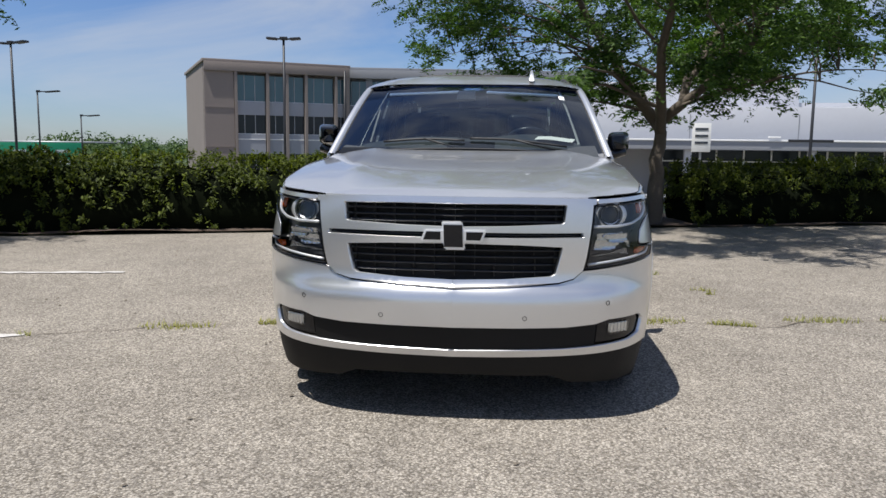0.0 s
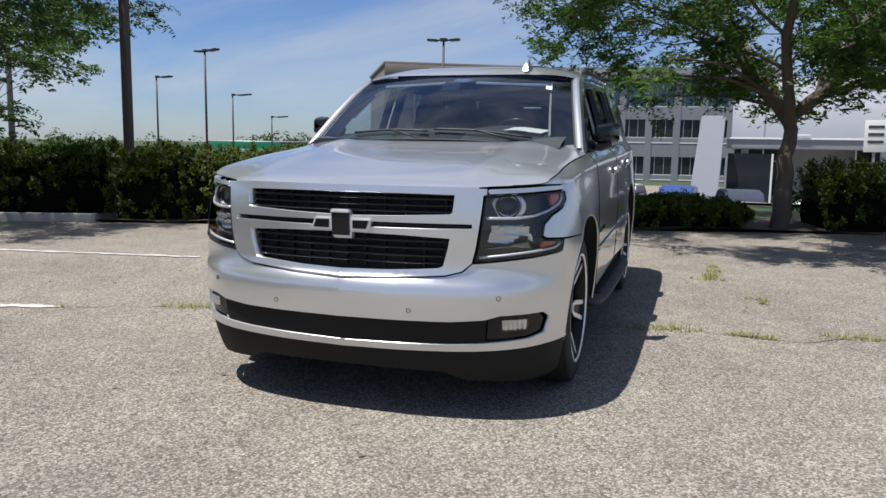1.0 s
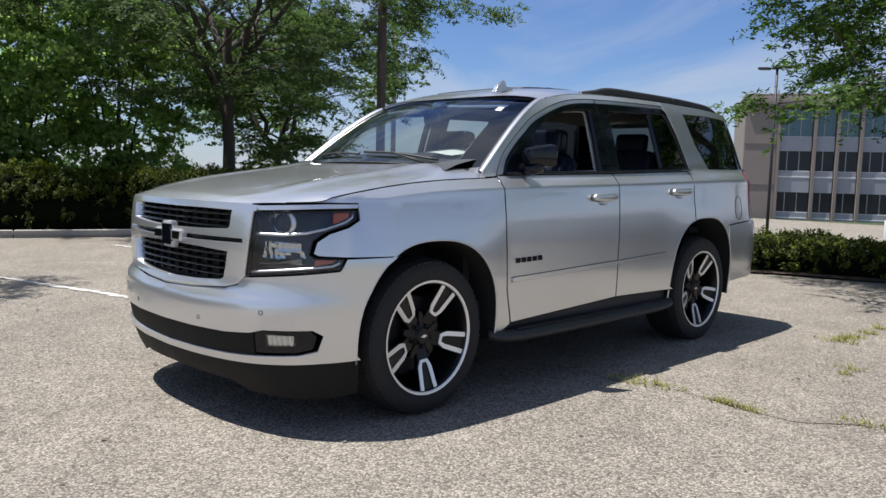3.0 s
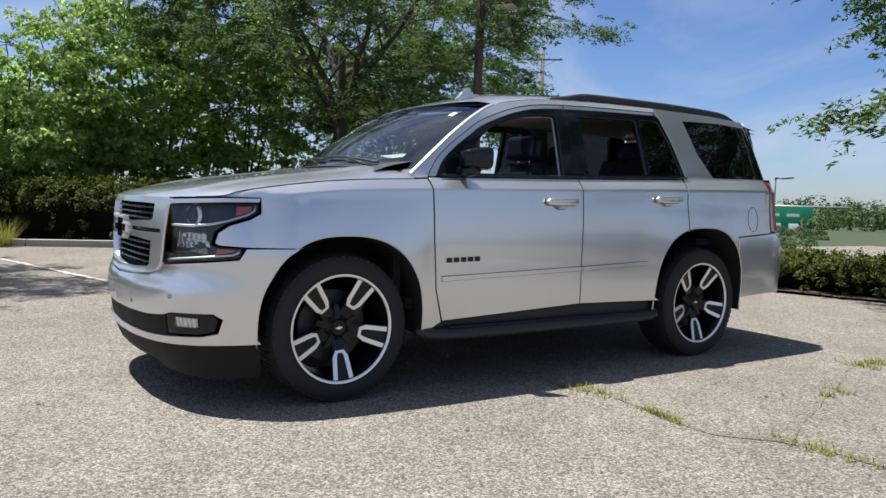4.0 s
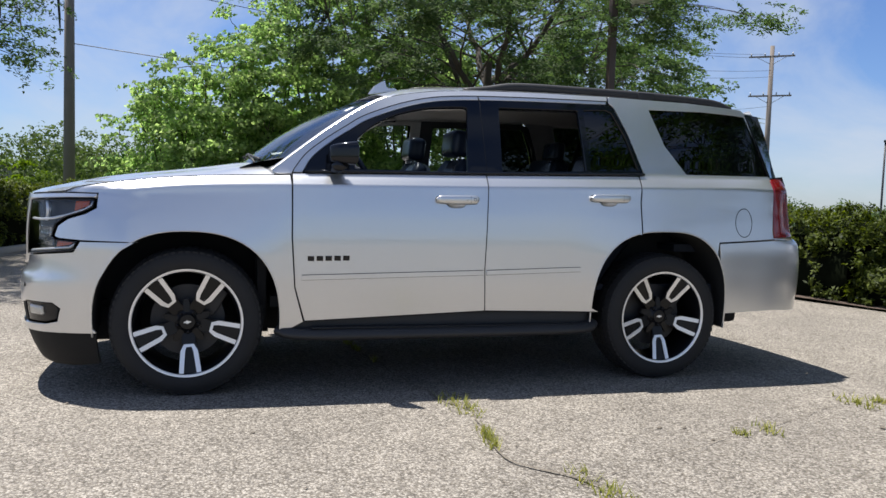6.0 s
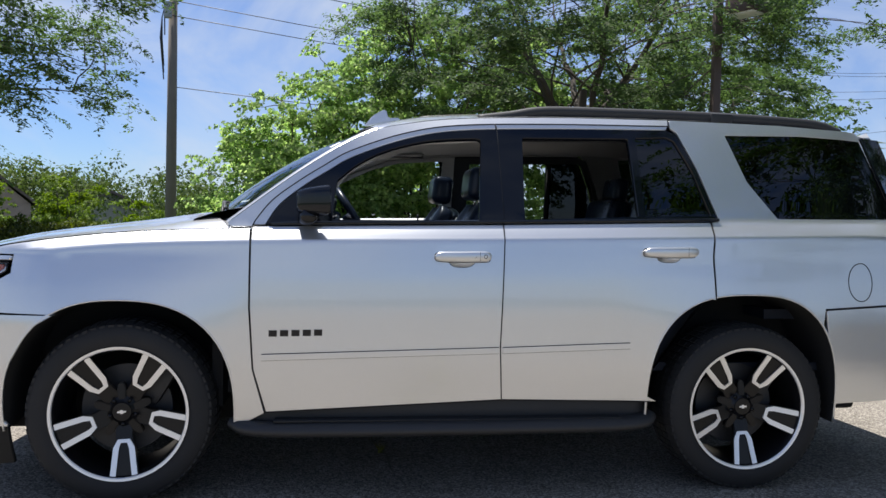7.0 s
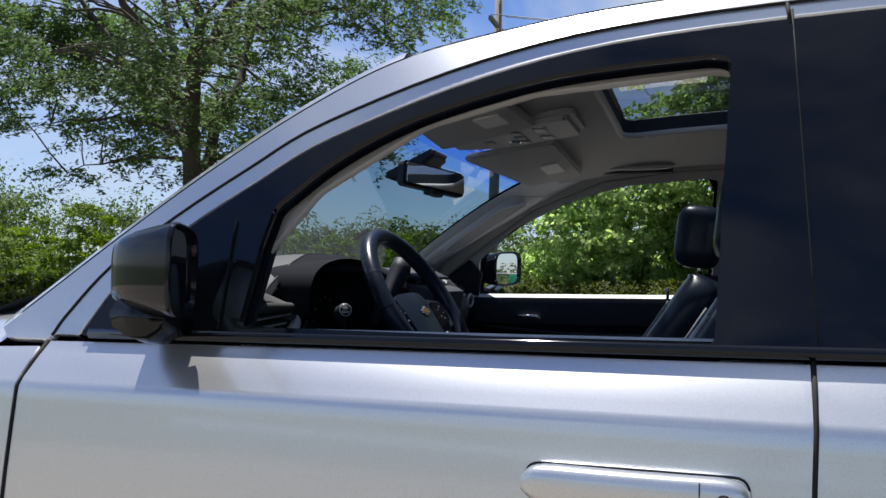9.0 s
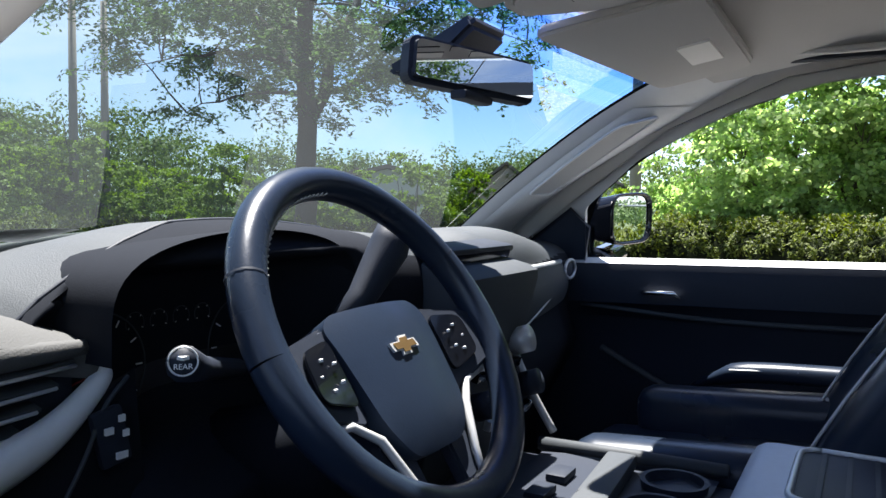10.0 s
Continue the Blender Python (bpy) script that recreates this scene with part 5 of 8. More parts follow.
GR_OUT = [(0, 1.100), (sx(0.40), 1.100), (sx(0.694), 1.095), (sx(0.690), 1.070), (sx(0.675), 1.068), (sx(0.603), 0.762), (sx(0.56), 0.722), (sx(0.49), 0.703), (sx(0.25), 0.684), (0, 0.674)]
GR_U = [(0, 1.070), (sx(0.30), 1.072), (sx(0.548), 1.068), (sx(0.53), 0.988), (sx(0.515), 0.980), (sx(0.25), 0.968), (0, 0.962)]
GR_M = [(0, 0.938), (sx(0.30), 0.938), (sx(0.612), 0.938), (sx(0.612), 0.917), (sx(0.3), 0.913), (0, 0.912)]
GR_L = [(0, 0.886), (sx(0.3), 0.882), (sx(0.51), 0.872), (sx(0.478), 0.745), (sx(0.455), 0.733), (sx(0.22), 0.718), (0, 0.712)]
BUMP = [(0, 0.667), (sx(0.25), 0.677), (sx(0.49), 0.696), (sx(0.565), 0.716), (sx(0.606), 0.755), (sx(0.80), 0.775), (sy(-0.575), 0.799), (sy(-0.54), 0.856)] + S([(-0.27, 0.857)] + [p for p in ARCH_F if p[0] < -0.2 and p[1] < 0.838 and p[1] > 0.37]) + [(sy(-0.455), 0.372), (sy(-0.62), 0.368), (sb(0.80), 0.362), (sb(0.5), 0.350), (0, 0.342)]
FOG = rounded([(sb(0.655), 0.512), (sb(0.70), 0.518), (sb(0.855), 0.522), (sb(0.872), 0.495), (sb(0.862), 0.432), (sb(0.815), 0.413), (sb(0.655), 0.404)], 0.012)
LIP = [(0, 0.338), (sb(0.5), 0.346), (sb(0.80), 0.358), (sy(-0.62), 0.364), (sy(-0.46), 0.368), (sy(-0.46), 0.20), (sy(-0.60), 0.182), (sb(0.80), 0.178), (sb(0.56), 0.195), (sb(0.47), 0.236), (0, 0.240)]

bumper_poly = BUMP[:1] + BUMP[1:] + [(0, 0.374), (sb(0.5), 0.384), (sb(0.82), 0.405), (sb(0.872), 0.425), (sb(0.885), 0.50), (sb(0.86), 0.528), (sb(0.70), 0.524), (sb(0.64), 0.506), (sb(0.5), 0.494), (0, 0.490)]
bumper = panel("front_bumper", bumper_poly, PAINT, suv, 0, gap=0, step=0.045)
panel("air_slot", [(0, 0.488), (sb(0.5), 0.492), (sb(0.65), 0.507), (sb(0.65), 0.395), (sb(0.5), 0.386), (0, 0.376)], LOWER_GREY, bumper, 0, off=-0.012, gap=0, label="dark grey plastic air slot")
for sd in (1, -1):
    panel("fog_pocket", FOG, GLOSS_BLACK, bumper, sd, off=-0.016, depth=0.02, label="black fog lamp surround")
panel("chin_spoiler", LIP, LOWER_GREY, suv, 0, off=-0.008, gap=0, label="dark grey plastic chin spoiler")
grille = panel("grille_frame", [GR_OUT[0], *GR_OUT[1:], (0, 0.712), *GR_L[::-1][1:-1], (0, 0.886), (0, 0.912), *GR_M[::-1][1:-1], (0, 0.938), (0, 0.962), *GR_U[::-1][1:-1], (0, 1.070)], PAINT, suv, 0, off=0.012, depth=0.05, gap=0, step=0.04, fine=0.016)
panel("grille_back", [(0, 1.085), (sx(0.6), 1.08), (sx(0.58), 0.73), (0, 0.69)], WELL, grille, 0, off=-0.06, gap=0, label="dark mesh behind the grille bars")
for z, x, r in ((1.045, 0.53, 0.011), (1.015, 0.525, 0.011), (0.987, 0.515, 0.010), (0.925, 0.60, 0.010), (0.852, 0.495, 0.011), (0.82, 0.487, 0.011), (0.785, 0.478, 0.011), (0.752, 0.46, 0.010)):
    pts = [skin(sx(abs(x) * k / 12), z) + Vector((0, 0.026, 0)) for k in range(13)]
    pts = [Vector((-p.x, p.y, p.z)) for p in pts[:0:-1]] + pts
    tube("grille_bar", pts, r * 0.85, GLOSS_BLACK, grille, 8, flat=0.75)
for k in range(11):
    x = -0.48 + 0.096 * k
    for z0, z1 in ((0.97, 1.065), (0.725, 0.875)):
        p = skin(sx(abs(x)), (z0 + z1) / 2)
        box("grille_rib", (x, p.y + 0.050, (z0 + z1) / 2), (0.008, 0.03, z1 - z0), RIM_BLACK, grille)
for sd in (1, -1):
    for (x, z) in ((0.69, 0.605), (0.32, 0.54)):
        p, nn = skin(sb(x), z), skin_n(sb(x), z)
        p, nn = Vector((p.x * sd, p.y, p.z)), Vector((nn.x * sd, nn.y, nn.z))
        su = nn.cross(Vector((0, 0, 1))).normalized()
        tube("parking_sensor", [p + nn * 0.0006 + (su * math.cos(a) + su.cross(nn) * math.sin(a)) * 0.010 for a in [2 * math.pi * k / 20 for k in range(21)]], 0.0013, LOWER_GREY, bumper, 5)
DARK_CHROME = pbr("dark_chrome", (0.03, 0.03, 0.033), 0.25, 0.9, vary=0.1)
# maker's emblem on the nose: a plain dark cross bar with a bright rim
emb = thing("emblem", "", "")
emb.parent = suv
bow = [(-0.155, -0.030), (-0.048, -0.030), (-0.040, -0.066), (0.058, -0.066), (0.050, -0.030), (0.135, -0.030), (0.155, 0.030), (0.048, 0.030), (0.040, 0.066), (-0.058, 0.066), (-0.050, 0.030), (-0.135, 0.030)]
extrude_poly("emblem_rim", bow, lambda u, v, w: (u, -0.946 + w, 0.922 + v), 0.04, SATIN_METAL, emb, bevel=0.006, label="bright emblem rim")
extrude_poly("emblem_face", [(-0.042, -0.052), (0.046, -0.052), (0.042, 0.052), (-0.046, 0.052)], lambda u, v, w: (u, -0.952 + w, 0.922 + v), 0.02, GLOSS_BLACK, emb, label="black emblem face")
for k in (-1, 1):
    extrude_poly("emblem_arm", [(u * k, v * k) for u, v in ((0.060, -0.019), (0.126, -0.019), (0.140, 0.019), (0.060, 0.019))], lambda u, v, w: (u, -0.9495 + w, 0.922 + v), 0.02, DARK_CHROME, emb, label="dark chrome emblem arm")

for sd in (1, -1):
    def facet_n(s, z):
        return (skin_n(s, z) + Vector((0.45 * math.sin(s * 210), 0, 0.35 * math.sin(z * 190 + 1) - 0.1))).normalized()
    head = panel("headlight", HEAD, LENS, suv, sd, off=0.004, depth=0.01, step=0.04, label="clear headlight with dark housing and amber markers")
    head.visible_shadow = False
    panel("lamp_brow", BROW, PAINT, suv, sd, off=0.010, depth=0.03, step=0.03)
    panel("housing", offset_poly(HEAD, 0.004), HEAD_DARK, head, sd, off=-0.055, depth=-0.057, step=0.05)

    def hp(s, z, o=0.0, sd=sd):
        p, nn = skin(s, z), skin_n(s, z)
        p = p + nn * o
        return Vector((p.x * sd, p.y, p.z))
    edge = [hp(s, z, 0.003) for s, z in resample(offset_poly(HEAD, 0.005), 0.03)]
    tube("bezel", edge + edge[:1], 0.0035, GLOSS_BLACK, head, 6)

    def disc(name, s, z, r0, r1, o, m, seg=28, parent=head, oval=1.0, sd=sd):
        c, nn = skin(s, z), Vector((0.25, -1, 0)).normalized()
        a, b = nn.cross(Vector((0, 0, 1))).normalized(), Vector((0, 0, 1))
        v, f = [], []
        for k in range(seg):
            t = 2 * math.pi * k / seg
            for r, d in ((r0, 0.0), (r0, 0.012), (r1, 0.012), (r1, -0.01)):
                p = c + nn * (o + d) + a * math.cos(t) * r * oval + b * math.sin(t) * r
                v.append((p.x * sd, p.y, p.z))
        for k in range(seg):
            for j in range(3):
                q = (k + 1) % seg
                f.append((k * 4 + j, k * 4 + j + 1, q * 4 + j + 1, q * 4 + j))
        return mesh_ob(name, v, f, m, parent)
    sc = sx(0.775)
    disc("halo_ring", sc, 1.018, 0.056, 0.049, -0.034, HEAD_DARK)
    disc("outer_bowl", sc, 1.018, 0.064, 0.040, -0.050, SATIN_METAL, oval=1.3)
    disc("projector_rim", sc, 1.018, 0.044, 0.038, -0.05, HEAD_DARK)
    c = skin(sc, 1.018) + Vector((0.25, -1, 0)).normalized() * -0.062
    bm = bmesh.new()
    bmesh.ops.create_uvsphere(bm, u_segments=20, v_segments=12, radius=0.037)
    bmesh.ops.translate(bm, verts=bm.verts[:], vec=(c.x * sd, c.y, c.z))
    part("projector_lens", bm, LENS, head)
    panel("reflector_bowl", rounded([(sx(0.695), 0.930), (sx(0.835), 0.918), (sx(0.825), 0.872), (sx(0.685), 0.846)], 0.008), LAMP_GREY, head, sd, off=-0.045, depth=0.01, step=0.008, fine=0.01, fnn=facet_n)
    panel("reflector_bowl", rounded([(sx(0.862), 0.934), (sy(-0.80), 0.938), (sy(-0.82), 0.905), (sx(0.872), 0.862)], 0.006), LAMP_GREY, head, sd, off=-0.035, depth=0.01, step=0.008, fine=0.01, fnn=facet_n)
    panel("reflector_strip", [(sx(0.64), 0.832), (sx(0.86), 0.846), (sx(0.855), 0.818), (sx(0.64), 0.806)], LAMP_BOWL, head, sd, off=-0.04, depth=0.01, step=0.03, fnn=facet_n)
    tube("divider", [hp(s, z, -0.014) for s, z in resample([(sx(0.675), 0.966), (sx(0.80), 0.966), (sy(-0.70), 0.976), (sy(-0.62), 0.996), (sy(-0.53), 1.028), (sy(-0.495), 1.050), (sy(-0.488), 1.076)], 0.03, closed=False)], 0.0075, SATIN_METAL, head, 6)
    tube("running_light", [hp(s, z, -0.014) for s, z in resample([(sx(0.635), 0.784), (sx(0.80), 0.802), (sy(-0.70), 0.812), (sy(-0.61), 0.824), (sy(-0.58), 0.838), (sy(-0.572), 0.852)], 0.03, closed=False)], 0.0075, SATIN_METAL, head, 6)
    panel("amber_marker", [(sy(-0.585), 1.074), (sy(-0.505), 1.077), (sy(-0.51), 1.048), (sy(-0.59), 1.016)], AMBER, head, sd, off=-0.016, depth=0.02)
    panel("amber_marker", [(sy(-0.675), 0.858), (sy(-0.585), 0.855), (sy(-0.61), 0.836), (sy(-0.685), 0.822)], AMBER, head, sd, off=-0.016, depth=0.02)
    fp = [(sb(0.705), 0.508), (sb(0.815), 0.506), (sb(0.815), 0.447), (sb(0.712), 0.443)]
    fog = panel("fog_lamp", rounded(fp, 0.008), LENS, suv, sd, off=-0.003, depth=0.02, label="small rectangular clear fog lamp")
    panel("fog_reflector", rounded([tuple(p) for p in offset_poly(fp, 0.006)], 0.006), LAMP_GREY, fog, sd, off=-0.012, depth=0.012)
    for k in range(5):
        a = 0.722 + 0.018 * k
        panel("fog_rib", [(sb(a), 0.500), (sb(a + 0.006), 0.500), (sb(a + 0.010), 0.452), (sb(a + 0.004), 0.452)], CHROME, fog, sd, off=-0.007, depth=0.006, gap=0)

    # wings, doors, quarter panels

    def seam(line, name="panel_gap", r=0.0030, parent=suv, sd=sd):
        q = resample([(y, z) for y, z in line], 0.06, closed=False)
        tube(name, [Vector((w_.x * sd, w_.y, w_.z)) for w_ in [skin(sy(y), z) + skin_n(sy(y), z) * 0.0004 for y, z in q]], r, WELL, parent, 5)
    seam(LINE_A)
    seam(LINE_B)
    seam(LINE_C)
    seam([(0.632, 0.425), (1.711, 0.475), (2.44, 0.462)])
    seam([(3.335, 0.9095), (3.80, 0.937)])
    af = [p for p in ARCH_F[::-1]]
    fender = [(sy(0.545), BELT(0.545) - 0.01)] + S(hood_side[::-1][0:]) + S([(-0.462, 1.114), (-0.464, 1.036), (-0.52, 1.004), (-0.61, 0.974), (-0.662, 0.936), (-0.680, 0.882), (-0.66, 0.870), (-0.54, 0.8635), (-0.25, 0.8615)])
    fender += S([p for p in af if p[1] > 0.862 or p[0] > 0.1])
    fender += S([(0.628, 0.42), (0.573, 0.62), (0.553, 0.9), (0.551, 1.19)])
    panel("fender", fender, PAINT, suv, sd, step=0.045, crease=True)
    fd = S(LINE_A[1:]) + S([(1.711, 0.475), (1.698, 0.72), (1.713, 1.22)]) + S(belt_line(1.716, 0.556, -0.002))
    door_f = panel("front_door", fd, PAINT, suv, sd, step=0.04, fine=0.016, crease=True, label="silver front door with its window lowered")
    rd = S([(1.713, 1.22), (1.698, 0.72), (1.711, 0.475), (2.47, 0.462)]) + S([p for p in ARCH_R[::-1] if p[0] < 2.752 and p[1] > 0.462]) + S([(2.752, 0.95), (2.742, 1.16)]) + S(belt_line(2.758, 1.717, -0.002))
    door_r = panel("rear_door", rd, PAINT, suv, sd, step=0.04, fine=0.016, crease=True, label="silver rear door with its window lowered")
    if sd == 1:
        EDGE_SIDE = [(0.44, 1.274), (0.51, 1.330), (0.655, 1.446), (0.80, 1.555), (0.95, 1.655), (1.10, 1.733), (1.25, 1.772), (1.50, 1.808), (1.97, 1.834), (2.6, 1.846), (3.2, 1.842), (3.72, 1.818)]
    fr_out = [(0.556, 1.266), (0.575, 1.300), (0.640, 1.383), (0.748, 1.470), (0.872, 1.554), (0.998, 1.630), (1.252, 1.724), (1.516, 1.774), (1.97, 1.798), (2.59, 1.812)]
    fr_out = [tuple(p) for p in spline(fr_out, 5)]
    panel("door_frame", S(fr_out + BLACK[::-1]), PAINT, suv, sd, off=0.0, step=0.05, label="silver upper door frame", fnn=frame_n)
    seam(fr_out, r=0.0026)
    seam([(1.700, 1.752), (1.696, 1.787)])
    ftop = [(0.935, 1.487), (1.03, 1.566), (1.155, 1.632)] if sd > 0 else [(0.835, 1.472), (0.96, 1.568), (1.13, 1.650)]
    open_f = rounded(S(([(0.912, 1.298), (0.922, 1.42)] if sd > 0 else [(0.80, 1.290), (0.805, 1.40)]) + [tuple(p) for p in spline(ftop + [(1.33, 1.684 if sd > 0 else 1.712), (1.47, 1.703 if sd > 0 else 1.732), (1.60, 1.711 if sd > 0 else 1.738)], 5)] + [(1.622, 1.704), (1.604, 1.308)]), 0.012)
    open_r = rounded(S([(1.822, 1.318), (1.826, 1.722), (2.37, 1.738), (2.392, 1.345)]), 0.014)
    fix_r = rounded(S([(2.425, 1.350), (2.405, 1.742), (2.572, 1.752), (2.610, 1.735), (2.692, 1.575), (2.765, 1.362)]), 0.012)
    band = panel("window_surround", S((BLACK if sd > 0 else [(p[0], p[1] + 0.022) for p in BLACK]) + BLACK_C + belt_line(2.80, 0.612, 0.003)), GLOSS_BLACK, suv, sd, [open_f, open_r, fix_r], off=0.002, depth=0.035, step=0.06, label="gloss black window surround")
    gl = panel("fixed_glass", fix_r, DARK_GLASS, band, sd, off=-0.010, depth=0.004, label="dark tinted glass")
    tube("glass_divider", [Vector((p.x * sd, p.y, p.z)) for p in [skin(sy(2.408), 1.35) - Vector((0.01, 0, 0)), skin(sy(2.392), 1.735) - Vector((0.01, 0, 0))]], 0.012, TRIM_BLACK, band, 6)
    bl = [skin(sy(y), z + 0.006) + skin_n(sy(y), z) * 0.006 for y, z in belt_line(2.80, 0.64)]
    tube("belt_moulding", [Vector((p.x * sd, p.y, p.z)) for p in bl], 0.009, GLOSS_BLACK, band, 6)
    for y in (1.722,):
        tube("pillar_seam", [Vector((p.x * sd, p.y, p.z)) for p in [skin(sy(y - 0.02 * k / 5), BELT(y) + 0.02 + (1.755 - BELT(y)) * k / 5) + Vector((0.001, 0, 0)) for k in range(6)]], 0.0022, WELL, band, 4)
    glassq = rounded(S([(2.885, 1.776), (3.30, 1.788), (3.735, 1.774), (3.795, 1.57), (3.86, 1.366), (3.117, 1.352), (2.975, 1.536)]), 0.012)
    panel("pillar_cover", S([(3.735, 1.786), (3.766, 1.786), (3.816, 1.58), (3.868, 1.362), (3.845, 1.360), (3.785, 1.57)]), GLOSS_BLACK, suv, sd, off=0.003, depth=0.004, gap=0, label="gloss black rear pillar cover")
    ar = [p for p in ARCH_R[::-1] if p[0] > 2.752 or p[1] > 0.95]
    quarter = S([(2.756, 0.955), (2.746, 1.16), (2.764, 1.33), (2.803, 1.338), (2.713, 1.596), (2.630, 1.776), (2.60, 1.800), (2.595, 1.846), (3.2, 1.842), (3.70, 1.82), (3.765, 1.79), (3.815, 1.58), (3.87, 1.356), (3.845, 1.33), (3.80, 0.94), (3.33, 0.912)]) + S([p for p in ARCH_R if p[1] > 0.80 and p[0] > 2.752 and p[0] < 3.33])
    qp = panel("quarter_panel", quarter, PAINT, suv, sd, [glassq], step=0.06, crease=True)
    qg = panel("quarter_glass", offset_poly(glassq, -0.002), DARK_GLASS, qp, sd, off=-0.004, depth=0.008, label="dark tinted quarter glass")
    rb = S([(3.335, 0.907), (3.80, 0.934)]) + [(sy(3.95), 0.94), (sy(4.10), 0.94), (SR + LR[-1], 0.94), (SR + LR[-1], 0.42), (sy(4.1), 0.44), (sy(3.8), 0.455), (sy(3.40), 0.442)] + S([p for p in ARCH_R if 3.25 < p[0] and 0.44 < p[1] < 0.80])
    panel("rear_bumper", rb, PAINT, suv, sd, step=0.06, label="silver rear bumper end")
    tl = [(sy(3.85), 1.345), (sy(3.92), 1.352), (sy(4.02), 1.35), (sy(4.03), 0.955), (sy(3.86), 0.950), (sy(3.81), 0.945)]
    panel("tail_light", rounded(tl, 0.012), RED, suv, sd, off=0.006, depth=0.03, label="tall red tail light")
    # arch liners and lips
    for A, yc in ((ARCH_F, 0.0), (ARCH_R, 2.946)):
        v, f = [], []
        for i, (y, z) in enumerate(A):
            p = skin(sy(y), z)
            for d in (-0.004, -0.06, -0.22, -0.42):
                v.append(((p.x + d) * sd, y + (yc - y) * (0.0 if d > -0.1 else -0.03), z + 0.0))
        for i in range(len(A) - 1):
            for j in range(3):
                f.append((i * 4 + j, i * 4 + j + 1, (i + 1) * 4 + j + 1, (i + 1) * 4 + j))
        s = len(v)
        mesh_ob("arch_liner", v, f, WELL, suv, "black wheel arch liner")
        lipv = [skin(sy(y), z) - Vector((0.004, 0, 0)) for y, z in A]
        tube("arch_lip", [Vector((p.x * sd, p.y, p.z)) for p in lipv], 0.006, PAINT, suv, 6)
        box("arch_wall", (sd * 0.52, yc, 0.62), (0.03, 0.92, 0.66), WELL, suv)
    # sills and running boards
    box("sill", (sd * 0.90, 1.48, 0.40), (0.12, 1.92, 0.16), TRIM_BLACK, suv, 0.03, label="black sill cover")
    rbv = [(0.93 * sd, 0.50, 0.372), (0.985 * sd, 0.60, 0.352), (1.005 * sd, 1.0, 0.350), (1.005 * sd, 2.0, 0.356), (0.985 * sd, 2.36, 0.362), (0.93 * sd, 2.44, 0.385)]
    tube("running_board", spline(rbv, 6), 0.062, TRIM_BLACK, suv, 14, "black running board", flat=0.55)
    box("step_pad", (sd * 0.985, 1.48, 0.388), (0.075, 1.62, 0.010), RUBBER, suv, 0.004)
    # mouldings, badge, handles, fuel flap
    for (y0, z0, y1, z1, dr) in ((0.612, 0.675, 1.690, 0.708, door_f), (1.710, 0.708, 2.326, 0.731, door_r)):
        panel("side_moulding", S([(y0, z0 + 0.013), (y1, z1 + 0.013), (y1, z1 - 0.013), (y0, z0 - 0.013)]), PAINT, dr, sd, off=0.011, depth=0.011, gap=0)
        for dz in (0.0135, -0.0135):
            tube("moulding_edge", [Vector(((q.x + 0.003) * sd, q.y, q.z)) for q in [skin(sy(y0 + (y1 - y0) * k / 8), z0 + (z1 - z0) * k / 8 + dz) for k in range(9)]], 0.0024, WELL, dr, 4)
    for k, (y0, w) in enumerate(((0.642, 0.036), (0.692, 0.036), (0.742, 0.036), (0.792, 0.036), (0.842, 0.036))):
        zz = 0.769 + 0.006 * k * 0.2
        panel("name_badge", S([(y0, zz + 0.028), (y0 + w, zz + 0.028), (y0 + w, zz), (y0, zz)]), GLOSS_BLACK, door_f, sd, off=0.005, depth=0.005, gap=0, label="black raised badge bar")
    for (y0, y1, z0, dr) in ((1.385, 1.643, 1.138, door_f), (2.389, 2.652, 1.176, door_r)):
        hv, hf, nr, ns = [], [], 20, 24
        for k in range(ns + 1):
            u = -math.cos(math.pi * k / ns)
            y = (y0 + y1) / 2 + (y1 - y0) / 2 * u
            q = skin(sy(y), z0 + 0.003 + 0.003 * u)
            end = max(0.12, (1 - abs(u) ** 12)) ** 0.4
            top, low = 0.0245 * end, (0.0255 - 0.007 * max(0, -u - 0.2)) * end
            for a in [2 * math.pi * m / nr for m in range(nr)]:
                cz, cxx = math.sin(a), math.cos(a)
                dz = math.copysign(abs(cz) ** 0.7, cz) * (top if cz > 0 else low)
                dx = math.copysign(abs(cxx) ** 0.6, cxx) * 0.017 * (0.55 + 0.45 * end)
                hv.append(Vector(((q.x + 0.022 + 0.006 * (1 - u * u) + dx) * sd, y, q.z + dz)))
        for k in range(ns):
            for m in range(nr):
                a, b = k * nr + m, k * nr + (m + 1) % nr
                hf.append((a, b, b + nr, a + nr) if sd < 0 else (a, a + nr, b + nr, b))
        hf += [tuple(range(nr)) if sd > 0 else tuple(range(nr))[::-1], tuple(range(ns * nr, (ns + 1) * nr))[::-1] if sd > 0 else tuple(range(ns * nr, (ns + 1) * nr))]
        h = mesh_ob("door_handle", hv, hf, PAINT, dr, "silver pull handle", True)

        def on(y, z, o, sd=sd):
            q = skin(sy(y), z) + skin_n(sy(y), z) * o
            return Vector((q.x * sd, q.y, q.z))
        gask = rounded([(y0 - 0.001, z0 + 0.019), (y1 + 0.001, z0 + 0.026), (y1 + 0.001, z0 - 0.022), (y0 + 0.09, z0 - 0.026), (y0 - 0.002, z0 - 0.020)], 0.018)
        gask = [on(y, z, 0.001) for y, z in resample(gask, 0.012)]
        tube("gasket", gask + gask[:1], 0.0017, WELL, h, 5)
        yc, zc = y0 + 0.125, z0 - 0.014
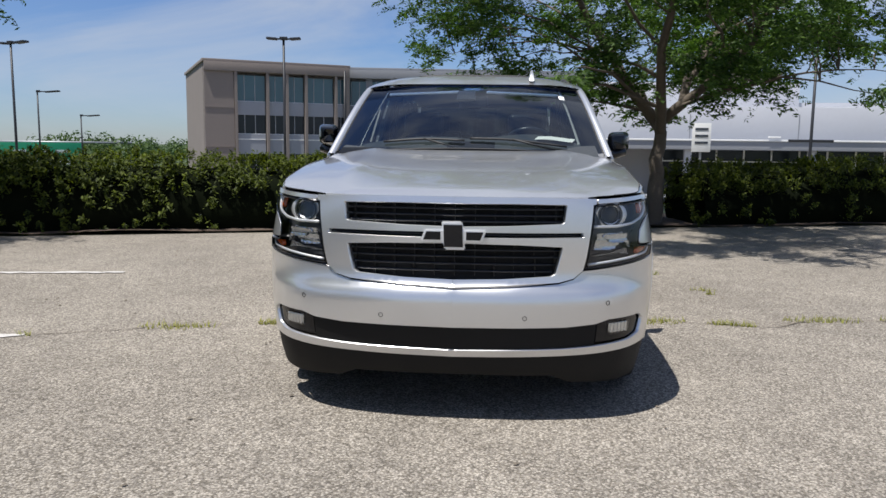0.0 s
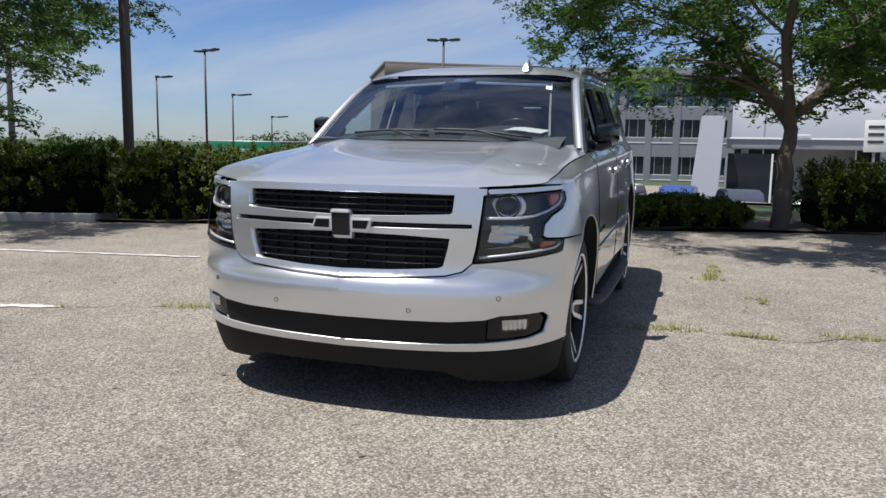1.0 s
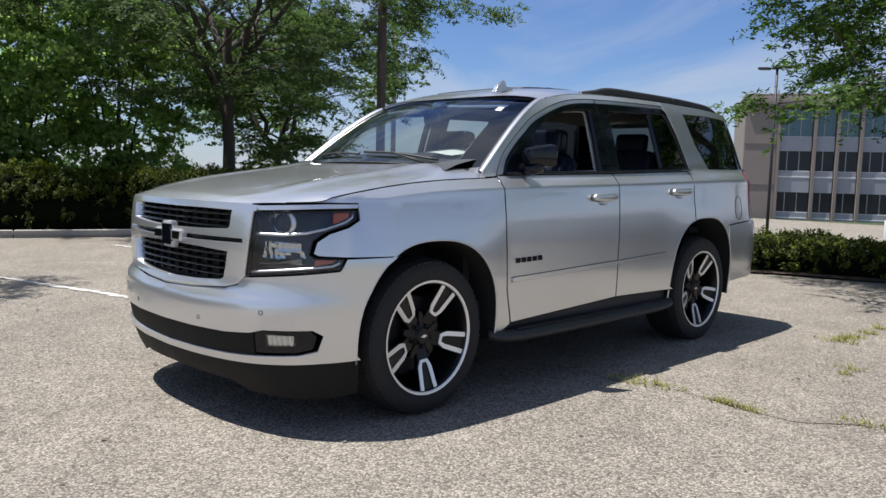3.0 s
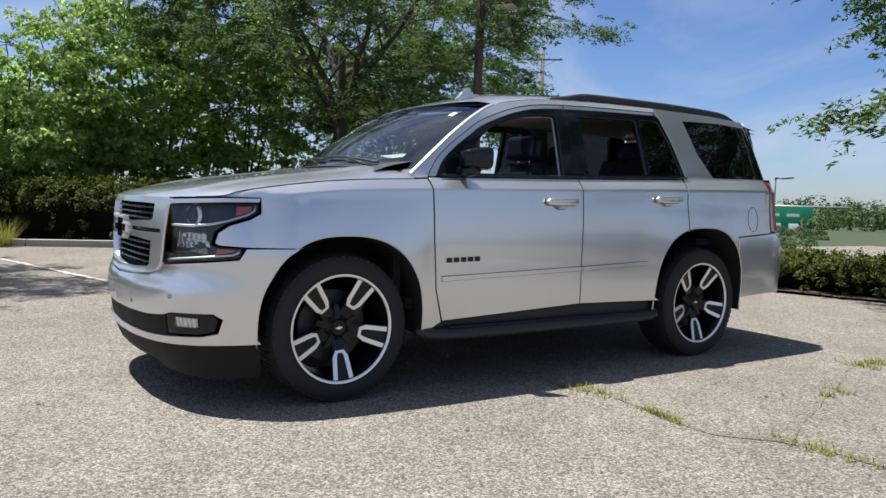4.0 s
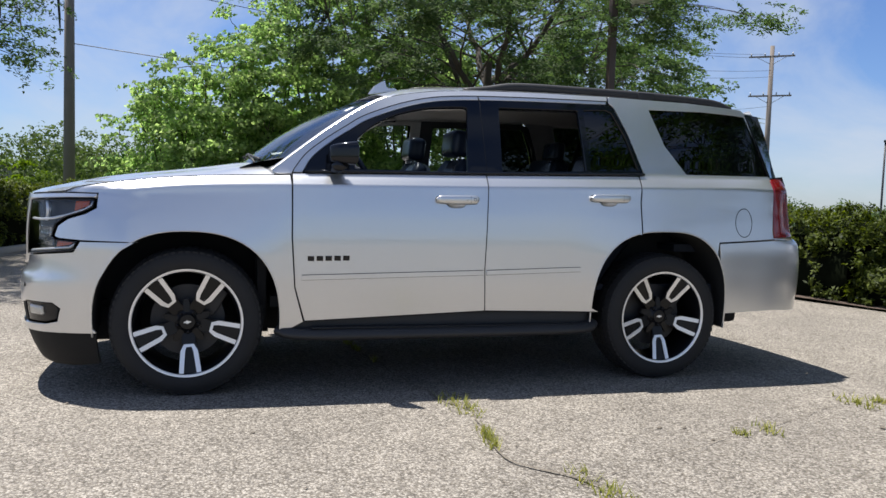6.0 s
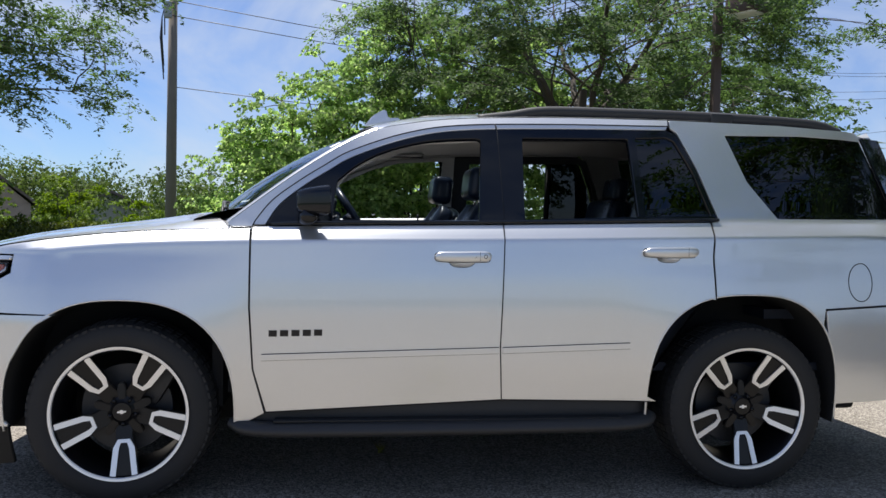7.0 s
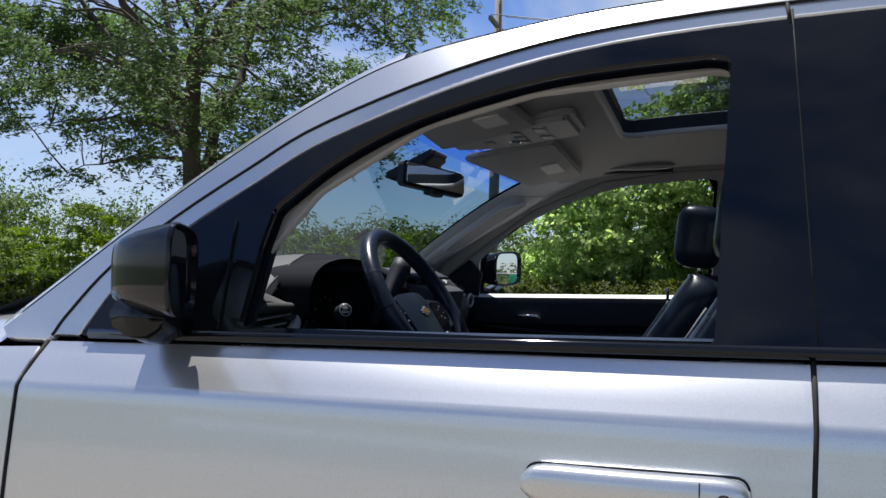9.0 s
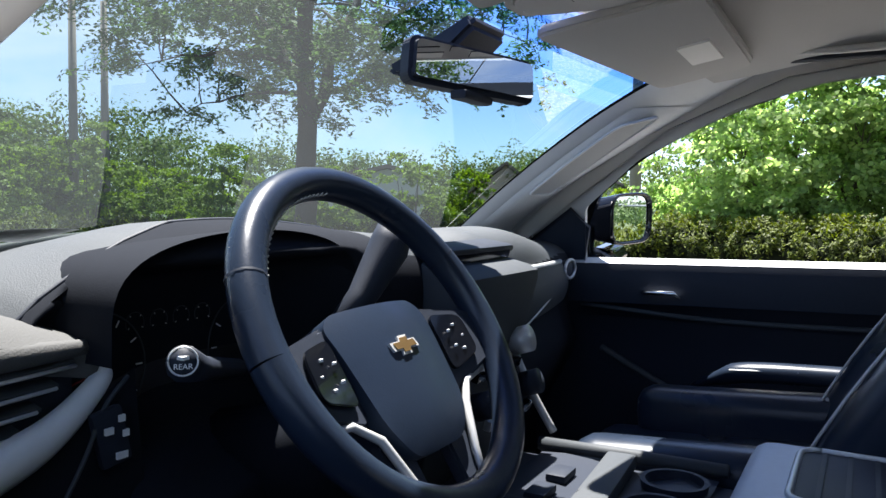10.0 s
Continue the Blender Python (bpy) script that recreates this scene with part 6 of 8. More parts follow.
        cup = [(yc + 0.062 * math.copysign(abs(math.cos(a)) ** 0.7, math.cos(a)), zc + 0.034 * math.sin(a)) for a in [2 * math.pi * k / 28 for k in range(28)]]

        def cup_n(s_, z, zc=zc, s0=sy(yc)):
            return (skin_n(s_, z) + Vector((0, (s0 - s_) * 14, (zc - 0.012 - z) * 24))).normalized()
        panel("handle_cup", S(cup), PAINT, h, sd, off=0.0015, depth=0.003, gap=0, step=0.012, label="recessed handle cup", fnn=cup_n)
        rim = [on(y, z, 0.001) for y, z in cup]
        tube("cup_rim", rim + rim[:1], 0.0011, WELL, h, 5)
        ys, zs = y1 - 0.054, z0 + 0.005
        xs = skin(sy(ys), zs).x
        tube("split_line", [Vector(((xs + 0.0425) * sd, ys, zs + z)) for z in (0.021, 0.0, -0.021)], 0.0009, WELL, h, 4)
        if dr is door_r:
            continue
        yl, xl = y1 - 0.028, skin(sy(y1 - 0.028), zs).x + 0.041
        tube("lock_ring", [Vector((xl * sd, yl + 0.008 * math.cos(a), zs + 0.009 * math.sin(a))) for a in [2 * math.pi * k / 16 for k in range(17)]], 0.0014, WELL, h, 5)
        tube("touch_button", [Vector((xl * sd + 0.002 * sd, yl - 0.050 + 0.006 * math.cos(a), zs - 0.001 + 0.006 * math.sin(a))) for a in [math.pi * (0.9 + 1.2 * k / 12) for k in range(13)]], 0.0012, WELL, h, 5)
    if sd == 1:
        ring = [skin(sy(3.527 + 0.070 * math.cos(a)), 1.046 + 0.094 * math.sin(a)) + Vector((0.0005, 0, 0)) for a in [2 * math.pi * k / 40 for k in range(41)]]
        tube("fuel_flap_seam", ring, 0.0024, WELL, qp, 4)
    # roof rail
    rl = [Vector(((half_width(y, z - 0.06) - 0.055) * sd, y, z)) for y, z in ((1.62, 1.838), (1.78, 1.862), (1.98, 1.896), (2.4, 1.902), (2.9, 1.902), (3.3, 1.892), (3.46, 1.878), (3.56, 1.842))]
    tube("roof_rail", [q - Vector((0, 0, 0.026)) for q in spline(rl, 5)], 0.018, TRIM_BLACK, suv, 8, "black roof rail", flat=1.5)
    box("rail_foot", (rl[4].x, 2.9, 1.87), (0.05, 0.12, 0.05), TRIM_BLACK, suv, 0.01)
    # door mirror
    mir = thing("door_mirror", "", "")
    mir.parent = suv
    tagged(mir, "gloss black door mirror with chrome edge")
    def shell(a, t):
        """Shell of the mirror: a round the section, t from its nose (0) to the glass rim (1)."""
        k = t ** 0.55
        x0, x1 = 0.940 - 0.018 * k, 1.005 + 0.070 * k
        z0, z1 = 1.335 - 0.022 * k, 1.415 + 0.034 * k
        c, s_ = math.cos(a), math.sin(a)
        n_ = (abs(c) ** 4.5 + abs(s_) ** 4.5) ** (-1 / 4.5)
        u, w_ = n_ * c * (x1 - x0) / 2, n_ * s_ * (z1 - z0) / 2
        return Vector(((x0 + x1) / 2 + u, 0.755 + 0.118 * t + 0.43 * u * t, (z0 + z1) / 2 + w_ + 0.06 * u + (0.0 if sd > 0 else 0.03)))
    rings = [0.0, 0.015, 0.06, 0.14, 0.26, 0.42, 0.6, 0.8, 0.96, 1.0]
    mv, mf = [], []
    for t in rings:
        for k in range(40):
            mv.append(shell(2 * math.pi * k / 40, t))
    c0 = sum((p for p in mv[-40:]), Vector()) / 40
    for kk, dy in ((0.955, 0.004), (0.90, 0.002), (0.87, -0.012)):
        mv += [c0 + (p - c0) * kk + Vector((0, dy, 0)) for p in mv[40 * (len(rings) - 1):40 * len(rings)]]
    nr = len(rings) + 3
    for j in range(nr - 1):
        for k in range(40):
            q = (j * 40 + k, j * 40 + (k + 1) % 40, (j + 1) * 40 + (k + 1) % 40, (j + 1) * 40 + k)
            mf.append(q[::-1] if sd > 0 else q)
    mf += [tuple(range(40)), tuple(range(40 * (nr - 1), 40 * nr))[::-1]]
    mesh_ob("mirror_shell", [Vector((p.x * sd, p.y, p.z)) for p in mv], mf, GLOSS_BLACK, mir)
    gv_ = [c0 + (p - c0) * 0.86 + Vector((0, -0.006, 0)) for p in mv[40 * (len(rings) - 1):40 * len(rings)]]
    mesh_ob("mirror_glass", [Vector((p.x * sd, p.y, p.z)) for p in gv_], [tuple(range(40))], MIRROR, mir, "mirror glass")
    tube("mirror_arm", [(0.905 * sd, 0.79, 1.305), (0.96 * sd, 0.80, 1.30), (1.03 * sd, 0.82, 1.318)], [0.042, 0.042, 0.04], GLOSS_BLACK, mir, 10, flat=0.8)
    panel("mirror_base", S([(0.625, 1.272), (0.66, 1.335), (0.78, 1.430), (0.812, 1.39), (0.795, 1.282)] if sd < 0 else [(0.625, 1.272), (0.66, 1.335), (0.80, 1.447), (0.872, 1.462), (0.880, 1.288)]), GLOSS_BLACK, mir, sd, off=0.008, depth=0.008, gap=0)


# hood: one crowned sheet between the shut lines
HCZ = Curve([(-0.92, 1.106), (-0.88, 1.122), (-0.8, 1.142), (-0.6, 1.180), (-0.4, 1.214), (0.0, 1.272), (0.25, 1.312), (0.34, 1.318)])
HS = [Vector((*skin(sx(0.66), 1.106)[:2], 1.106))] + [skin(sy(y), z) for y, z in hood_side]
HSP = spline([tuple(p) for p in HS], 8)


def hood_pt(u, v, dz=0.0):
    """u across (-1..1), v from nose (0) to cowl (1)."""
    a = abs(u)
    i = v * (len(HSP) - 1)
    j = min(int(i), len(HSP) - 2)
    e = HSP[j].lerp(HSP[j + 1], i - j)
    yc = -0.908 + v * (0.27 + 0.908)
    zc = HCZ(yc)
    y = yc + (e.y - yc) * a ** 2.6
    crease = 0.010 * math.exp(-((a - 0.62) / 0.06) ** 2) * min(1, v * 3)
    z = zc + (e.z - zc) * (a ** (3.2 + 5 * v * v)) + crease
    if v < 0.06:
        z = min(z, 1.104 + (v / 0.06) * 0.03)
    return Vector((u * e.x, y, z + dz))


hv, hf = grid_data(lambda a, b: hood_pt(a * 2 - 1, b), 49, 40)
hoodo = mesh_ob("hood", hv, hf, PAINT, suv, "silver crowned hood")
hv2 = [hood_pt(k / 24 - 1, 0) for k in range(49)]
mesh_ob("hood_edge", [p for q in hv2 for p in (q, q + Vector((0, 0.015, -0.035)))], [(2 * k, 2 * k + 1, 2 * k + 3, 2 * k + 2) for k in range(48)], PAINT, hoodo)
for sd in (1, -1):
    tube("shut_line", [Vector((p.x * sd, p.y, p.z + 0.0005)) for p in HSP[4:]], 0.0022, WELL, hoodo, 4)

# windscreen, roof
EP = [skin(sy(y), z) for y, z in EDGE_SIDE]
EPS = spline([tuple(p) for p in EP], 8)
i_top = min(range(len(EPS)), key=lambda i: abs(EPS[i].y - 1.12))
WS, RF = EPS[: i_top + 1], EPS[i_top:]


# middle line of the glass, from cowl to roof, in (y, z)
GLASS_MID = spline([(0.275, 1.316), (0.395, 1.420), (0.540, 1.530), (0.690, 1.622), (0.850, 1.702), (1.040, 1.772)], 6)


def ws_pt(u, v, inset=0.045, dn=0.0):
    """A point of the windscreen: u across, v up; it bows forward from its side edges."""
    i = v * (len(WS) - 1)
    j = min(int(i), len(WS) - 2)
    e = WS[j].lerp(WS[j + 1], i - j)
    i = v * (len(GLASS_MID) - 1)
    j = min(int(i), len(GLASS_MID) - 2)
    c = GLASS_MID[j].lerp(GLASS_MID[j + 1], i - j)
    k = 1 - abs(u) ** 2.2
    return Vector((u * (e.x - inset), e.y + 0.012 + (c.x - e.y - 0.012) * k, e.z + (c.y - e.z) * k - dn))


V_TINT = 0.76
wv, wf_ = grid_data(lambda a, b: ws_pt(a * 2 - 1, 0.015 + (V_TINT - 0.015) * b), 25, 15)
ws = mesh_ob("windscreen", wv, wf_, CLEAR_GLASS, suv, "clear raked windscreen with blue shade band")
ws.visible_shadow = False
for k in range(5):
    wv, wf_ = grid_data(lambda a, b: ws_pt(a * 2 - 1, V_TINT + (0.998 - V_TINT) * (k + b) / 5), 25, 3)
    mesh_ob("shade_band", wv, wf_, SHADE_GLASS[k], ws, "blue tinted shade band").visible_shadow = False
for sd in (1, -1):
    fv, ff = grid_data(lambda a, b: ws_pt(sd * (0.83 + 0.165 * a), 0.02 + 0.97 * b, 0.045, 0.005), 6, 15)
    mesh_ob("frit_band", fv, ff, FRIT, ws, "black printed edge of the glass")
    v, f = [], []
    for k in range(len(WS)):
        t = k / (len(WS) - 1)
        e = WS[k]
        w_ = ws_pt(sd, max(t, 0.02), 0.06)
        v += [Vector((e.x * sd, e.y, e.z)), Vector(((e.x - 0.012) * sd, e.y + 0.0, e.z + 0.012)), ws_pt(sd, t, 0.042) + Vector((0, 0, 0.012)), ws_pt(sd, t, 0.050) - Vector((0, 0, 0.006)), ws_pt(sd, t, 0.052) - Vector((0, 0, 0.03))]
    for k in range(len(WS) - 1):
        for j in range(4):
            q = (k * 5 + j, k * 5 + j + 1, (k + 1) * 5 + j + 1, (k + 1) * 5 + j)
            f.append(q[::-1] if sd > 0 else q)
    mesh_ob("a_pillar", v, f, PAINT, suv, "silver windscreen pillar")
    # the pillar's outer face between door frame and screen, and the roof side rail
    panel("side_rail", S([(p[0], p[1]) for p in spline(EDGE_SIDE[:10], 5)][:-1] + [(2.592, 1.846)] + fr_out[::-1] + [(0.553, 1.258), (0.46, 1.255)]), PAINT, suv, sd, step=0.05, label="silver roof side rail", fnn=rail_n)
    tube("screen_seal", [ws_pt(sd, 0.05 + 0.94 * k / 12, 0.05) for k in range(13)], 0.007, TRIM_BLACK, suv, 5)
tube("screen_seal", [ws_pt(-1 + k / 8, 0.015, 0.05) for k in range(17)], 0.005, TRIM_BLACK, suv, 5)
tube("screen_seal", [ws_pt(-1 + k / 8, 0.985, 0.05) for k in range(17)], 0.005, TRIM_BLACK, suv, 5)
# cowl between hood and glass


def cowl_pt(u, b, dz=0.0):
    return hood_pt(u, 1.0, -0.006).lerp(ws_pt(u, 0.02, 0.04) - Vector((0, 0, 0.006)), b) - Vector((0, 0, 0.02 * math.sin(math.pi * b) * (1 - abs(u) ** 6) - dz))


cv, cf = grid_data(lambda a, b: cowl_pt((a * 2 - 1) * 0.84, b), 25, 5)
mesh_ob("cowl", cv, cf, TRIM_BLACK, suv, "black cowl panel below the windscreen")
for sd in (1, -1):
    cv, cf = grid_data(lambda a, b: cowl_pt(sd * (0.84 + 0.16 * a), b, 0.006) + (ws_pt(sd * (0.84 + 0.16 * a), 0.02 + 0.11 * a ** 1.5, 0.04) - ws_pt(sd * (0.84 + 0.16 * a), 0.02, 0.04)) * b, 8, 5)
    mesh_ob("cowl_side", cv, cf, PAINT, suv, "silver cowl corner", True, [Vector((0.25 * sd, -0.25, 1)).normalized() for _ in cv])
for x0, x1 in ((0.62, 0.02), (-0.02, -0.62)):
    wb = [ws_pt(x0 * 1.15, 0.09) + Vector((0, -0.012, 0.012)), ws_pt((x0 + x1) / 2, 0.11) + Vector((0, -0.012, 0.014)), ws_pt(x1, 0.115) + Vector((0, -0.012, 0.012))]
    wp_ = tube("wiper", spline([tuple(p) for p in wb], 5), 0.008, TRIM_BLACK, suv, 6, "black windscreen wiper")
    tube("wiper_arm", [hood_pt(x0 * 0.95, 1.0) + Vector((0, 0.05, 0.0)), ws_pt((x0 + x1) / 2, 0.105) + Vector((0, -0.016, 0.02))], 0.007, TRIM_BLACK, wp_, 6)

ROOF_C = Curve([(0.98, 1.79), (1.12, 1.806), (1.3, 1.852), (1.6, 1.878), (2.0, 1.893), (2.6, 1.899), (3.2, 1.886), (3.72, 1.845)])


def roof_pt(u, v):
    i = v * (len(RF) - 1)
    j = min(int(i), len(RF) - 2)
    e = RF[j].lerp(RF[j + 1], i - j)
    a = abs(u)
    y = e.y - 0.10 * (1 - v) ** 4 * (1 - a ** 2.2) + 0.05 * v ** 6 * (1 - a ** 2)
    zc = ROOF_C(y)
    if v == 0:
        zc = e.z + 0.032
    rib = 0.004 * (math.cos(u * 22) if a < 0.75 else 0) * min(1, v * 8) * min(1, (1 - v) * 8)
    z = zc + (e.z - zc) * a ** 3.6 + rib
    return Vector((u * e.x, y, z))


sr_o = rounded([(-0.42, 1.36), (0.42, 1.36), (0.42, 1.92), (-0.42, 1.92)], 0.05)


def roof_at(x, y):
    """Roof skin height over a plan point."""
    e = min(RF, key=lambda p: abs(p.y - y))
    a = min(abs(x) / e.x, 1)
    zc = ROOF_C(y)
    return Vector((x, y, zc + (e.z - zc) * a ** 3.6))


fr_edge = [roof_pt(-1 + k / 12, 0.0) for k in range(25)]
re_edge = [roof_pt(1 - k / 12, 1.0) for k in range(25)]
le = [Vector((-p.x, p.y, p.z)) for p in RF[::-1]]
outl = [(p.x, p.y) for p in fr_edge] + [(p.x, p.y) for p in RF[1:-1]] + [(p.x, p.y) for p in re_edge] + [(p.x, p.y) for p in le[1:-1]]
p2, tri = fill2d(resample(outl, 0.05), [resample(sr_o, 0.04)], 0.075)


def roof_z(x, y):
    y0 = RF[0].y
    if y < y0 + 0.02:
        e = RF[0]
        a = min(abs(x) / e.x, 1)
        zf, k = e.z + 0.032 * (1 - a ** 2.2), min(max((y0 - y) / 0.10, 0), 1)
        return roof_at(x, max(y, y0)).z * (1 - k) + zf * k if a < 0.995 else e.z
    return roof_at(x, y).z


RVv = [Vector((x, y, roof_z(x, y))) for x, y in p2]
roof = mesh_ob("roof", RVv, [f if (RVv[f[1]] - RVv[f[0]]).cross(RVv[f[2]] - RVv[f[0]]).z > 0 else f[::-1] for f in tri], PAINT, suv, "silver roof with a glass sunroof")
p3, tri3 = fill2d(resample(offset_poly(sr_o, 0.006), 0.05), [], 0.15)
mesh_ob("sunroof_glass", [roof_at(x, y) + Vector((0, 0, 0.002)) for x, y in p3], tri3, glass("sunroof_tint", (0.42, 0.46, 0.48)), roof, "tinted sunroof glass")
tube("sunroof_seal", [roof_at(*p) for p in resample(sr_o, 0.06)] + [roof_at(*sr_o[0])], 0.008, TRIM_BLACK, roof, 5)
# antenna fin
fin_o = [(1.065, -0.012), (1.255, -0.012), (1.25, 0.006), (1.190, 0.020), (1.178, 0.070), (1.150, 0.068), (1.105, 0.042)]
extrude_poly("antenna_fin", fin_o, lambda u, v, w: (0.41 + w - 0.02 + (0.012 if v > 0.03 else 0) * (1 if w < 0.02 else -1), u, roof_at(0.41, max(u, 1.13)).z + 0.006 + v), 0.04, PAINT, suv, "silver shark-fin antenna", bevel=0.006)
# tailgate
def gate(z0, z1):
    """A band of the tailgate between two heights."""
    return grid_data(lambda a, b: Vector(((a * 2 - 1) * (0.84 - 0.16 * max(0, (z0 + (z1 - z0) * b - 1.308)) / 0.522), TAIL(z0 + (z1 - z0) * b) - 0.02 - 0.08 * abs(a * 2 - 1) ** 3, z0 + (z1 - z0) * b)), 17, 9)


tv, tf = gate(0.93, 1.37)
tv2, tf2 = gate(1.75, 1.83)
tailg = mesh_ob("tailgate", tv + tv2, tf + [tuple(q + len(tv) for q in f) for f in tf2], PAINT, suv, "silver tailgate")
tv, tf = grid_data(lambda a, b: Vector(((a * 2 - 1) * (0.74 - 0.08 * b), TAIL(1.36 + 0.40 * b) - 0.008 - 0.08 * abs(a * 2 - 1) ** 3, 1.36 + 0.40 * b)), 15, 10)
mesh_ob("rear_window", tv, tf, REAR_GLASS, tailg, "dark tinted rear window")
for sd in (1, -1):
    dv, df = grid_data(lambda a, b: (skin(sy(3.74 + 0.13 * (1 - b) ** 1.0), 1.36 + 0.43 * b).lerp(Vector((0.70, TAIL(1.36 + 0.43 * b) - 0.07, 1.36 + 0.43 * b)), a)), 6, 8)
    mesh_ob("d_pillar", [Vector((p.x * sd, p.y, p.z)) for p in dv], df if sd > 0 else [f[::-1] for f in df], GLOSS_BLACK, suv, "gloss black rear pillar")
spo, spf = grid_data(lambda a, b: Vector(((a * 2 - 1) * 0.70, 3.70 + 0.24 * b - 0.05 * abs(a * 2 - 1) ** 3, 1.845 - 0.035 * b - 0.035 * abs(a * 2 - 1) ** 4)), 17, 5)
mesh_ob("roof_spoiler", spo + [p - Vector((0, 0, 0.03)) for p in spo], spf + [tuple(i + len(spo) for i in f[::-1]) for f in spf], PAINT, suv, "silver roof spoiler")

# underbody
box("underbody", (0, 1.55, 0.40), (1.06, 4.6, 0.20), WELL, suv, 0.04, label="black underbody")
box("underbody_front", (0, -0.58, 0.36), (1.15, 0.36, 0.20), WELL, suv, 0.03)
box("radiator_wall", (0, -0.80, 0.72), (1.15, 0.03, 0.62), WELL, suv)
box("firewall", (0, 0.40, 0.82), (1.70, 0.05, 0.80), WELL, suv)
box("engine_bay", (0, -0.15, 0.80), (0.98, 1.1, 0.62), WELL, suv, 0.02)
box("rear_floor", (0, 3.1, 0.56), (1.06, 1.7, 0.30), WELL, suv, 0.02)
box("front_floor", (0, 1.45, 0.52), (1.74, 2.0, 0.06), WELL, suv)
for y in (0.0, 2.946):
    tube("axle", [(-0.75, y, 0.40), (0.75, y, 0.40)], 0.06, WELL, suv, 8)


def wheel(side, y, turn):
    """Wheel: tyre with tread blocks, black rim, ring, five pairs of machined spoke faces, brake disc."""
    th = thing("wheel", "", "")
    tagged(th, "black alloy wheel with five machined split spokes and low tyre")
    R, W = 0.405, 0.275
    lathe("tyre", [(0.292, -0.135), (0.30, -0.142), (0.335, -0.148), (0.372, -0.143), (0.394, -0.128), (0.404, -0.10), (0.407, -0.03), (0.407, 0.03), (0.404, 0.10), (0.394, 0.128), (0.372, 0.143), (0.335, 0.148), (0.30, 0.142), (0.292, 0.135), (0.285, 0.10), (0.285, -0.10), (0.292, -0.135)], (0, 0, 0), RUBBER, th, 72, "black low-profile tyre")
    tv, tf = [], []
    for k in range(64):
        a0, a1 = 2 * math.pi * k / 64, 2 * math.pi * (k + 0.62) / 64
        for (o0, o1, r0, r1) in ((0.088, 0.134, 0.4085, 0.3945), (-0.134, -0.088, 0.3945, 0.4085), (-0.03, 0.03, 0.4115, 0.4115), (0.04, 0.082, 0.411, 0.4095), (-0.082, -0.04, 0.4095, 0.411)):
            i = len(tv)
            for a in (a0, a1):
                for o, r in ((o0, r0), (o1, r1)):
                    tv.append((o, math.cos(a) * r, math.sin(a) * r))
                    tv.append((o, math.cos(a) * (r - 0.012), math.sin(a) * (r - 0.012)))
            tf += [(i, i + 2, i + 6, i + 4), (i, i + 4, i + 5, i + 1), (i + 2, i + 3, i + 7, i + 6), (i, i + 1, i + 3, i + 2), (i + 4, i + 6, i + 7, i + 5)]
    mesh_ob("tread", tv, tf, RUBBER, th, smooth=False)
    lathe("rim", [(0.294, 0.137), (0.300, 0.142), (0.291, 0.146), (0.284, 0.140), (0.272, 0.085), (0.262, 0.0), (0.262, -0.12), (0.29, -0.13)], (0, 0, 0), RIM_BLACK, th, 64, "gloss black rim barrel")
    lathe("rim_ring", [(0.2855, 0.1405), (0.2985, 0.1445), (0.2985, 0.1475), (0.287, 0.1455), (0.2835, 0.1405)], (0, 0, 0), SATIN_METAL, th, 64, "machined bright rim edge")
    lathe("brake_disc", [(0.06, -0.02), (0.20, -0.02), (0.20, 0.0), (0.06, 0.0)], (0, 0, 0), BRAKE, th, 40)
    box("brake_caliper", (-0.01, 0.14, 0.10), (0.09, 0.10, 0.17), BRAKE, th, 0.02, rot=(-35, 0, 0))
    lathe("hub", [(0.0, 0.100), (0.040, 0.098), (0.044, 0.090), (0.062, 0.080), (0.078, 0.066), (0.088, 0.04), (0.09, -0.04)], (0, 0, 0), RIM_BLACK, th, 40, "black hub and cap")
    cap = [(u * 0.13, v * 0.13) for u, v in bow]
    extrude_poly("cap_emblem", cap, lambda u, v, w: (0.1005 + w, u, v), 0.0015, SATIN_METAL, th)
    for k in range(5):
        a = radians(-90 + 72 * k)

        def rot(r, t, o, a=a):
            return Vector((o, math.cos(a) * r - math.sin(a) * t, math.sin(a) * r + math.cos(a) * t))
        body = [(0.05, -0.040), (0.115, -0.036), (0.20, -0.052), (0.284, -0.064), (0.284, 0.064), (0.20, 0.052), (0.115, 0.036), (0.05, 0.040)]
        extrude_poly("spoke", body, lambda r, t, w: rot(r, t, 0.075 + 0.055 * min(1, r / 0.27) ** 1.5 + w - 0.035), 0.028, RIM_BLACK, th, bevel=0.003)
        face = [(0.125, -0.026), (0.160, -0.046), (0.2845, -0.060), (0.2845, -0.035), (0.165, -0.022), (0.140, -0.014), (0.140, 0.014), (0.165, 0.022), (0.2845, 0.035), (0.2845, 0.060), (0.160, 0.046), (0.125, 0.026)]
        extrude_poly("spoke_face", face, lambda r, t, w: rot(r, t, 0.069 + 0.057 * min(1, r / 0.27) ** 1.5 + w), 0.006, SATIN_METAL, th, "machined bright spoke face")
        b = a + radians(36)
        extrude_poly("hub_arm", [(0.04, -0.016), (0.10, -0.020), (0.128, -0.012), (0.128, 0.012), (0.10, 0.020), (0.04, 0.016)], lambda r, t, w, b=b: Vector((0.055 + w - 0.10 * max(0, r - 0.06), math.cos(b) * r - math.sin(b) * t, math.sin(b) * r + math.cos(b) * t)), 0.03, RIM_BLACK, th, bevel=0.004)
        tube("wheel_nut", [rot(0.058, 0, 0.075), rot(0.058, 0, 0.092)], 0.010, RIM_BLACK, th, 6)
    th.parent = suv
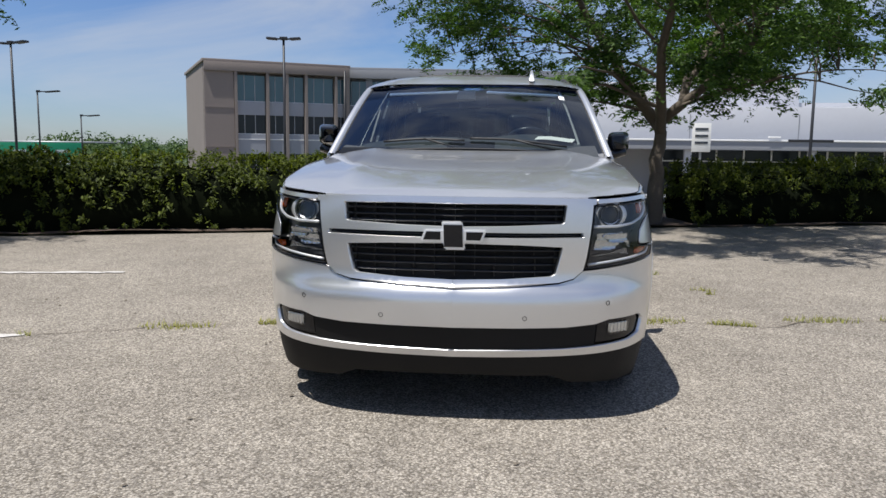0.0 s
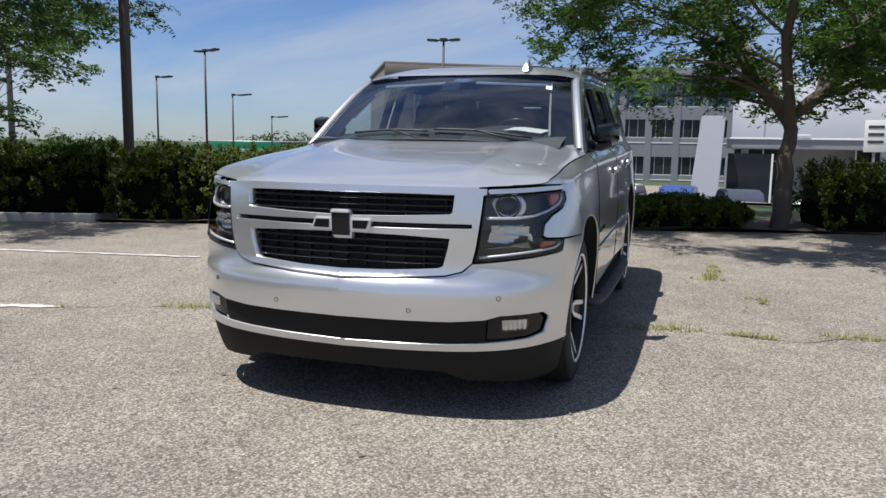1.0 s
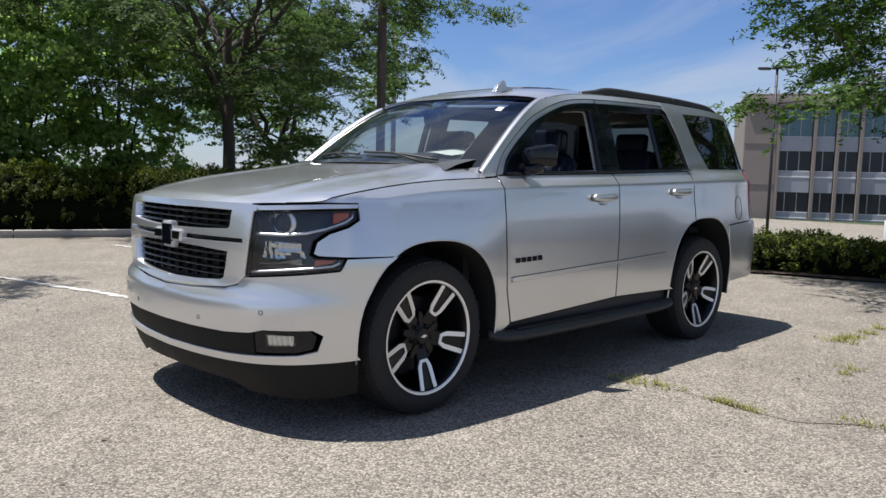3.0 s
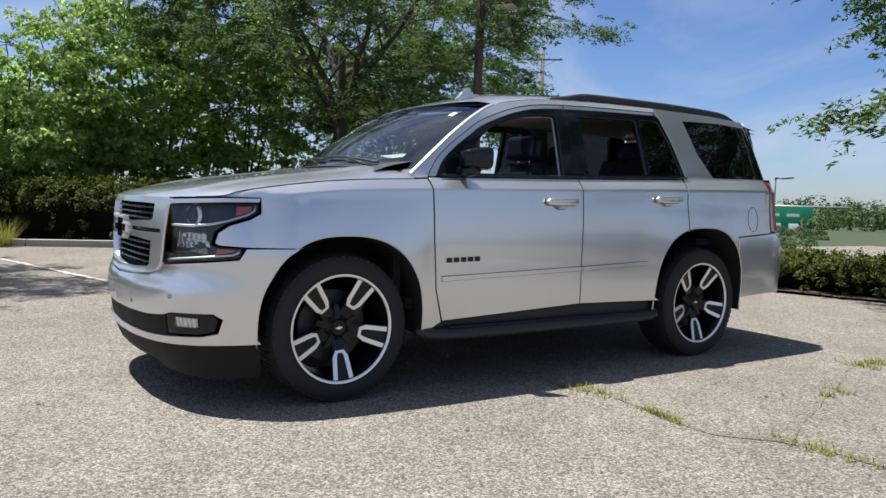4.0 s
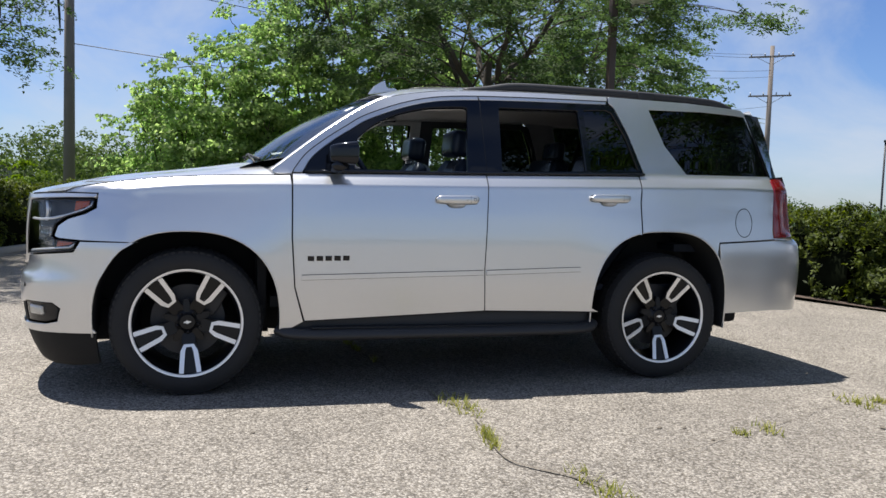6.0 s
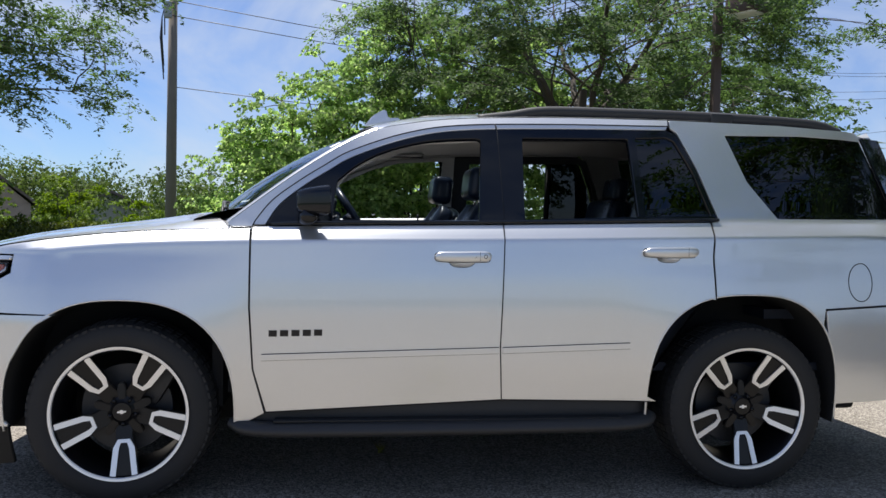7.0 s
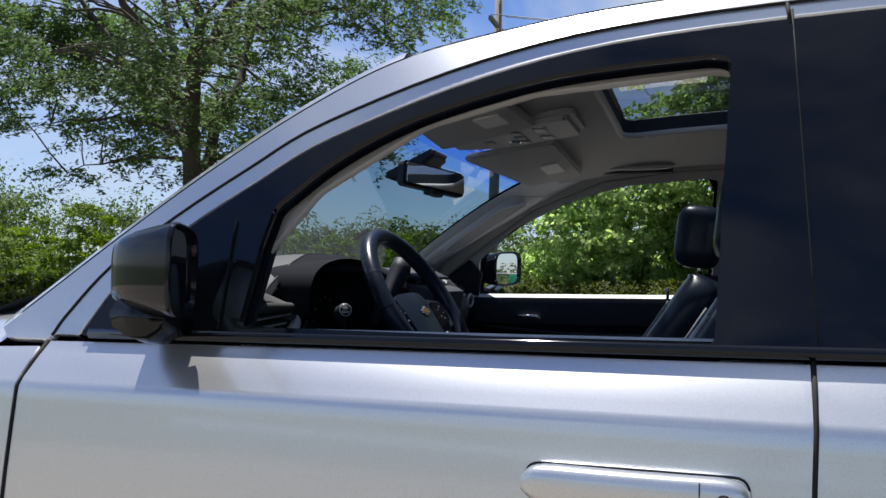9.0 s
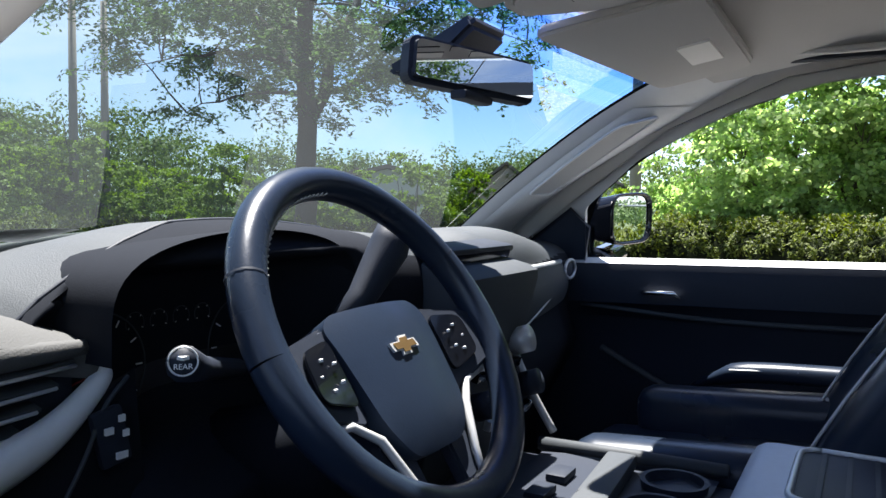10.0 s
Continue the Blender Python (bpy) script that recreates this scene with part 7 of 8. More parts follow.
    th.matrix_local = pose(side * 0.838, y, 0.419, 0, 0, 0 if side > 0 else 180) @ pose(0, 0, 0, turn, 0, 0)
    return th


w0 = wheel(1, 0.0, 4)
for sd, y, tn in ((1, 2.946, 2), (-1, 0.0, 20), (-1, 2.946, 50)):
    c = copy_thing(w0, Matrix())
    c.matrix_local = pose(sd * 0.838, y, 0.419, 0, 0, 0 if sd > 0 else 180) @ pose(0, 0, 0, tn, 0, 0)

# ---- the cabin ----
# black leather; the sky's blue sheen is put into its base colour
LEATHER = pbr("black_leather", (0.012, 0.019, 0.034), 0.30, spec=0.28, vary=0.25, scale=8, fine=160, bump=0.03, bump_scale=500)
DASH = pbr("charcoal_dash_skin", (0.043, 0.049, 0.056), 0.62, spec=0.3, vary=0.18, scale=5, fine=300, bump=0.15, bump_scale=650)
CABIN_BLACK = pbr("black_cabin_plastic", (0.019, 0.024, 0.036), 0.55, spec=0.2, vary=0.25, bump=0.06, bump_scale=500)
LINER = pbr("grey_headliner_cloth", (0.44, 0.435, 0.425), 0.95, vary=0.08, scale=4, fine=260, bump=0.12, bump_scale=700)
LINER_HARD = pbr("grey_hard_trim", (0.48, 0.475, 0.465), 0.6, vary=0.06, scale=4)
PILLAR_GREY = pbr("blue_grey_pillar_trim", (0.58, 0.60, 0.62), 0.6, vary=0.08, scale=5)
PILLAR_SHADE = pbr("pillar_slot_shade", (0.36, 0.37, 0.38), 0.6, vary=0.08, scale=5)
SATIN = pbr("satin_silver_trim", (0.50, 0.51, 0.52), 0.36, 0.35, vary=0.06)
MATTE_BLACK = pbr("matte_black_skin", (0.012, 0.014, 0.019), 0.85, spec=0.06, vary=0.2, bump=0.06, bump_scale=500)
TRIM_CHARCOAL = pbr("charcoal_rear_trim", (0.05, 0.052, 0.056), 0.7, spec=0.2, vary=0.12)
VENT_SILVER = pbr("painted_silver_plastic", (0.60, 0.61, 0.62), 0.45, vary=0.06)
STITCH = pbr("pale_stitching", (0.55, 0.55, 0.53), 0.8, vary=0.1)
SCREEN = pbr("dark_screen", (0.010, 0.010, 0.012), 0.12, coat=0.5, vary=0.1, rvary=0.02)
ICON = pbr("white_icon_print", (0.75, 0.75, 0.75), 0.6, vary=0.03)
GAUGE = pbr("gauge_black", (0.012, 0.012, 0.013), 0.35, vary=0.2)
END_PAD = pbr("grey_grained_pad", (0.075, 0.076, 0.076), 0.75, spec=0.2, vary=0.2, scale=6, fine=300, bump=0.2, bump_scale=600)
LID_LIT = pbr("lit_black_lid", (0.46, 0.50, 0.57), 0.5, vary=0.15, bump=0.05, bump_scale=500)
LABEL = pbr("visor_label", (0.86, 0.85, 0.82), 0.7, vary=0.04)


def bump1(x, c, w):
    t = abs(x - c) / w
    return 0.0 if t >= 1 else (1 - t * t) ** 2


DPROF = [(0.27, 1.285), (0.36, 1.318), (0.50, 1.358), (0.64, 1.388), (0.75, 1.400), (0.82, 1.397), (0.862, 1.378), (0.882, 1.345), (0.884, 1.30), (0.876, 1.24), (0.888, 1.19), (0.90, 1.13), (0.86, 1.02), (0.78, 0.85), (0.70, 0.58)]
DSP = spline([(*p, 0) for p in DPROF], 5)


def dash_pt(u, v):
    x = -0.80 + 1.60 * u
    i = v * (len(DSP) - 1)
    j = min(int(i), len(DSP) - 2)
    p = DSP[j].lerp(DSP[j + 1], i - j)
    y, z = p.x, p.y
    k = min(max((y - 0.35) / 0.35, 0), 1) if z > 1.28 else max(0, min(1, (z - 1.0) / 0.28))
    z -= float(np.interp(x, (0.46, 0.52, 0.568, 0.613, 0.65, 0.80), (0, 0.016, 0.038, 0.062, 0.105, 0.13))) * min(max((y - 0.55) / 0.25, 0), 1) * (1 if z > 1.2 else 0)
    z += k * (-0.045 * bump1(x, -0.80, 0.5) - 0.03 * bump1(x, 0.86, 0.2) + 0.022 * bump1(x, 0.385, 0.30) - 0.012 * bump1(x, 0.0, 0.12))
    if z < 1.385 and y > 0.8:
        rec = max(0.0, min(1, (0.178 - abs(x - 0.415)) / 0.03)) * max(0, min(1, (1.385 - z) / 0.02)) * max(0, min(1, (z - 1.17) / 0.05))
        y -= 0.13 * rec
    if x < -0.14 and y > 0.7:
        y -= (0.02 + 0.085 * min(1, max(0, (-x - 0.17) / 0.57)) ** 1.5) * min(1, (y - 0.7) / 0.1) * min(1, (-0.14 - x) / 0.03)
    if x > 0.54 and y > 0.7:
        y -= 0.105 * min(1, (x - 0.54) / 0.04) * min(1, max(0, (y - 0.80) / 0.06))
    return Vector((x, y, z))


dv, df = grid_data(dash_pt, 97, 75)
# driver's brow past row 23 joins the black face: its shade put into colour
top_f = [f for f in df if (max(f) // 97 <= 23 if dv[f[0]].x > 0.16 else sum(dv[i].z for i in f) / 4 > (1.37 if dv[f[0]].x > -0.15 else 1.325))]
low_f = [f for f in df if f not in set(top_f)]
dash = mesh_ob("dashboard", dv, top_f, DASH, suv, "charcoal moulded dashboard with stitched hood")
mesh_ob("dash_fascia", dv, low_f, MATTE_BLACK, dash, "black lower face of the dashboard, with the shaded brow above the instruments")
tube("dash_seam", [dash_pt((x + 0.8) / 1.6, 23 / 74) for x in [0.64 - 0.44 * k / 24 for k in range(25)]], 0.0024, CABIN_BLACK, dash, 5)
hood_v, hood_f = grid_data(lambda a, b: Vector((0.415 + (0.172 + 0.008 * b) * math.cos(math.pi * (1 - a)), 0.745 + 0.12 * b, 1.300 + (0.108 + 0.006 * b) * math.sin(math.pi * a) ** 0.45)), 33, 5)
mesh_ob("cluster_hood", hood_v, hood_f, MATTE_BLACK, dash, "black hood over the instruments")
face_v, face_f = grid_data(lambda a, b: Vector((0.24 + 0.325 * a, 0.752 - 0.012 * b, 1.185 + (0.190 - 0.055 * max(0, a - 0.7) / 0.3) * b)), 9, 3)
clu = mesh_ob("gauge_panel", face_v, face_f, GAUGE, dash, "black instrument panel with white scales")


def dial(x, z, r, ticks, y=0.757):
    ring = [Vector((x + r * math.cos(a), y, z + r * math.sin(a))) for a in [radians(-30 + 240 * k / 30) for k in range(31)]]
    tube("dial_ring", ring, min(0.0010, r * 0.035), DASH, clu, 5)
    for k in range(ticks):
        a = radians(-30 + 240 * k / (ticks - 1))
        tube("dial_tick", [Vector((x + q * r * math.cos(a), y + 0.001, z + q * r * math.sin(a))) for q in (0.80, 0.93)], min(0.0009, r * 0.04), ICON, clu, 4)


dial(0.530, 1.272, 0.060, 9)
dial(0.320, 1.272, 0.060, 9)
for k in range(4):
    dial(0.482 - 0.031 * k, 1.315, 0.0115, 4)
tube("dial_needle", [(0.530, 0.762, 1.272), (0.573, 0.762, 1.262)], 0.0016, RED, clu, 4)


def flat_text(body, size, m, material, parent, name="lettering"):
    cu = bpy.data.curves.new(name, "FONT")
    cu.body, cu.size, cu.extrude, cu.align_x, cu.align_y = body, size, 0.0004, "CENTER", "CENTER"
    tmp = bpy.data.objects.new(name, cu)
    scene.collection.objects.link(tmp)
    me = bpy.data.meshes.new_from_object(tmp.evaluated_get(bpy.context.evaluated_depsgraph_get()))
    bpy.data.objects.remove(tmp)
    me.materials.clear()
    me.materials.append(material)
    ob = new(name, me)
    ob.parent = parent
    ob.matrix_local = m
    return ob


flat_text("6", 0.016, pose(0.494, 0.760, 1.252, 90, 0, 180), ICON, clu)
# wiper stalk with its round end cap
stk = tube("wiper_stalk", [(0.44, 0.86, 1.272), (0.52, 0.892, 1.290), (0.568, 0.922, 1.306)], [0.010, 0.012, 0.016], CABIN_BLACK, dash, 10, "black stalk with round end cap")
cd = (Vector((0.578, 0.932, 1.311)) - Vector((0.2, 0.55, 1.2))).normalized()
cp = Vector((0.578, 0.932, 1.311))
tube("stalk_cap", [cp - cd * 0.014, cp + cd * 0.004], 0.0135, CABIN_BLACK, stk, 20)
ringp = [cp + cd * 0.005 + (cd.cross(Vector((0, 0, 1))).normalized() * math.cos(a) + cd.cross(cd.cross(Vector((0, 0, 1)))).normalized() * math.sin(a)) * 0.0118 for a in [2 * math.pi * k / 24 for k in range(25)]]
tube("cap_ring", ringp, 0.0009, SATIN, stk, 5)
flat_text("REAR", 0.0065, look(cp + cd * 0.0056, cp + cd * 0.5) @ pose(0, 0, 0, 0, 180, 0) @ pose(0, -0.0045, 0, 0, 0, 0), ICON, stk)
box("icon_bar", tuple(cp + cd * 0.005 + Vector((0, 0, 0.003))), (0.007, 0.007, 0.003), ICON, stk)

# left vent with silver frame, light switch plate
vent = thing("side_vent", "", "")
vent.parent = suv
tagged(vent, "black slatted air vent with silver edge")
box("vent_box", (0.700, 0.768, 1.268), (0.215, 0.09, 0.098), CABIN_BLACK, vent, 0.008)
for k in range(4):
    sl = box("vent_slat", (0.705 + 0.006 * k, 0.818, 1.300 - 0.0165 * k), (0.205 - 0.020 * k, 0.022, 0.004), DASH, vent, 0.001, rot=(-14, 3, 0))
    tube("slat_edge", [(0.603 + 0.018 * k, 0.8295, 1.3005 - 0.0165 * k), (0.80, 0.8295, 1.291 - 0.0165 * k)], 0.0018, VENT_SILVER, sl, 4)
box("vent_tab", (0.690, 0.832, 1.276), (0.026, 0.012, 0.007), VENT_SILVER, vent, 0.002)
tube("vent_edge", spline([(0.585, 0.815, 1.306), (0.572, 0.824, 1.290), (0.584, 0.828, 1.277), (0.621, 0.832, 1.252), (0.66, 0.834, 1.236), (0.72, 0.834, 1.222), (0.80, 0.83, 1.212)], 6), [0.003 + 0.006 * min(1, k / 9) + 0.016 * max(0, (k - 9) / 27) for k in range(37)], VENT_SILVER, vent, 8, "satin silver vent edge")
sheet("dash_end_pad", lambda a, b: Vector((0.574 + 0.25 * a + 0.02 * (1 - a) * (1 - b), 0.60 + 0.232 * b, 1.322 + 0.046 * min(1, a * 2.1) ** 0.8 - 0.045 * (1 - b) ** 4 - (0.010 + 0.030 * min(1, a * 2.1) ** 0.8) * b ** 6)), 20, 20, END_PAD, suv, "grey grained pad at the dashboard end", thick=0.03)
tube("pad_edge", [(0.575 + 0.245 * k / 8, 0.826, 1.314 + 0.004 * k / 8) for k in range(9)], [0.006 + 0.006 * min(1, k / 3) for k in range(9)], END_PAD, suv, 8)
lf_v, lf_f = grid_data(lambda a, b: Vector((0.548 + 0.28 * a - 0.012 * b, 0.836 + 0.012 * b, 1.290 - 0.24 * b - 0.075 * min(1, a * 2.2))), 10, 8)
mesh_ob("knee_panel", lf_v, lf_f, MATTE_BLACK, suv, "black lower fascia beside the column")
sw = box("light_switch", (0.584, 0.848, 1.236), (0.029, 0.010, 0.052), CABIN_BLACK, suv, 0.004, rot=(0, 12, -8), label="black light switch plate")
for x, z, w_ in ((0.590, 1.243, 0.008), (0.577, 1.252, 0.006), (0.573, 1.238, 0.006), (0.577, 1.219, 0.011)):
    box("switch_icon", (x, 0.8545, z), (w_, 0.003, 0.006), ICON, sw)
tube("fascia_seam", spline([(0.560, 0.842, 1.285), (0.588, 0.846, 1.262), (0.612, 0.852, 1.225), (0.640, 0.858, 1.190)], 5), 0.0022, DASH, suv, 5)

# steering wheel
SWC = Vector((0.396, 1.022, 1.319))
SWN = Vector((0, 0.834, 0.552))
SWU = Vector((0, -0.552, 0.834))
SWX = Vector((1, 0, 0))


def sw_pt(a, b, c=0.0):
    return SWC + SWX * a + SWU * b + SWN * c


def hub_pt(a, b, c=0.0):
    """Points of the dished hub, lower and further from the driver than the rim."""
    return sw_pt(a, b - 0.034, c - 0.028)


wheel_o = thing("steering_wheel", "", "")
wheel_o.parent = suv
tagged(wheel_o, "black leather steering wheel with silver spoke edges")
rimp = [sw_pt(0.178 * math.cos(a), 0.172 * math.sin(a)) for a in [2 * math.pi * k / 64 for k in range(65)]]
v, f = tube_data(rimp, 0.0175, 14, cap=False)
mesh_ob("rim", v, f, LEATHER, wheel_o, "black leather rim")
for a in (radians(155), radians(25)):
    v, f = tube_data([sw_pt(0.178 * math.cos(a + d), 0.172 * math.sin(a + d)) for d in (-0.006, 0, 0.006)], 0.0181, 14, cap=False)
    mesh_ob("rim_seam", v, f, CABIN_BLACK, wheel_o)
for k in range(46):
    a = radians(28 + 60 * k / 45)
    c = sw_pt(0.1615 * math.cos(a), 0.1555 * math.sin(a), 0.004)
    d = (-SWX * math.sin(a) + SWU * math.cos(a)) * 0.0022
    o = SWN * (0.004 if k % 2 else -0.004)
    tube("stitch", [c - d - o, c + d + o], 0.0009, STITCH, wheel_o, 4)
hubp = rounded([(-0.085, 0.055), (-0.070, 0.068), (0.070, 0.068), (0.085, 0.055), (0.070, -0.050), (0.045, -0.085), (-0.045, -0.085), (-0.070, -0.050)], 0.02)
h2, ht = fill2d(resample(hubp, 0.012), [], 0.02)
hubv = [hub_pt(x, y, 0.030 - 0.020 * min(1, (abs(x) / 0.085) ** 2 * 0.6 + (abs(y + 0.005) / 0.08) ** 4 * 0.5)) for x, y in h2]
hn = len(h2)
hb = resample(hubp, 0.012)
skv = [q for x, y in hb for q in (hub_pt(x, y, 0.030 - 0.020 * min(1, (abs(x) / 0.085) ** 2 * 0.6 + (abs(y + 0.005) / 0.08) ** 4 * 0.5)), hub_pt(x * 0.96, y * 0.96, -0.03))]
skf = [(hn + 2 * k, hn + 2 * k + 1, hn + 2 * ((k + 1) % len(hb)) + 1, hn + 2 * ((k + 1) % len(hb))) for k in range(len(hb))]
mesh_ob("hub_pad", hubv + skv, list(ht) + skf, LEATHER, wheel_o, "black airbag pad")
hub_bow = [(u * 0.15, v * 0.15) for u, v in bow]
extrude_poly("hub_emblem", hub_bow, lambda u, v, w: hub_pt(u, v + 0.018, 0.029 + w), 0.003, SATIN, wheel_o, "small bright emblem")
extrude_poly("hub_emblem_gold", [(u * 0.8, v * 0.75) for u, v in hub_bow], lambda u, v, w: hub_pt(u, v + 0.018, 0.0322 + w), 0.001, GOLD, wheel_o, "gold emblem centre")
for sd in (1, -1):
    arm = rounded([(sd * 0.070, 0.062), (sd * 0.168, 0.040), (sd * 0.170, -0.020), (sd * 0.075, -0.042)], 0.014)
    extrude_poly("spoke", arm, lambda u, v, w: hub_pt(u, v, -0.008 + w + 0.014 * max(0, abs(u) - 0.07) / 0.08), 0.018, CABIN_BLACK, wheel_o, bevel=0.004)
    pod = rounded([(sd * 0.088, 0.046), (sd * 0.138, 0.036), (sd * 0.140, -0.010), (sd * 0.086, -0.022)], 0.012)
    pd_ = extrude_poly("button_pod", pod, lambda u, v, w: hub_pt(u, v, 0.0115 + w + 0.014 * max(0, abs(u) - 0.07) / 0.08), 0.004, GLOSS_BLACK, wheel_o, "gloss black button pod", bevel=0.001)
    for k in range(5):
        a = 2 * math.pi * k / 5
        box("button_icon", tuple(hub_pt(sd * (0.113 + 0.013 * math.cos(a)), 0.012 + 0.015 * math.sin(a), 0.0148 + 0.010)), (0.004, 0.002, 0.0025), ICON, pd_)
    tube("spoke_edge", [hub_pt(sd * 0.160, -0.028, 0.008), hub_pt(sd * 0.105, -0.034, 0.014), hub_pt(sd * 0.080, -0.055, 0.016), hub_pt(sd * 0.060, -0.10, 0.012), hub_pt(sd * 0.052, -0.155, 0.004)], [0.0025, 0.004, 0.0045, 0.0045, 0.003], SATIN, wheel_o, 8, "satin silver spoke edge")
    lower = [(sd * 0.030, -0.07), (sd * 0.072, -0.055), (sd * 0.062, -0.165), (sd * 0.030, -0.168)]
    extrude_poly("lower_spoke", lower, lambda u, v, w: hub_pt(u, v, -0.010 + w), 0.016, CABIN_BLACK, wheel_o, bevel=0.003)
tube("steering_column", [hub_pt(0, -0.02, -0.02), hub_pt(0, -0.03, -0.10), (0.39, 0.78, 1.14)], [0.045, 0.055, 0.065], MATTE_BLACK, wheel_o, 16, "black column shroud")
tube("shift_lever", [(0.33, 0.88, 1.27), (0.27, 0.895, 1.33), (0.225, 0.905, 1.390), (0.215, 0.908, 1.415)], [0.014, 0.018, 0.026, 0.022], CABIN_BLACK, suv, 12, "black column gear lever")

# centre stack and screen
stack = box("control_panel", (-0.03, 0.865, 1.18), (0.27, 0.10, 0.36), DASH, suv, 0.02, rot=(-14, 0, 0), label="black centre stack with silver edges")
scr = box("touch_screen", (-0.03, 0.885, 1.315), (0.225, 0.012, 0.125), SCREEN, suv, 0.004, rot=(-16, 0, 0), label="dark touch screen under a hood")
box("screen_hood", (-0.03, 0.878, 1.376), (0.25, 0.06, 0.014), CABIN_BLACK, scr, 0.009, rot=(-8, 0, 0))
for sd in (-1, 1):
    if sd < 0:
        tube("stack_edge", spline([(-0.140, 0.855, 1.372), (-0.140, 0.885, 1.29), (-0.138, 0.905, 1.235), (-0.136, 0.926, 1.188), (-0.140, 0.955, 1.13), (-0.150, 0.985, 1.075)], 5), 0.007, SATIN, stack, 8)
    tube("control_knob", [(-0.03 + sd * 0.085, 0.925, 1.222), (-0.03 + sd * 0.085, 0.955, 1.232)], 0.022, SATIN, stack, 18, "silver ringed knob")
    tube("control_knob", [(-0.03 + sd * 0.085, 0.945, 1.155), (-0.03 + sd * 0.085, 0.972, 1.165)], 0.020, CABIN_BLACK, stack, 18)
for k in range(4):
    box("stack_button", (-0.09 + 0.04 * k, 0.938, 1.195), (0.034, 0.012, 0.016), GLOSS_BLACK, stack, 0.003, rot=(-14, 0, 0))
    box("stack_button", (-0.09 + 0.04 * k, 0.958, 1.128), (0.034, 0.012, 0.016), SATIN if k == 3 else GLOSS_BLACK, stack, 0.003, rot=(-14, 0, 0))
# passenger side of the dashboard
sheet("glovebox_pad", lambda a, b: Vector((-0.17 - 0.57 * a, 0.880 - 0.085 * a ** 1.5 - 0.012 * (2 * b - 1) ** 2, 1.325 - 0.018 * a - (0.11 - 0.02 * a) * b)), 20, 8, DASH, suv, "charcoal pad on the passenger side")
tube("pad_trim", [(-0.17 - 0.52 * k / 10, 0.875 - 0.085 * (k / 10) ** 1.5, 1.328 - 0.016 * k / 10) for k in range(11)], 0.006, SATIN, suv, 8, "silver trim strip")
tube("pad_stitch", [(-0.19 - 0.52 * k / 14, 0.878 - 0.085 * (k / 14) ** 1.5, 1.195 + 0.075 * (k / 14) ** 0.8) for k in range(15)], 0.0022, STITCH, suv, 5)
tube("end_vent", [(-0.735 + 0.035 * math.cos(a), 0.800, 1.292 + 0.022 * math.sin(a)) for a in [2 * math.pi * k / 20 for k in range(21)]], 0.004, SATIN, suv, 6)
box("end_vent_core", (-0.735, 0.784, 1.292), (0.06, 0.03, 0.038), CABIN_BLACK, suv, 0.01)

# console between the seats
con = box("centre_console", (0, 1.22, 0.875), (0.28, 0.66, 0.34), CABIN_BLACK, suv, 0.03, label="black centre console with cup holders")
sheet("console_tray", lambda a, b: Vector((-0.115 + 0.23 * a, 0.98 + 0.27 * b, 1.051 + 0.004 * math.sin(9 * b))), 5, 8, CABIN_BLACK, con)
for sd in (-1, 1):
    tube("tray_edge", [(sd * 0.128, 0.97, 1.060), (sd * 0.132, 1.10, 1.062), (sd * 0.130, 1.26, 1.064)], 0.011, DASH, con, 8)
    lathe("cup_holder", [(0.045, 0.0), (0.047, 0.012), (0.040, 0.012), (0.038, -0.02)], (sd * 0.055, 1.20, 1.053), CABIN_BLACK, con, 28, "round cup holder ring", axis="z")
box("tray_divider", (0.02, 1.12, 1.063), (0.26, 0.045, 0.022), DASH, con, 0.006, rot=(0, 0, 4))
box("tray_button", (0.07, 1.05, 1.059), (0.05, 0.03, 0.012), CABIN_BLACK, con, 0.004)
box("tray_button", (-0.01, 1.05, 1.059), (0.05, 0.03, 0.012), CABIN_BLACK, con, 0.004)
# black lid; the light falling on it is painted in as pale blue-grey
lid = box("armrest_lid", (0, 1.50, 1.075), (0.29, 0.42, 0.090), LID_LIT, suv, 0.035, label="black console lid, coloured pale for the light on it, with a silver-edged recess", seg=4)
tr_o = rounded([(-0.105, -0.145), (0.105, -0.145), (0.105, 0.16), (-0.105, 0.16)], 0.025)
tube("lid_rim", [Vector((p[0], 1.50 + p[1], 1.1215)) for p in resample(tr_o, 0.02)] + [Vector((tr_o[0][0], 1.50 + tr_o[0][1], 1.1215))], 0.0045, SATIN, lid, 6)
extrude_poly("lid_recess", [tuple(p) for p in offset_poly(tr_o, 0.004)], lambda u, v, w: (u, 1.50 + v, 1.1185 + w), 0.002, CABIN_BLACK, lid)
for k in range(9):
    box("lid_rib", (0, 1.385 + 0.03 * k, 1.1215), (0.19, 0.006, 0.003), DASH, lid)


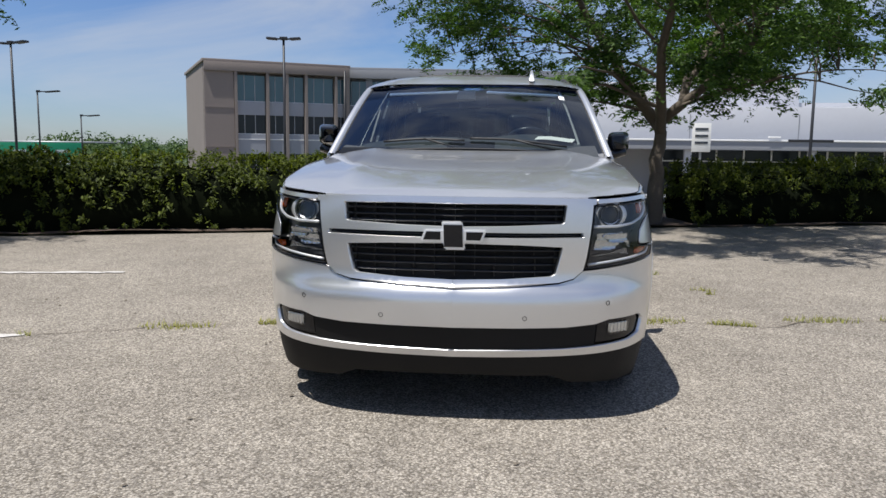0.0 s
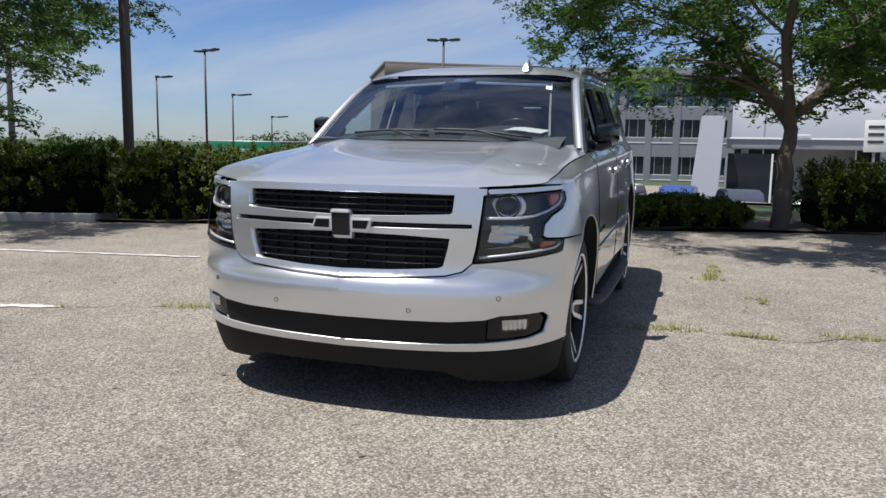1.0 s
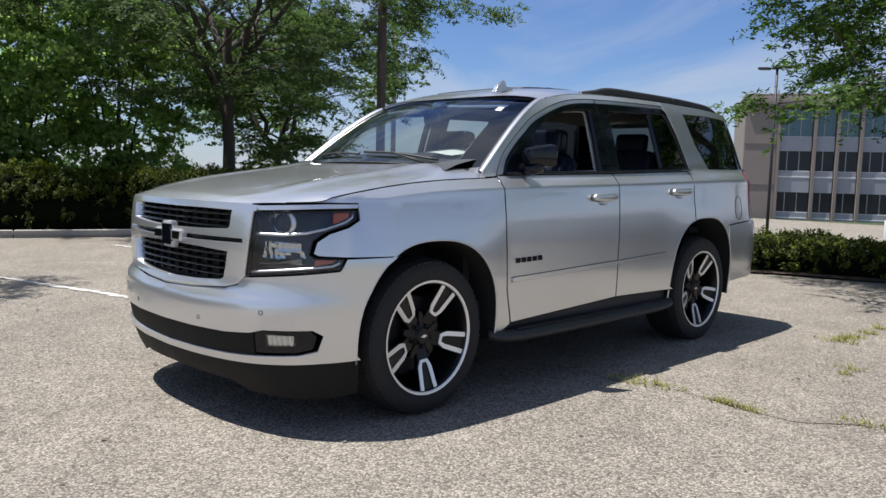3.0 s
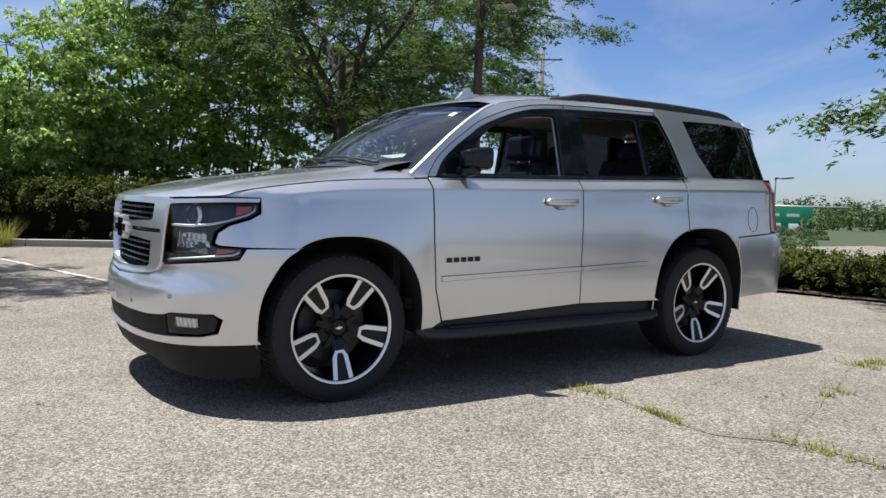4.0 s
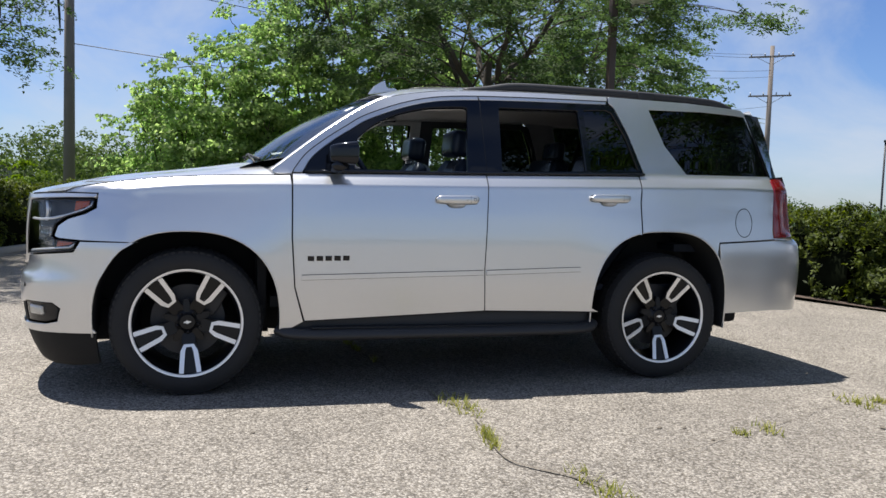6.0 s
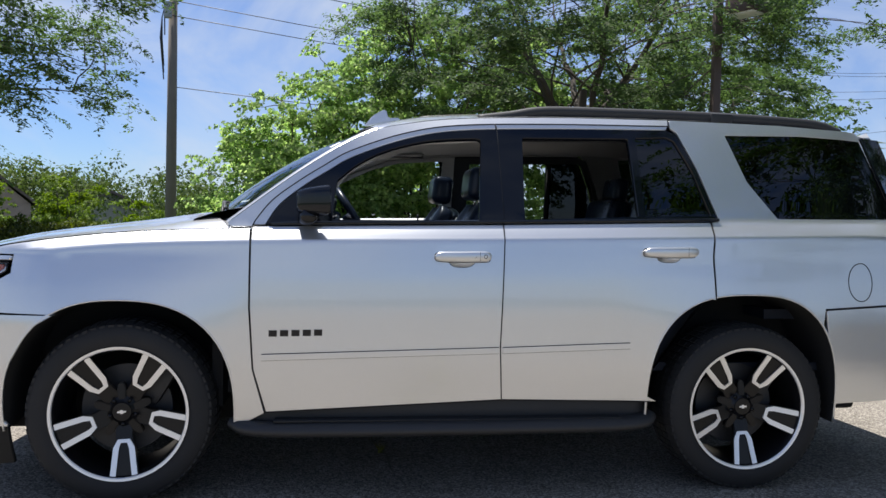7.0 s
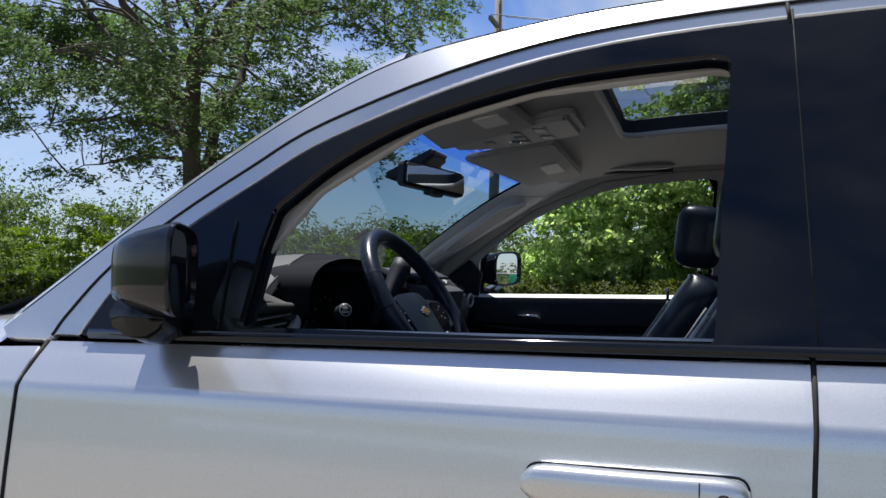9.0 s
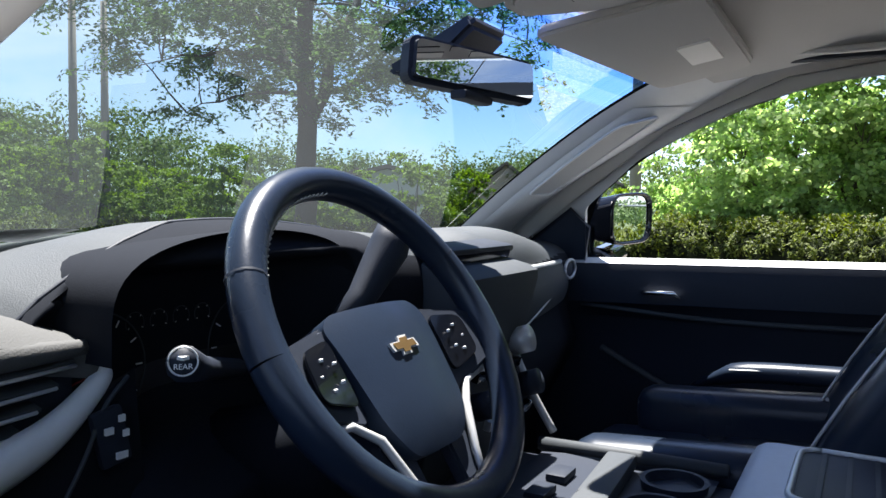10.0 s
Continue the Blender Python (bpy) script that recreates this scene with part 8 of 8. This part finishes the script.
def seat(x, y, label):
    th = thing("front_seat", "", "")
    th.parent = suv
    tagged(th, label)

    def cushion(name, c, size, rot, bev, m=LEATHER, lab=""):
        return box(name, c, size, m, th, bev, rot, lab, 4)
    cushion("seat_cushion", (x, y + 0.30, 0.925), (0.44, 0.52, 0.14), (4, 0, 0), 0.05)
    for s in (-1, 1):
        cushion("bolster", (x + s * 0.205, y + 0.335, 1.0), (0.10, 0.44, 0.16), (4, 0, 0), 0.045)
        tube("cushion_seam", [(x + s * 0.172, y + 0.12 + 0.36 * k / 6, 1.035 + 0.015 * k / 6) for k in range(7)], 0.003, STITCH, th, 5)
    FY = Curve([(0.98, 0.415), (1.06, 0.445), (1.12, 0.475), (1.2, 0.520), (1.3, 0.585), (1.36, 0.622), (1.40, 0.655)])

    def back(a, z):
        """Section of the backrest at height z: raised side bolsters, rounded shoulders."""
        top = max(0, (z - 1.33) / 0.075)
        hw = 0.255 - 0.055 * top ** 2
        c, s_ = math.cos(a), math.sin(a)
        u = math.copysign(abs(c) ** 0.55, c)
        side = min(1, max(0, (abs(u) - 0.50) / 0.3))
        side = side * side * (3 - 2 * side)
        d = 0.150 * (1 - 0.75 * min(top, 1.0) ** 2.5)
        f = FY(z) + 0.035 * (1 - side)
        yy = f + d * 0.5 * (1 - math.copysign(abs(s_) ** 0.6, s_)) if s_ > 0 else f + d * 0.5 * (1 + abs(s_) ** 0.6)
        return Vector((x + u * hw, y + yy, z))
    zs = [0.96, 1.0, 1.06, 1.12, 1.18, 1.24, 1.30, 1.34, 1.365, 1.385, 1.398, 1.404]
    bv = [back(2 * math.pi * k / 48, z) for z in zs for k in range(48)]
    bf = [(j * 48 + k, j * 48 + (k + 1) % 48, (j + 1) * 48 + (k + 1) % 48, (j + 1) * 48 + k) for j in range(len(zs) - 1) for k in range(48)]
    bf = [q[::-1] for q in bf] + [tuple(range(48 * (len(zs) - 1), 48 * len(zs)))[::-1]]
    mesh_ob("seat_back", bv, bf, LEATHER, th)
    for s in (-1, 1):
        tube("piping", [(x + s * 0.178, y + FY(1.0 + 0.055 * k) + 0.006, 1.0 + 0.055 * k) for k in range(7)], 0.003, STITCH, th, 5, "pale stitched piping")
    cushion("headrest", (x, y + 0.685, 1.507), (0.30, 0.125, 0.172), (-6, 0, 0), 0.048)
    for s in (-1, 1):
        tube("headrest_post", [(x + s * 0.06, y + 0.685, 1.37), (x + s * 0.06, y + 0.69, 1.47)], 0.007, CHROME, th, 8, "steel headrest post")
    box("seat_base", (x, y + 0.28, 0.74), (0.44, 0.46, 0.34), CABIN_BLACK, th, 0.02)
    return th


seat(-0.40, 0.895, "black leather passenger seat with pale piping")
seat(0.40, 0.99, "black leather driver seat with pale piping")
rs = thing("rear_bench", "", "")
rs.parent = suv
tagged(rs, "black leather second-row seats with headrests")
for x in (-0.42, 0.42):
    box("seat_cushion", (x, 2.32, 0.98), (0.54, 0.52, 0.16), LEATHER, rs, 0.05, (5, 0, 0), "", 3)
    box("seat_back", (x, 2.66, 1.22), (0.50, 0.15, 0.52), LEATHER, rs, 0.05, (-14, 0, 0), "", 3)
    box("headrest", (x, 2.75, 1.54), (0.27, 0.09, 0.16), LEATHER, rs, 0.04, (-8, 0, 0), "", 3)
box("seat_base", (0, 2.4, 0.76), (1.4, 0.55, 0.34), CABIN_BLACK, rs, 0.03)
tr3 = thing("third_row", "", "")
tr3.parent = suv
tagged(tr3, "black third-row seats")
for x in (-0.36, 0.36):
    box("seat_back", (x, 3.42, 1.22), (0.52, 0.14, 0.50), LEATHER, tr3, 0.05, (-12, 0, 0), "", 3)
    box("headrest", (x, 3.49, 1.52), (0.25, 0.08, 0.14), LEATHER, tr3, 0.04, (-8, 0, 0), "", 3)
box("cabin_carpet", (0, 2.0, 0.60), (1.66, 2.9, 0.04), CABIN_BLACK, suv)
box("cargo_floor", (0, 3.6, 0.86), (1.5, 0.9, 0.05), CABIN_BLACK, suv)

# door linings, pillars' linings, headliner
for sd in (1, -1):
    fdp = S(LINE_A[1:4] + [(0.66, 0.60), (1.66, 0.60), (1.70, 0.72), (1.713, 1.22)]) + S(belt_line(1.716, 0.60, 0.0))
    dl = panel("door_lining", fdp, CABIN_BLACK, suv, sd, off=-0.105, depth=-0.09, gap=0, step=0.08, label="black moulded door lining")
    p0 = [skin(sy(y), BELT(y) + (0.012 if sd > 0 else 0.036)) for y in [0.66 + 1.03 * k / 10 for k in range(11)]]
    tv2, tf2 = [], []
    for p in p0:
        tv2 += [Vector(((p.x - 0.030) * sd, p.y, p.z + 0.004)), Vector(((p.x - 0.055) * sd, p.y, p.z + 0.006)), Vector(((p.x - 0.085) * sd, p.y, p.z - 0.006)), Vector(((p.x - 0.100) * sd, p.y, p.z - 0.05)), Vector(((p.x - 0.095) * sd, p.y, p.z - 0.10))]
    for k in range(10):
        for j in range(4):
            tf2.append((5 * k + j, 5 * k + j + 1, 5 * k + j + 6, 5 * k + j + 5))
    mesh_ob("door_top_pad", tv2, [q for q in tf2 if q[0] % 5 > 1], CABIN_BLACK, dl)
    mesh_ob("door_top_edge", [p + Vector((0, 0, 0.001)) for p in tv2], [q for q in tf2 if q[0] % 5 < 2], PILLAR_GREY, dl, "pale narrow door top edge")
    rdp = S([(1.74, 0.62), (2.45, 0.62), (2.62, 0.86), (2.74, 1.0), (2.742, 1.16)]) + S(belt_line(2.76, 1.74, 0.0))
    dr2 = panel("rear_door_lining", rdp, CABIN_BLACK, suv, sd, off=-0.10, depth=-0.09, gap=0, step=0.09, label="black rear door lining")
    p0 = [skin(sy(y), BELT(y) + 0.012) for y in [1.76 + 1.0 * k / 8 for k in range(9)]]
    tv2, tf2 = [], []
    for p in p0:
        tv2 += [Vector(((p.x - 0.030) * sd, p.y, p.z + 0.004)), Vector(((p.x - 0.085) * sd, p.y, p.z)), Vector(((p.x - 0.10) * sd, p.y, p.z - 0.08))]
    for k in range(8):
        for j in range(2):
            tf2.append((3 * k + j, 3 * k + j + 1, 3 * k + j + 4, 3 * k + j + 3))
    mesh_ob("door_top_pad", tv2, tf2, CABIN_BLACK, dr2)
    # armrest, handle, crease of the door lining
    ax = 0.765 * sd
    tube("door_armrest", spline([(0.80 * sd, 1.08, 1.03), (ax, 1.145, 1.066), (0.748 * sd, 1.21, 1.088), (0.748 * sd, 1.40, 1.098), (0.76 * sd, 1.58, 1.098)], 5), [0.012 + 0.020 * min(1, k / 8) for k in range(21)], LEATHER, dl, 12, "padded armrest with pale stitching", flat=0.7)
    tube("armrest_stitch", [(0.719 * sd, 1.17 + 0.36 * k / 8, 1.094 + 0.010 * min(1, k / 3)) for k in range(9)], 0.002, STITCH, dl, 4)
    tube("pull_handle", [(0.815 * sd, 0.955, 1.238), (0.795 * sd, 0.965, 1.240), (0.795 * sd, 1.03, 1.243), (0.800 * sd, 1.045, 1.232)], [0.006, 0.006, 0.0055, 0.004], CHROME, dl, 8, "chrome inner door handle")
    tube("handle_bezel", [(0.818 * sd, 0.99 + 0.075 * math.cos(a), 1.236 + 0.024 * math.sin(a)) for a in [2 * math.pi * k / 28 for k in range(29)]], 0.0035, CABIN_BLACK, dl, 6)
    tube("lining_crease", spline([(0.825 * sd, 0.80, 1.20), (0.818 * sd, 1.1, 1.185), (0.815 * sd, 1.4, 1.19), (0.82 * sd, 1.66, 1.20)], 5), 0.006, DASH, dl, 6)
    tube("lining_crease", spline([(0.80 * sd, 0.86, 1.10), (0.80 * sd, 1.02, 1.02), (0.79 * sd, 1.2, 0.94), (0.79 * sd, 1.5, 0.92)], 5), 0.009, DASH, dl, 6)
    if sd < 0:
        tube("lock_pin", [(0.80 * sd, 1.48, BELT(1.48) + 0.02), (0.80 * sd, 1.48, BELT(1.48) + 0.07)], 0.005, CABIN_BLACK, dl, 8)
    # linings of the pillars and cant rail
    dzp = 0.0 if sd > 0 else 0.022
    hole_f = rounded(S([(0.80, 1.28), (0.812, 1.455), (0.95, 1.572)] if sd < 0 else [(0.885, 1.286), (0.897, 1.42), (0.98, 1.535)]) + S([(1.155, 1.648 + dzp), (1.33, 1.697 + dzp), (1.60, 1.720 + dzp), (1.634, 1.714 + dzp), (1.616, 1.30)]), 0.012)
    hole_r = rounded(S([(1.812, 1.308), (1.816, 1.732), (2.37, 1.748), (2.60, 1.755), (2.70, 1.60), (2.785, 1.345)]), 0.014)
    panel("pillar_lining", S([(0.62, 1.272), (0.66, 1.36 + dzp), (0.78, 1.45 + dzp), (0.90, 1.532 + dzp), (1.013, 1.612 + dzp), (1.264, 1.712 + dzp), (1.522, 1.765), (1.712, 1.774)] + belt_line(1.712, 0.62, 0.0)), LINER_HARD, suv, sd, [hole_f], off=-0.052, depth=0.016, step=0.07, gap=0, label="grey pillar and window lining")
    panel("rear_pillar_lining", S([(1.714, 1.774), (1.973, 1.786), (2.575, 1.80), (2.64, 1.775), (2.73, 1.592), (2.82, 1.336)] + belt_line(2.80, 1.714, 0.0)), TRIM_CHARCOAL, suv, sd, [hole_r], off=-0.052, depth=0.016, step=0.07, gap=0, label="charcoal rear pillar and window lining")
    panel("pillar_fill", S([(p[0], p[1] - 0.004) for p in spline([(0.50, 1.30)] + EDGE_SIDE[1:10], 4)] + BLACK[::-1]), LINER_HARD, suv, sd, off=-0.030, depth=0.006, step=0.07, gap=0)

    def al_pt(t, w_, lift=0.0, sd=sd):
        """Windscreen pillar lining: t up the pillar, w_ from the door side to the glass."""
        y = 0.50 + 0.62 * t
        q = skin(sy(y + 0.10), 1.372 + 0.36 * t ** 0.85)
        p = Vector(((q.x - 0.06) * sd, q.y, q.z)).lerp(ws_pt(0.82 * sd, 0.06 + 0.92 * t, 0.05, 0.018), w_)
        k = (0.020 + lift) * math.sin(math.pi * w_) ** 0.7 if lift == 0 else 0.020 * math.sin(math.pi * w_) ** 0.7 + lift
        return p + Vector((-sd * 0.7, 0.7, 0)) * k
    al_v, al_f = grid_data(lambda a, b: al_pt(b, a), 9, 24)
    al = mesh_ob("a_pillar_lining", al_v, al_f, PILLAR_GREY, suv, "grey windscreen pillar lining")
    # black sail behind the door mirror, and the grab panel on the passenger's pillar
    panel("sail_trim", S([(0.57, 1.272), (0.64, 1.36), (0.775, 1.458), (0.822, 1.41), (0.792, 1.276)] if sd < 0 else [(0.57, 1.272), (0.64, 1.36), (0.79, 1.465), (0.912, 1.487), (0.888, 1.276)]), CABIN_BLACK, suv, sd, off=-0.066 if sd < 0 else -0.042, depth=0.012 if sd < 0 else 0.034, gap=0, label="black triangular sail trim")
    if sd < 0:
        foot_v, foot_f = grid_data(lambda a, b: al_pt(0.16 + 0.62 * b, 0.04 + 0.72 * a, 0.004 + 0.022 * (math.sin(math.pi * a) * math.sin(math.pi * b)) ** 0.5), 9, 14)
        gp = mesh_ob("pillar_grab", foot_v, foot_f, PILLAR_GREY, al, "grey pillar grab handle panel")
        slot = rounded([(0.27, 0.24), (0.33, 0.62), (0.68, 0.66), (0.72, 0.34)], 0.05)
        sv = [al_pt(p[0], p[1], 0.030) for p in resample(slot, 0.04)]
        # flat slot face; the hollow's shade is painted as a darker pillar grey
        mesh_ob("grab_slot", sv, [tuple(range(len(sv)))], PILLAR_SHADE, gp)
        tube("slot_rim", sv + sv[:1], 0.0035, PILLAR_GREY, gp, 6)
    gh = tube("grab_handle", spline([(0.672 * sd, 1.245, 1.762), (0.650 * sd, 1.27, 1.752), (0.645 * sd, 1.37, 1.748), (0.650 * sd, 1.47, 1.752), (0.672 * sd, 1.495, 1.762)], 5), 0.010, LINER_HARD, suv, 10, "grey roof grab handle", flat=0.8)
    box("handle_recess", (0.676 * sd, 1.37, 1.752), (0.012, 0.25, 0.04), CABIN_BLACK, gh, 0.004, rot=(0, 22 * sd, 0))
    # sun visor
    vz = rounded([(0.09, 0.955), (0.60, 1.03), (0.595, 1.215), (0.12, 1.205)], 0.03)

    def vis(u, v, w, sd=sd):
        return Vector((u * sd, v, 1.736 + (v - 1.149) * 0.19 + w - 0.03 * (u / 0.6) ** 2))
    vs_ = extrude_poly("sun_visor", vz, vis, 0.018, LINER, suv, "grey cloth sun visor with a pale label", bevel=0.005)
    lx = 0.326 if sd > 0 else 0.402
    extrude_poly("visor_label", [(lx - 0.06, 1.120), (lx + 0.06, 1.124), (lx + 0.06, 1.178), (lx - 0.06, 1.174)], lambda u, v, w: vis(u, v, w - 0.0085), 0.006, LABEL, vs_)
# headliner with the sunroof's opening
hl_o = [(x, y) for x, y in ((-0.66, 1.05), (-0.60, 1.05), (-0.3, 1.0), (0, 0.985), (0.3, 1.0), (0.60, 1.05), (0.66, 1.05), (0.685, 1.2), (0.69, 1.5), (0.70, 2.2), (0.695, 3.0), (0.66, 3.65), (-0.66, 3.65), (-0.695, 3.0), (-0.70, 2.2), (-0.69, 1.5), (-0.685, 1.2))]
sr_i = rounded([(-0.37, 1.36), (0.37, 1.36), (0.37, 1.86), (-0.37, 1.86)], 0.06)
h3, ht3 = fill2d(resample(hl_o, 0.08), [resample(sr_i, 0.04)], 0.10)


def liner_z(x, y):
    return roof_at(x, max(min(y, 3.7), 1.13)).z - 0.052 - 0.02 * abs(x / 0.7) ** 6


mesh_ob("headliner", [Vector((x, y, liner_z(x, y))) for x, y in h3], [f[::-1] for f in ht3], LINER, suv, "grey cloth headliner with sunroof opening")
wv, wf_ = [], []
lp = resample(sr_i, 0.04)
for p in lp:
    wv += [Vector((p.x, p.y, liner_z(p.x, p.y))), Vector((p.x, p.y, roof_at(p.x, p.y).z - 0.008))]
wf_ = [(2 * k, 2 * k + 1, 2 * ((k + 1) % len(lp)) + 1, 2 * ((k + 1) % len(lp))) for k in range(len(lp))]
mesh_ob("sunroof_well", wv, wf_, CABIN_BLACK, suv, "black sunroof frame")
tube("well_edge", [Vector((p.x, p.y, liner_z(p.x, p.y) - 0.002)) for p in lp] + [Vector((lp[0].x, lp[0].y, liner_z(lp[0].x, lp[0].y) - 0.002))], 0.010, LINER_HARD, suv, 6)
# overhead console
oc = rounded([(-0.05, 0.965), (0.05, 0.965), (0.115, 1.07), (0.122, 1.29), (-0.122, 1.29), (-0.115, 1.07)], 0.035)
och = extrude_poly("overhead_console", oc, lambda u, v, w: Vector((u, v, 1.712 + (v - 0.93) * 0.15 + w * min(1, 0.35 + (v - 0.96) * 6))), 0.04, LINER_HARD, suv, "grey overhead console with switches", bevel=0.014)
for x, y, w_, h_ in ((0.05, 1.20, 0.05, 0.03), (-0.05, 1.20, 0.05, 0.03), (0.06, 1.14, 0.04, 0.025), (0.0, 1.14, 0.04, 0.025), (-0.06, 1.14, 0.04, 0.025), (0.0, 1.06, 0.04, 0.022)):
    box("roof_switch", (x, y, 1.711 + (y - 0.93) * 0.15), (w_, h_, 0.006), LABEL if y > 1.19 else LINER_HARD, och, 0.002)
    tube("switch_outline", [(x - w_ / 2, y - h_ / 2, 1.709 + (y - 0.93) * 0.15), (x + w_ / 2, y - h_ / 2, 1.709 + (y - 0.93) * 0.15), (x + w_ / 2, y + h_ / 2, 1.709 + (y - 0.93) * 0.15)], 0.0012, CABIN_BLACK, och, 4)
lathe("reading_lamp", [(0.0, -0.004), (0.014, -0.004), (0.018, 0.0), (0.018, 0.006)], (-0.04, 1.115, 1.738), CHROME, och, 20, axis="z")
# rear-view mirror with its sensor pod
rm = thing("rear_view_mirror", "", "")
rm.parent = suv
tagged(rm, "black interior mirror on a dark windscreen pod")
MM = look((0.020, 0.922, 1.637), (0.720, 2.32, 1.752)) @ pose(0, 0, 0, 0, 180, 4)
mo = rounded([(-0.113, -0.033), (0.113, -0.033), (0.110, 0.033), (-0.110, 0.033)], 0.016)
extrude_poly("mirror_case", mo, lambda u, v, w: MM @ Vector((u, v, -0.004 - w)), 0.035, CABIN_BLACK, rm, bevel=0.007)
extrude_poly("mirror_glass", [tuple(p) for p in offset_poly(mo, 0.007)], lambda u, v, w: MM @ Vector((u, v, -0.0035 + w)), 0.002, MIRROR, rm, "interior mirror glass")
box("button_bar", tuple(MM @ Vector((0, -0.039, -0.014))), (0.09, 0.026, 0.014), CABIN_BLACK, rm, 0.005)
extrude_poly("sensor_pod", [(0.765, 1.650), (0.905, 1.722), (0.914, 1.702), (0.880, 1.672), (0.812, 1.634), (0.785, 1.634)], lambda u, v, w: Vector((-0.10 + w * (1 - 1.2 * abs(u - 0.80)), u, v)), 0.135, CABIN_BLACK, rm, "black sensor pod", bevel=0.008)
tube("mirror_stem", [(-0.03, 0.85, 1.69), (0.004, 0.885, 1.645)], 0.012, CABIN_BLACK, rm, 8)
# papers and sticker on the screen
pp = thing("dash_paper", "white paper sheet lying on the dashboard", "paper")
sheet("sheet", lambda a, b: Vector((0.40 + 0.24 * a + 0.03 * b, 0.46 + 0.16 * b, dash_pt((0.40 + 0.24 * a + 0.80) / 1.6, 0.16).z + 0.008 + 0.004 * math.sin(5 * a) + 0.022 * b)), 9, 6, PAPER, pp)
sheet("sticker", lambda a, b: ws_pt(0.785 + 0.05 * a, 0.755 + 0.06 * b, 0.05, -0.002), 3, 3, PAPER, ws, "small white windscreen sticker")
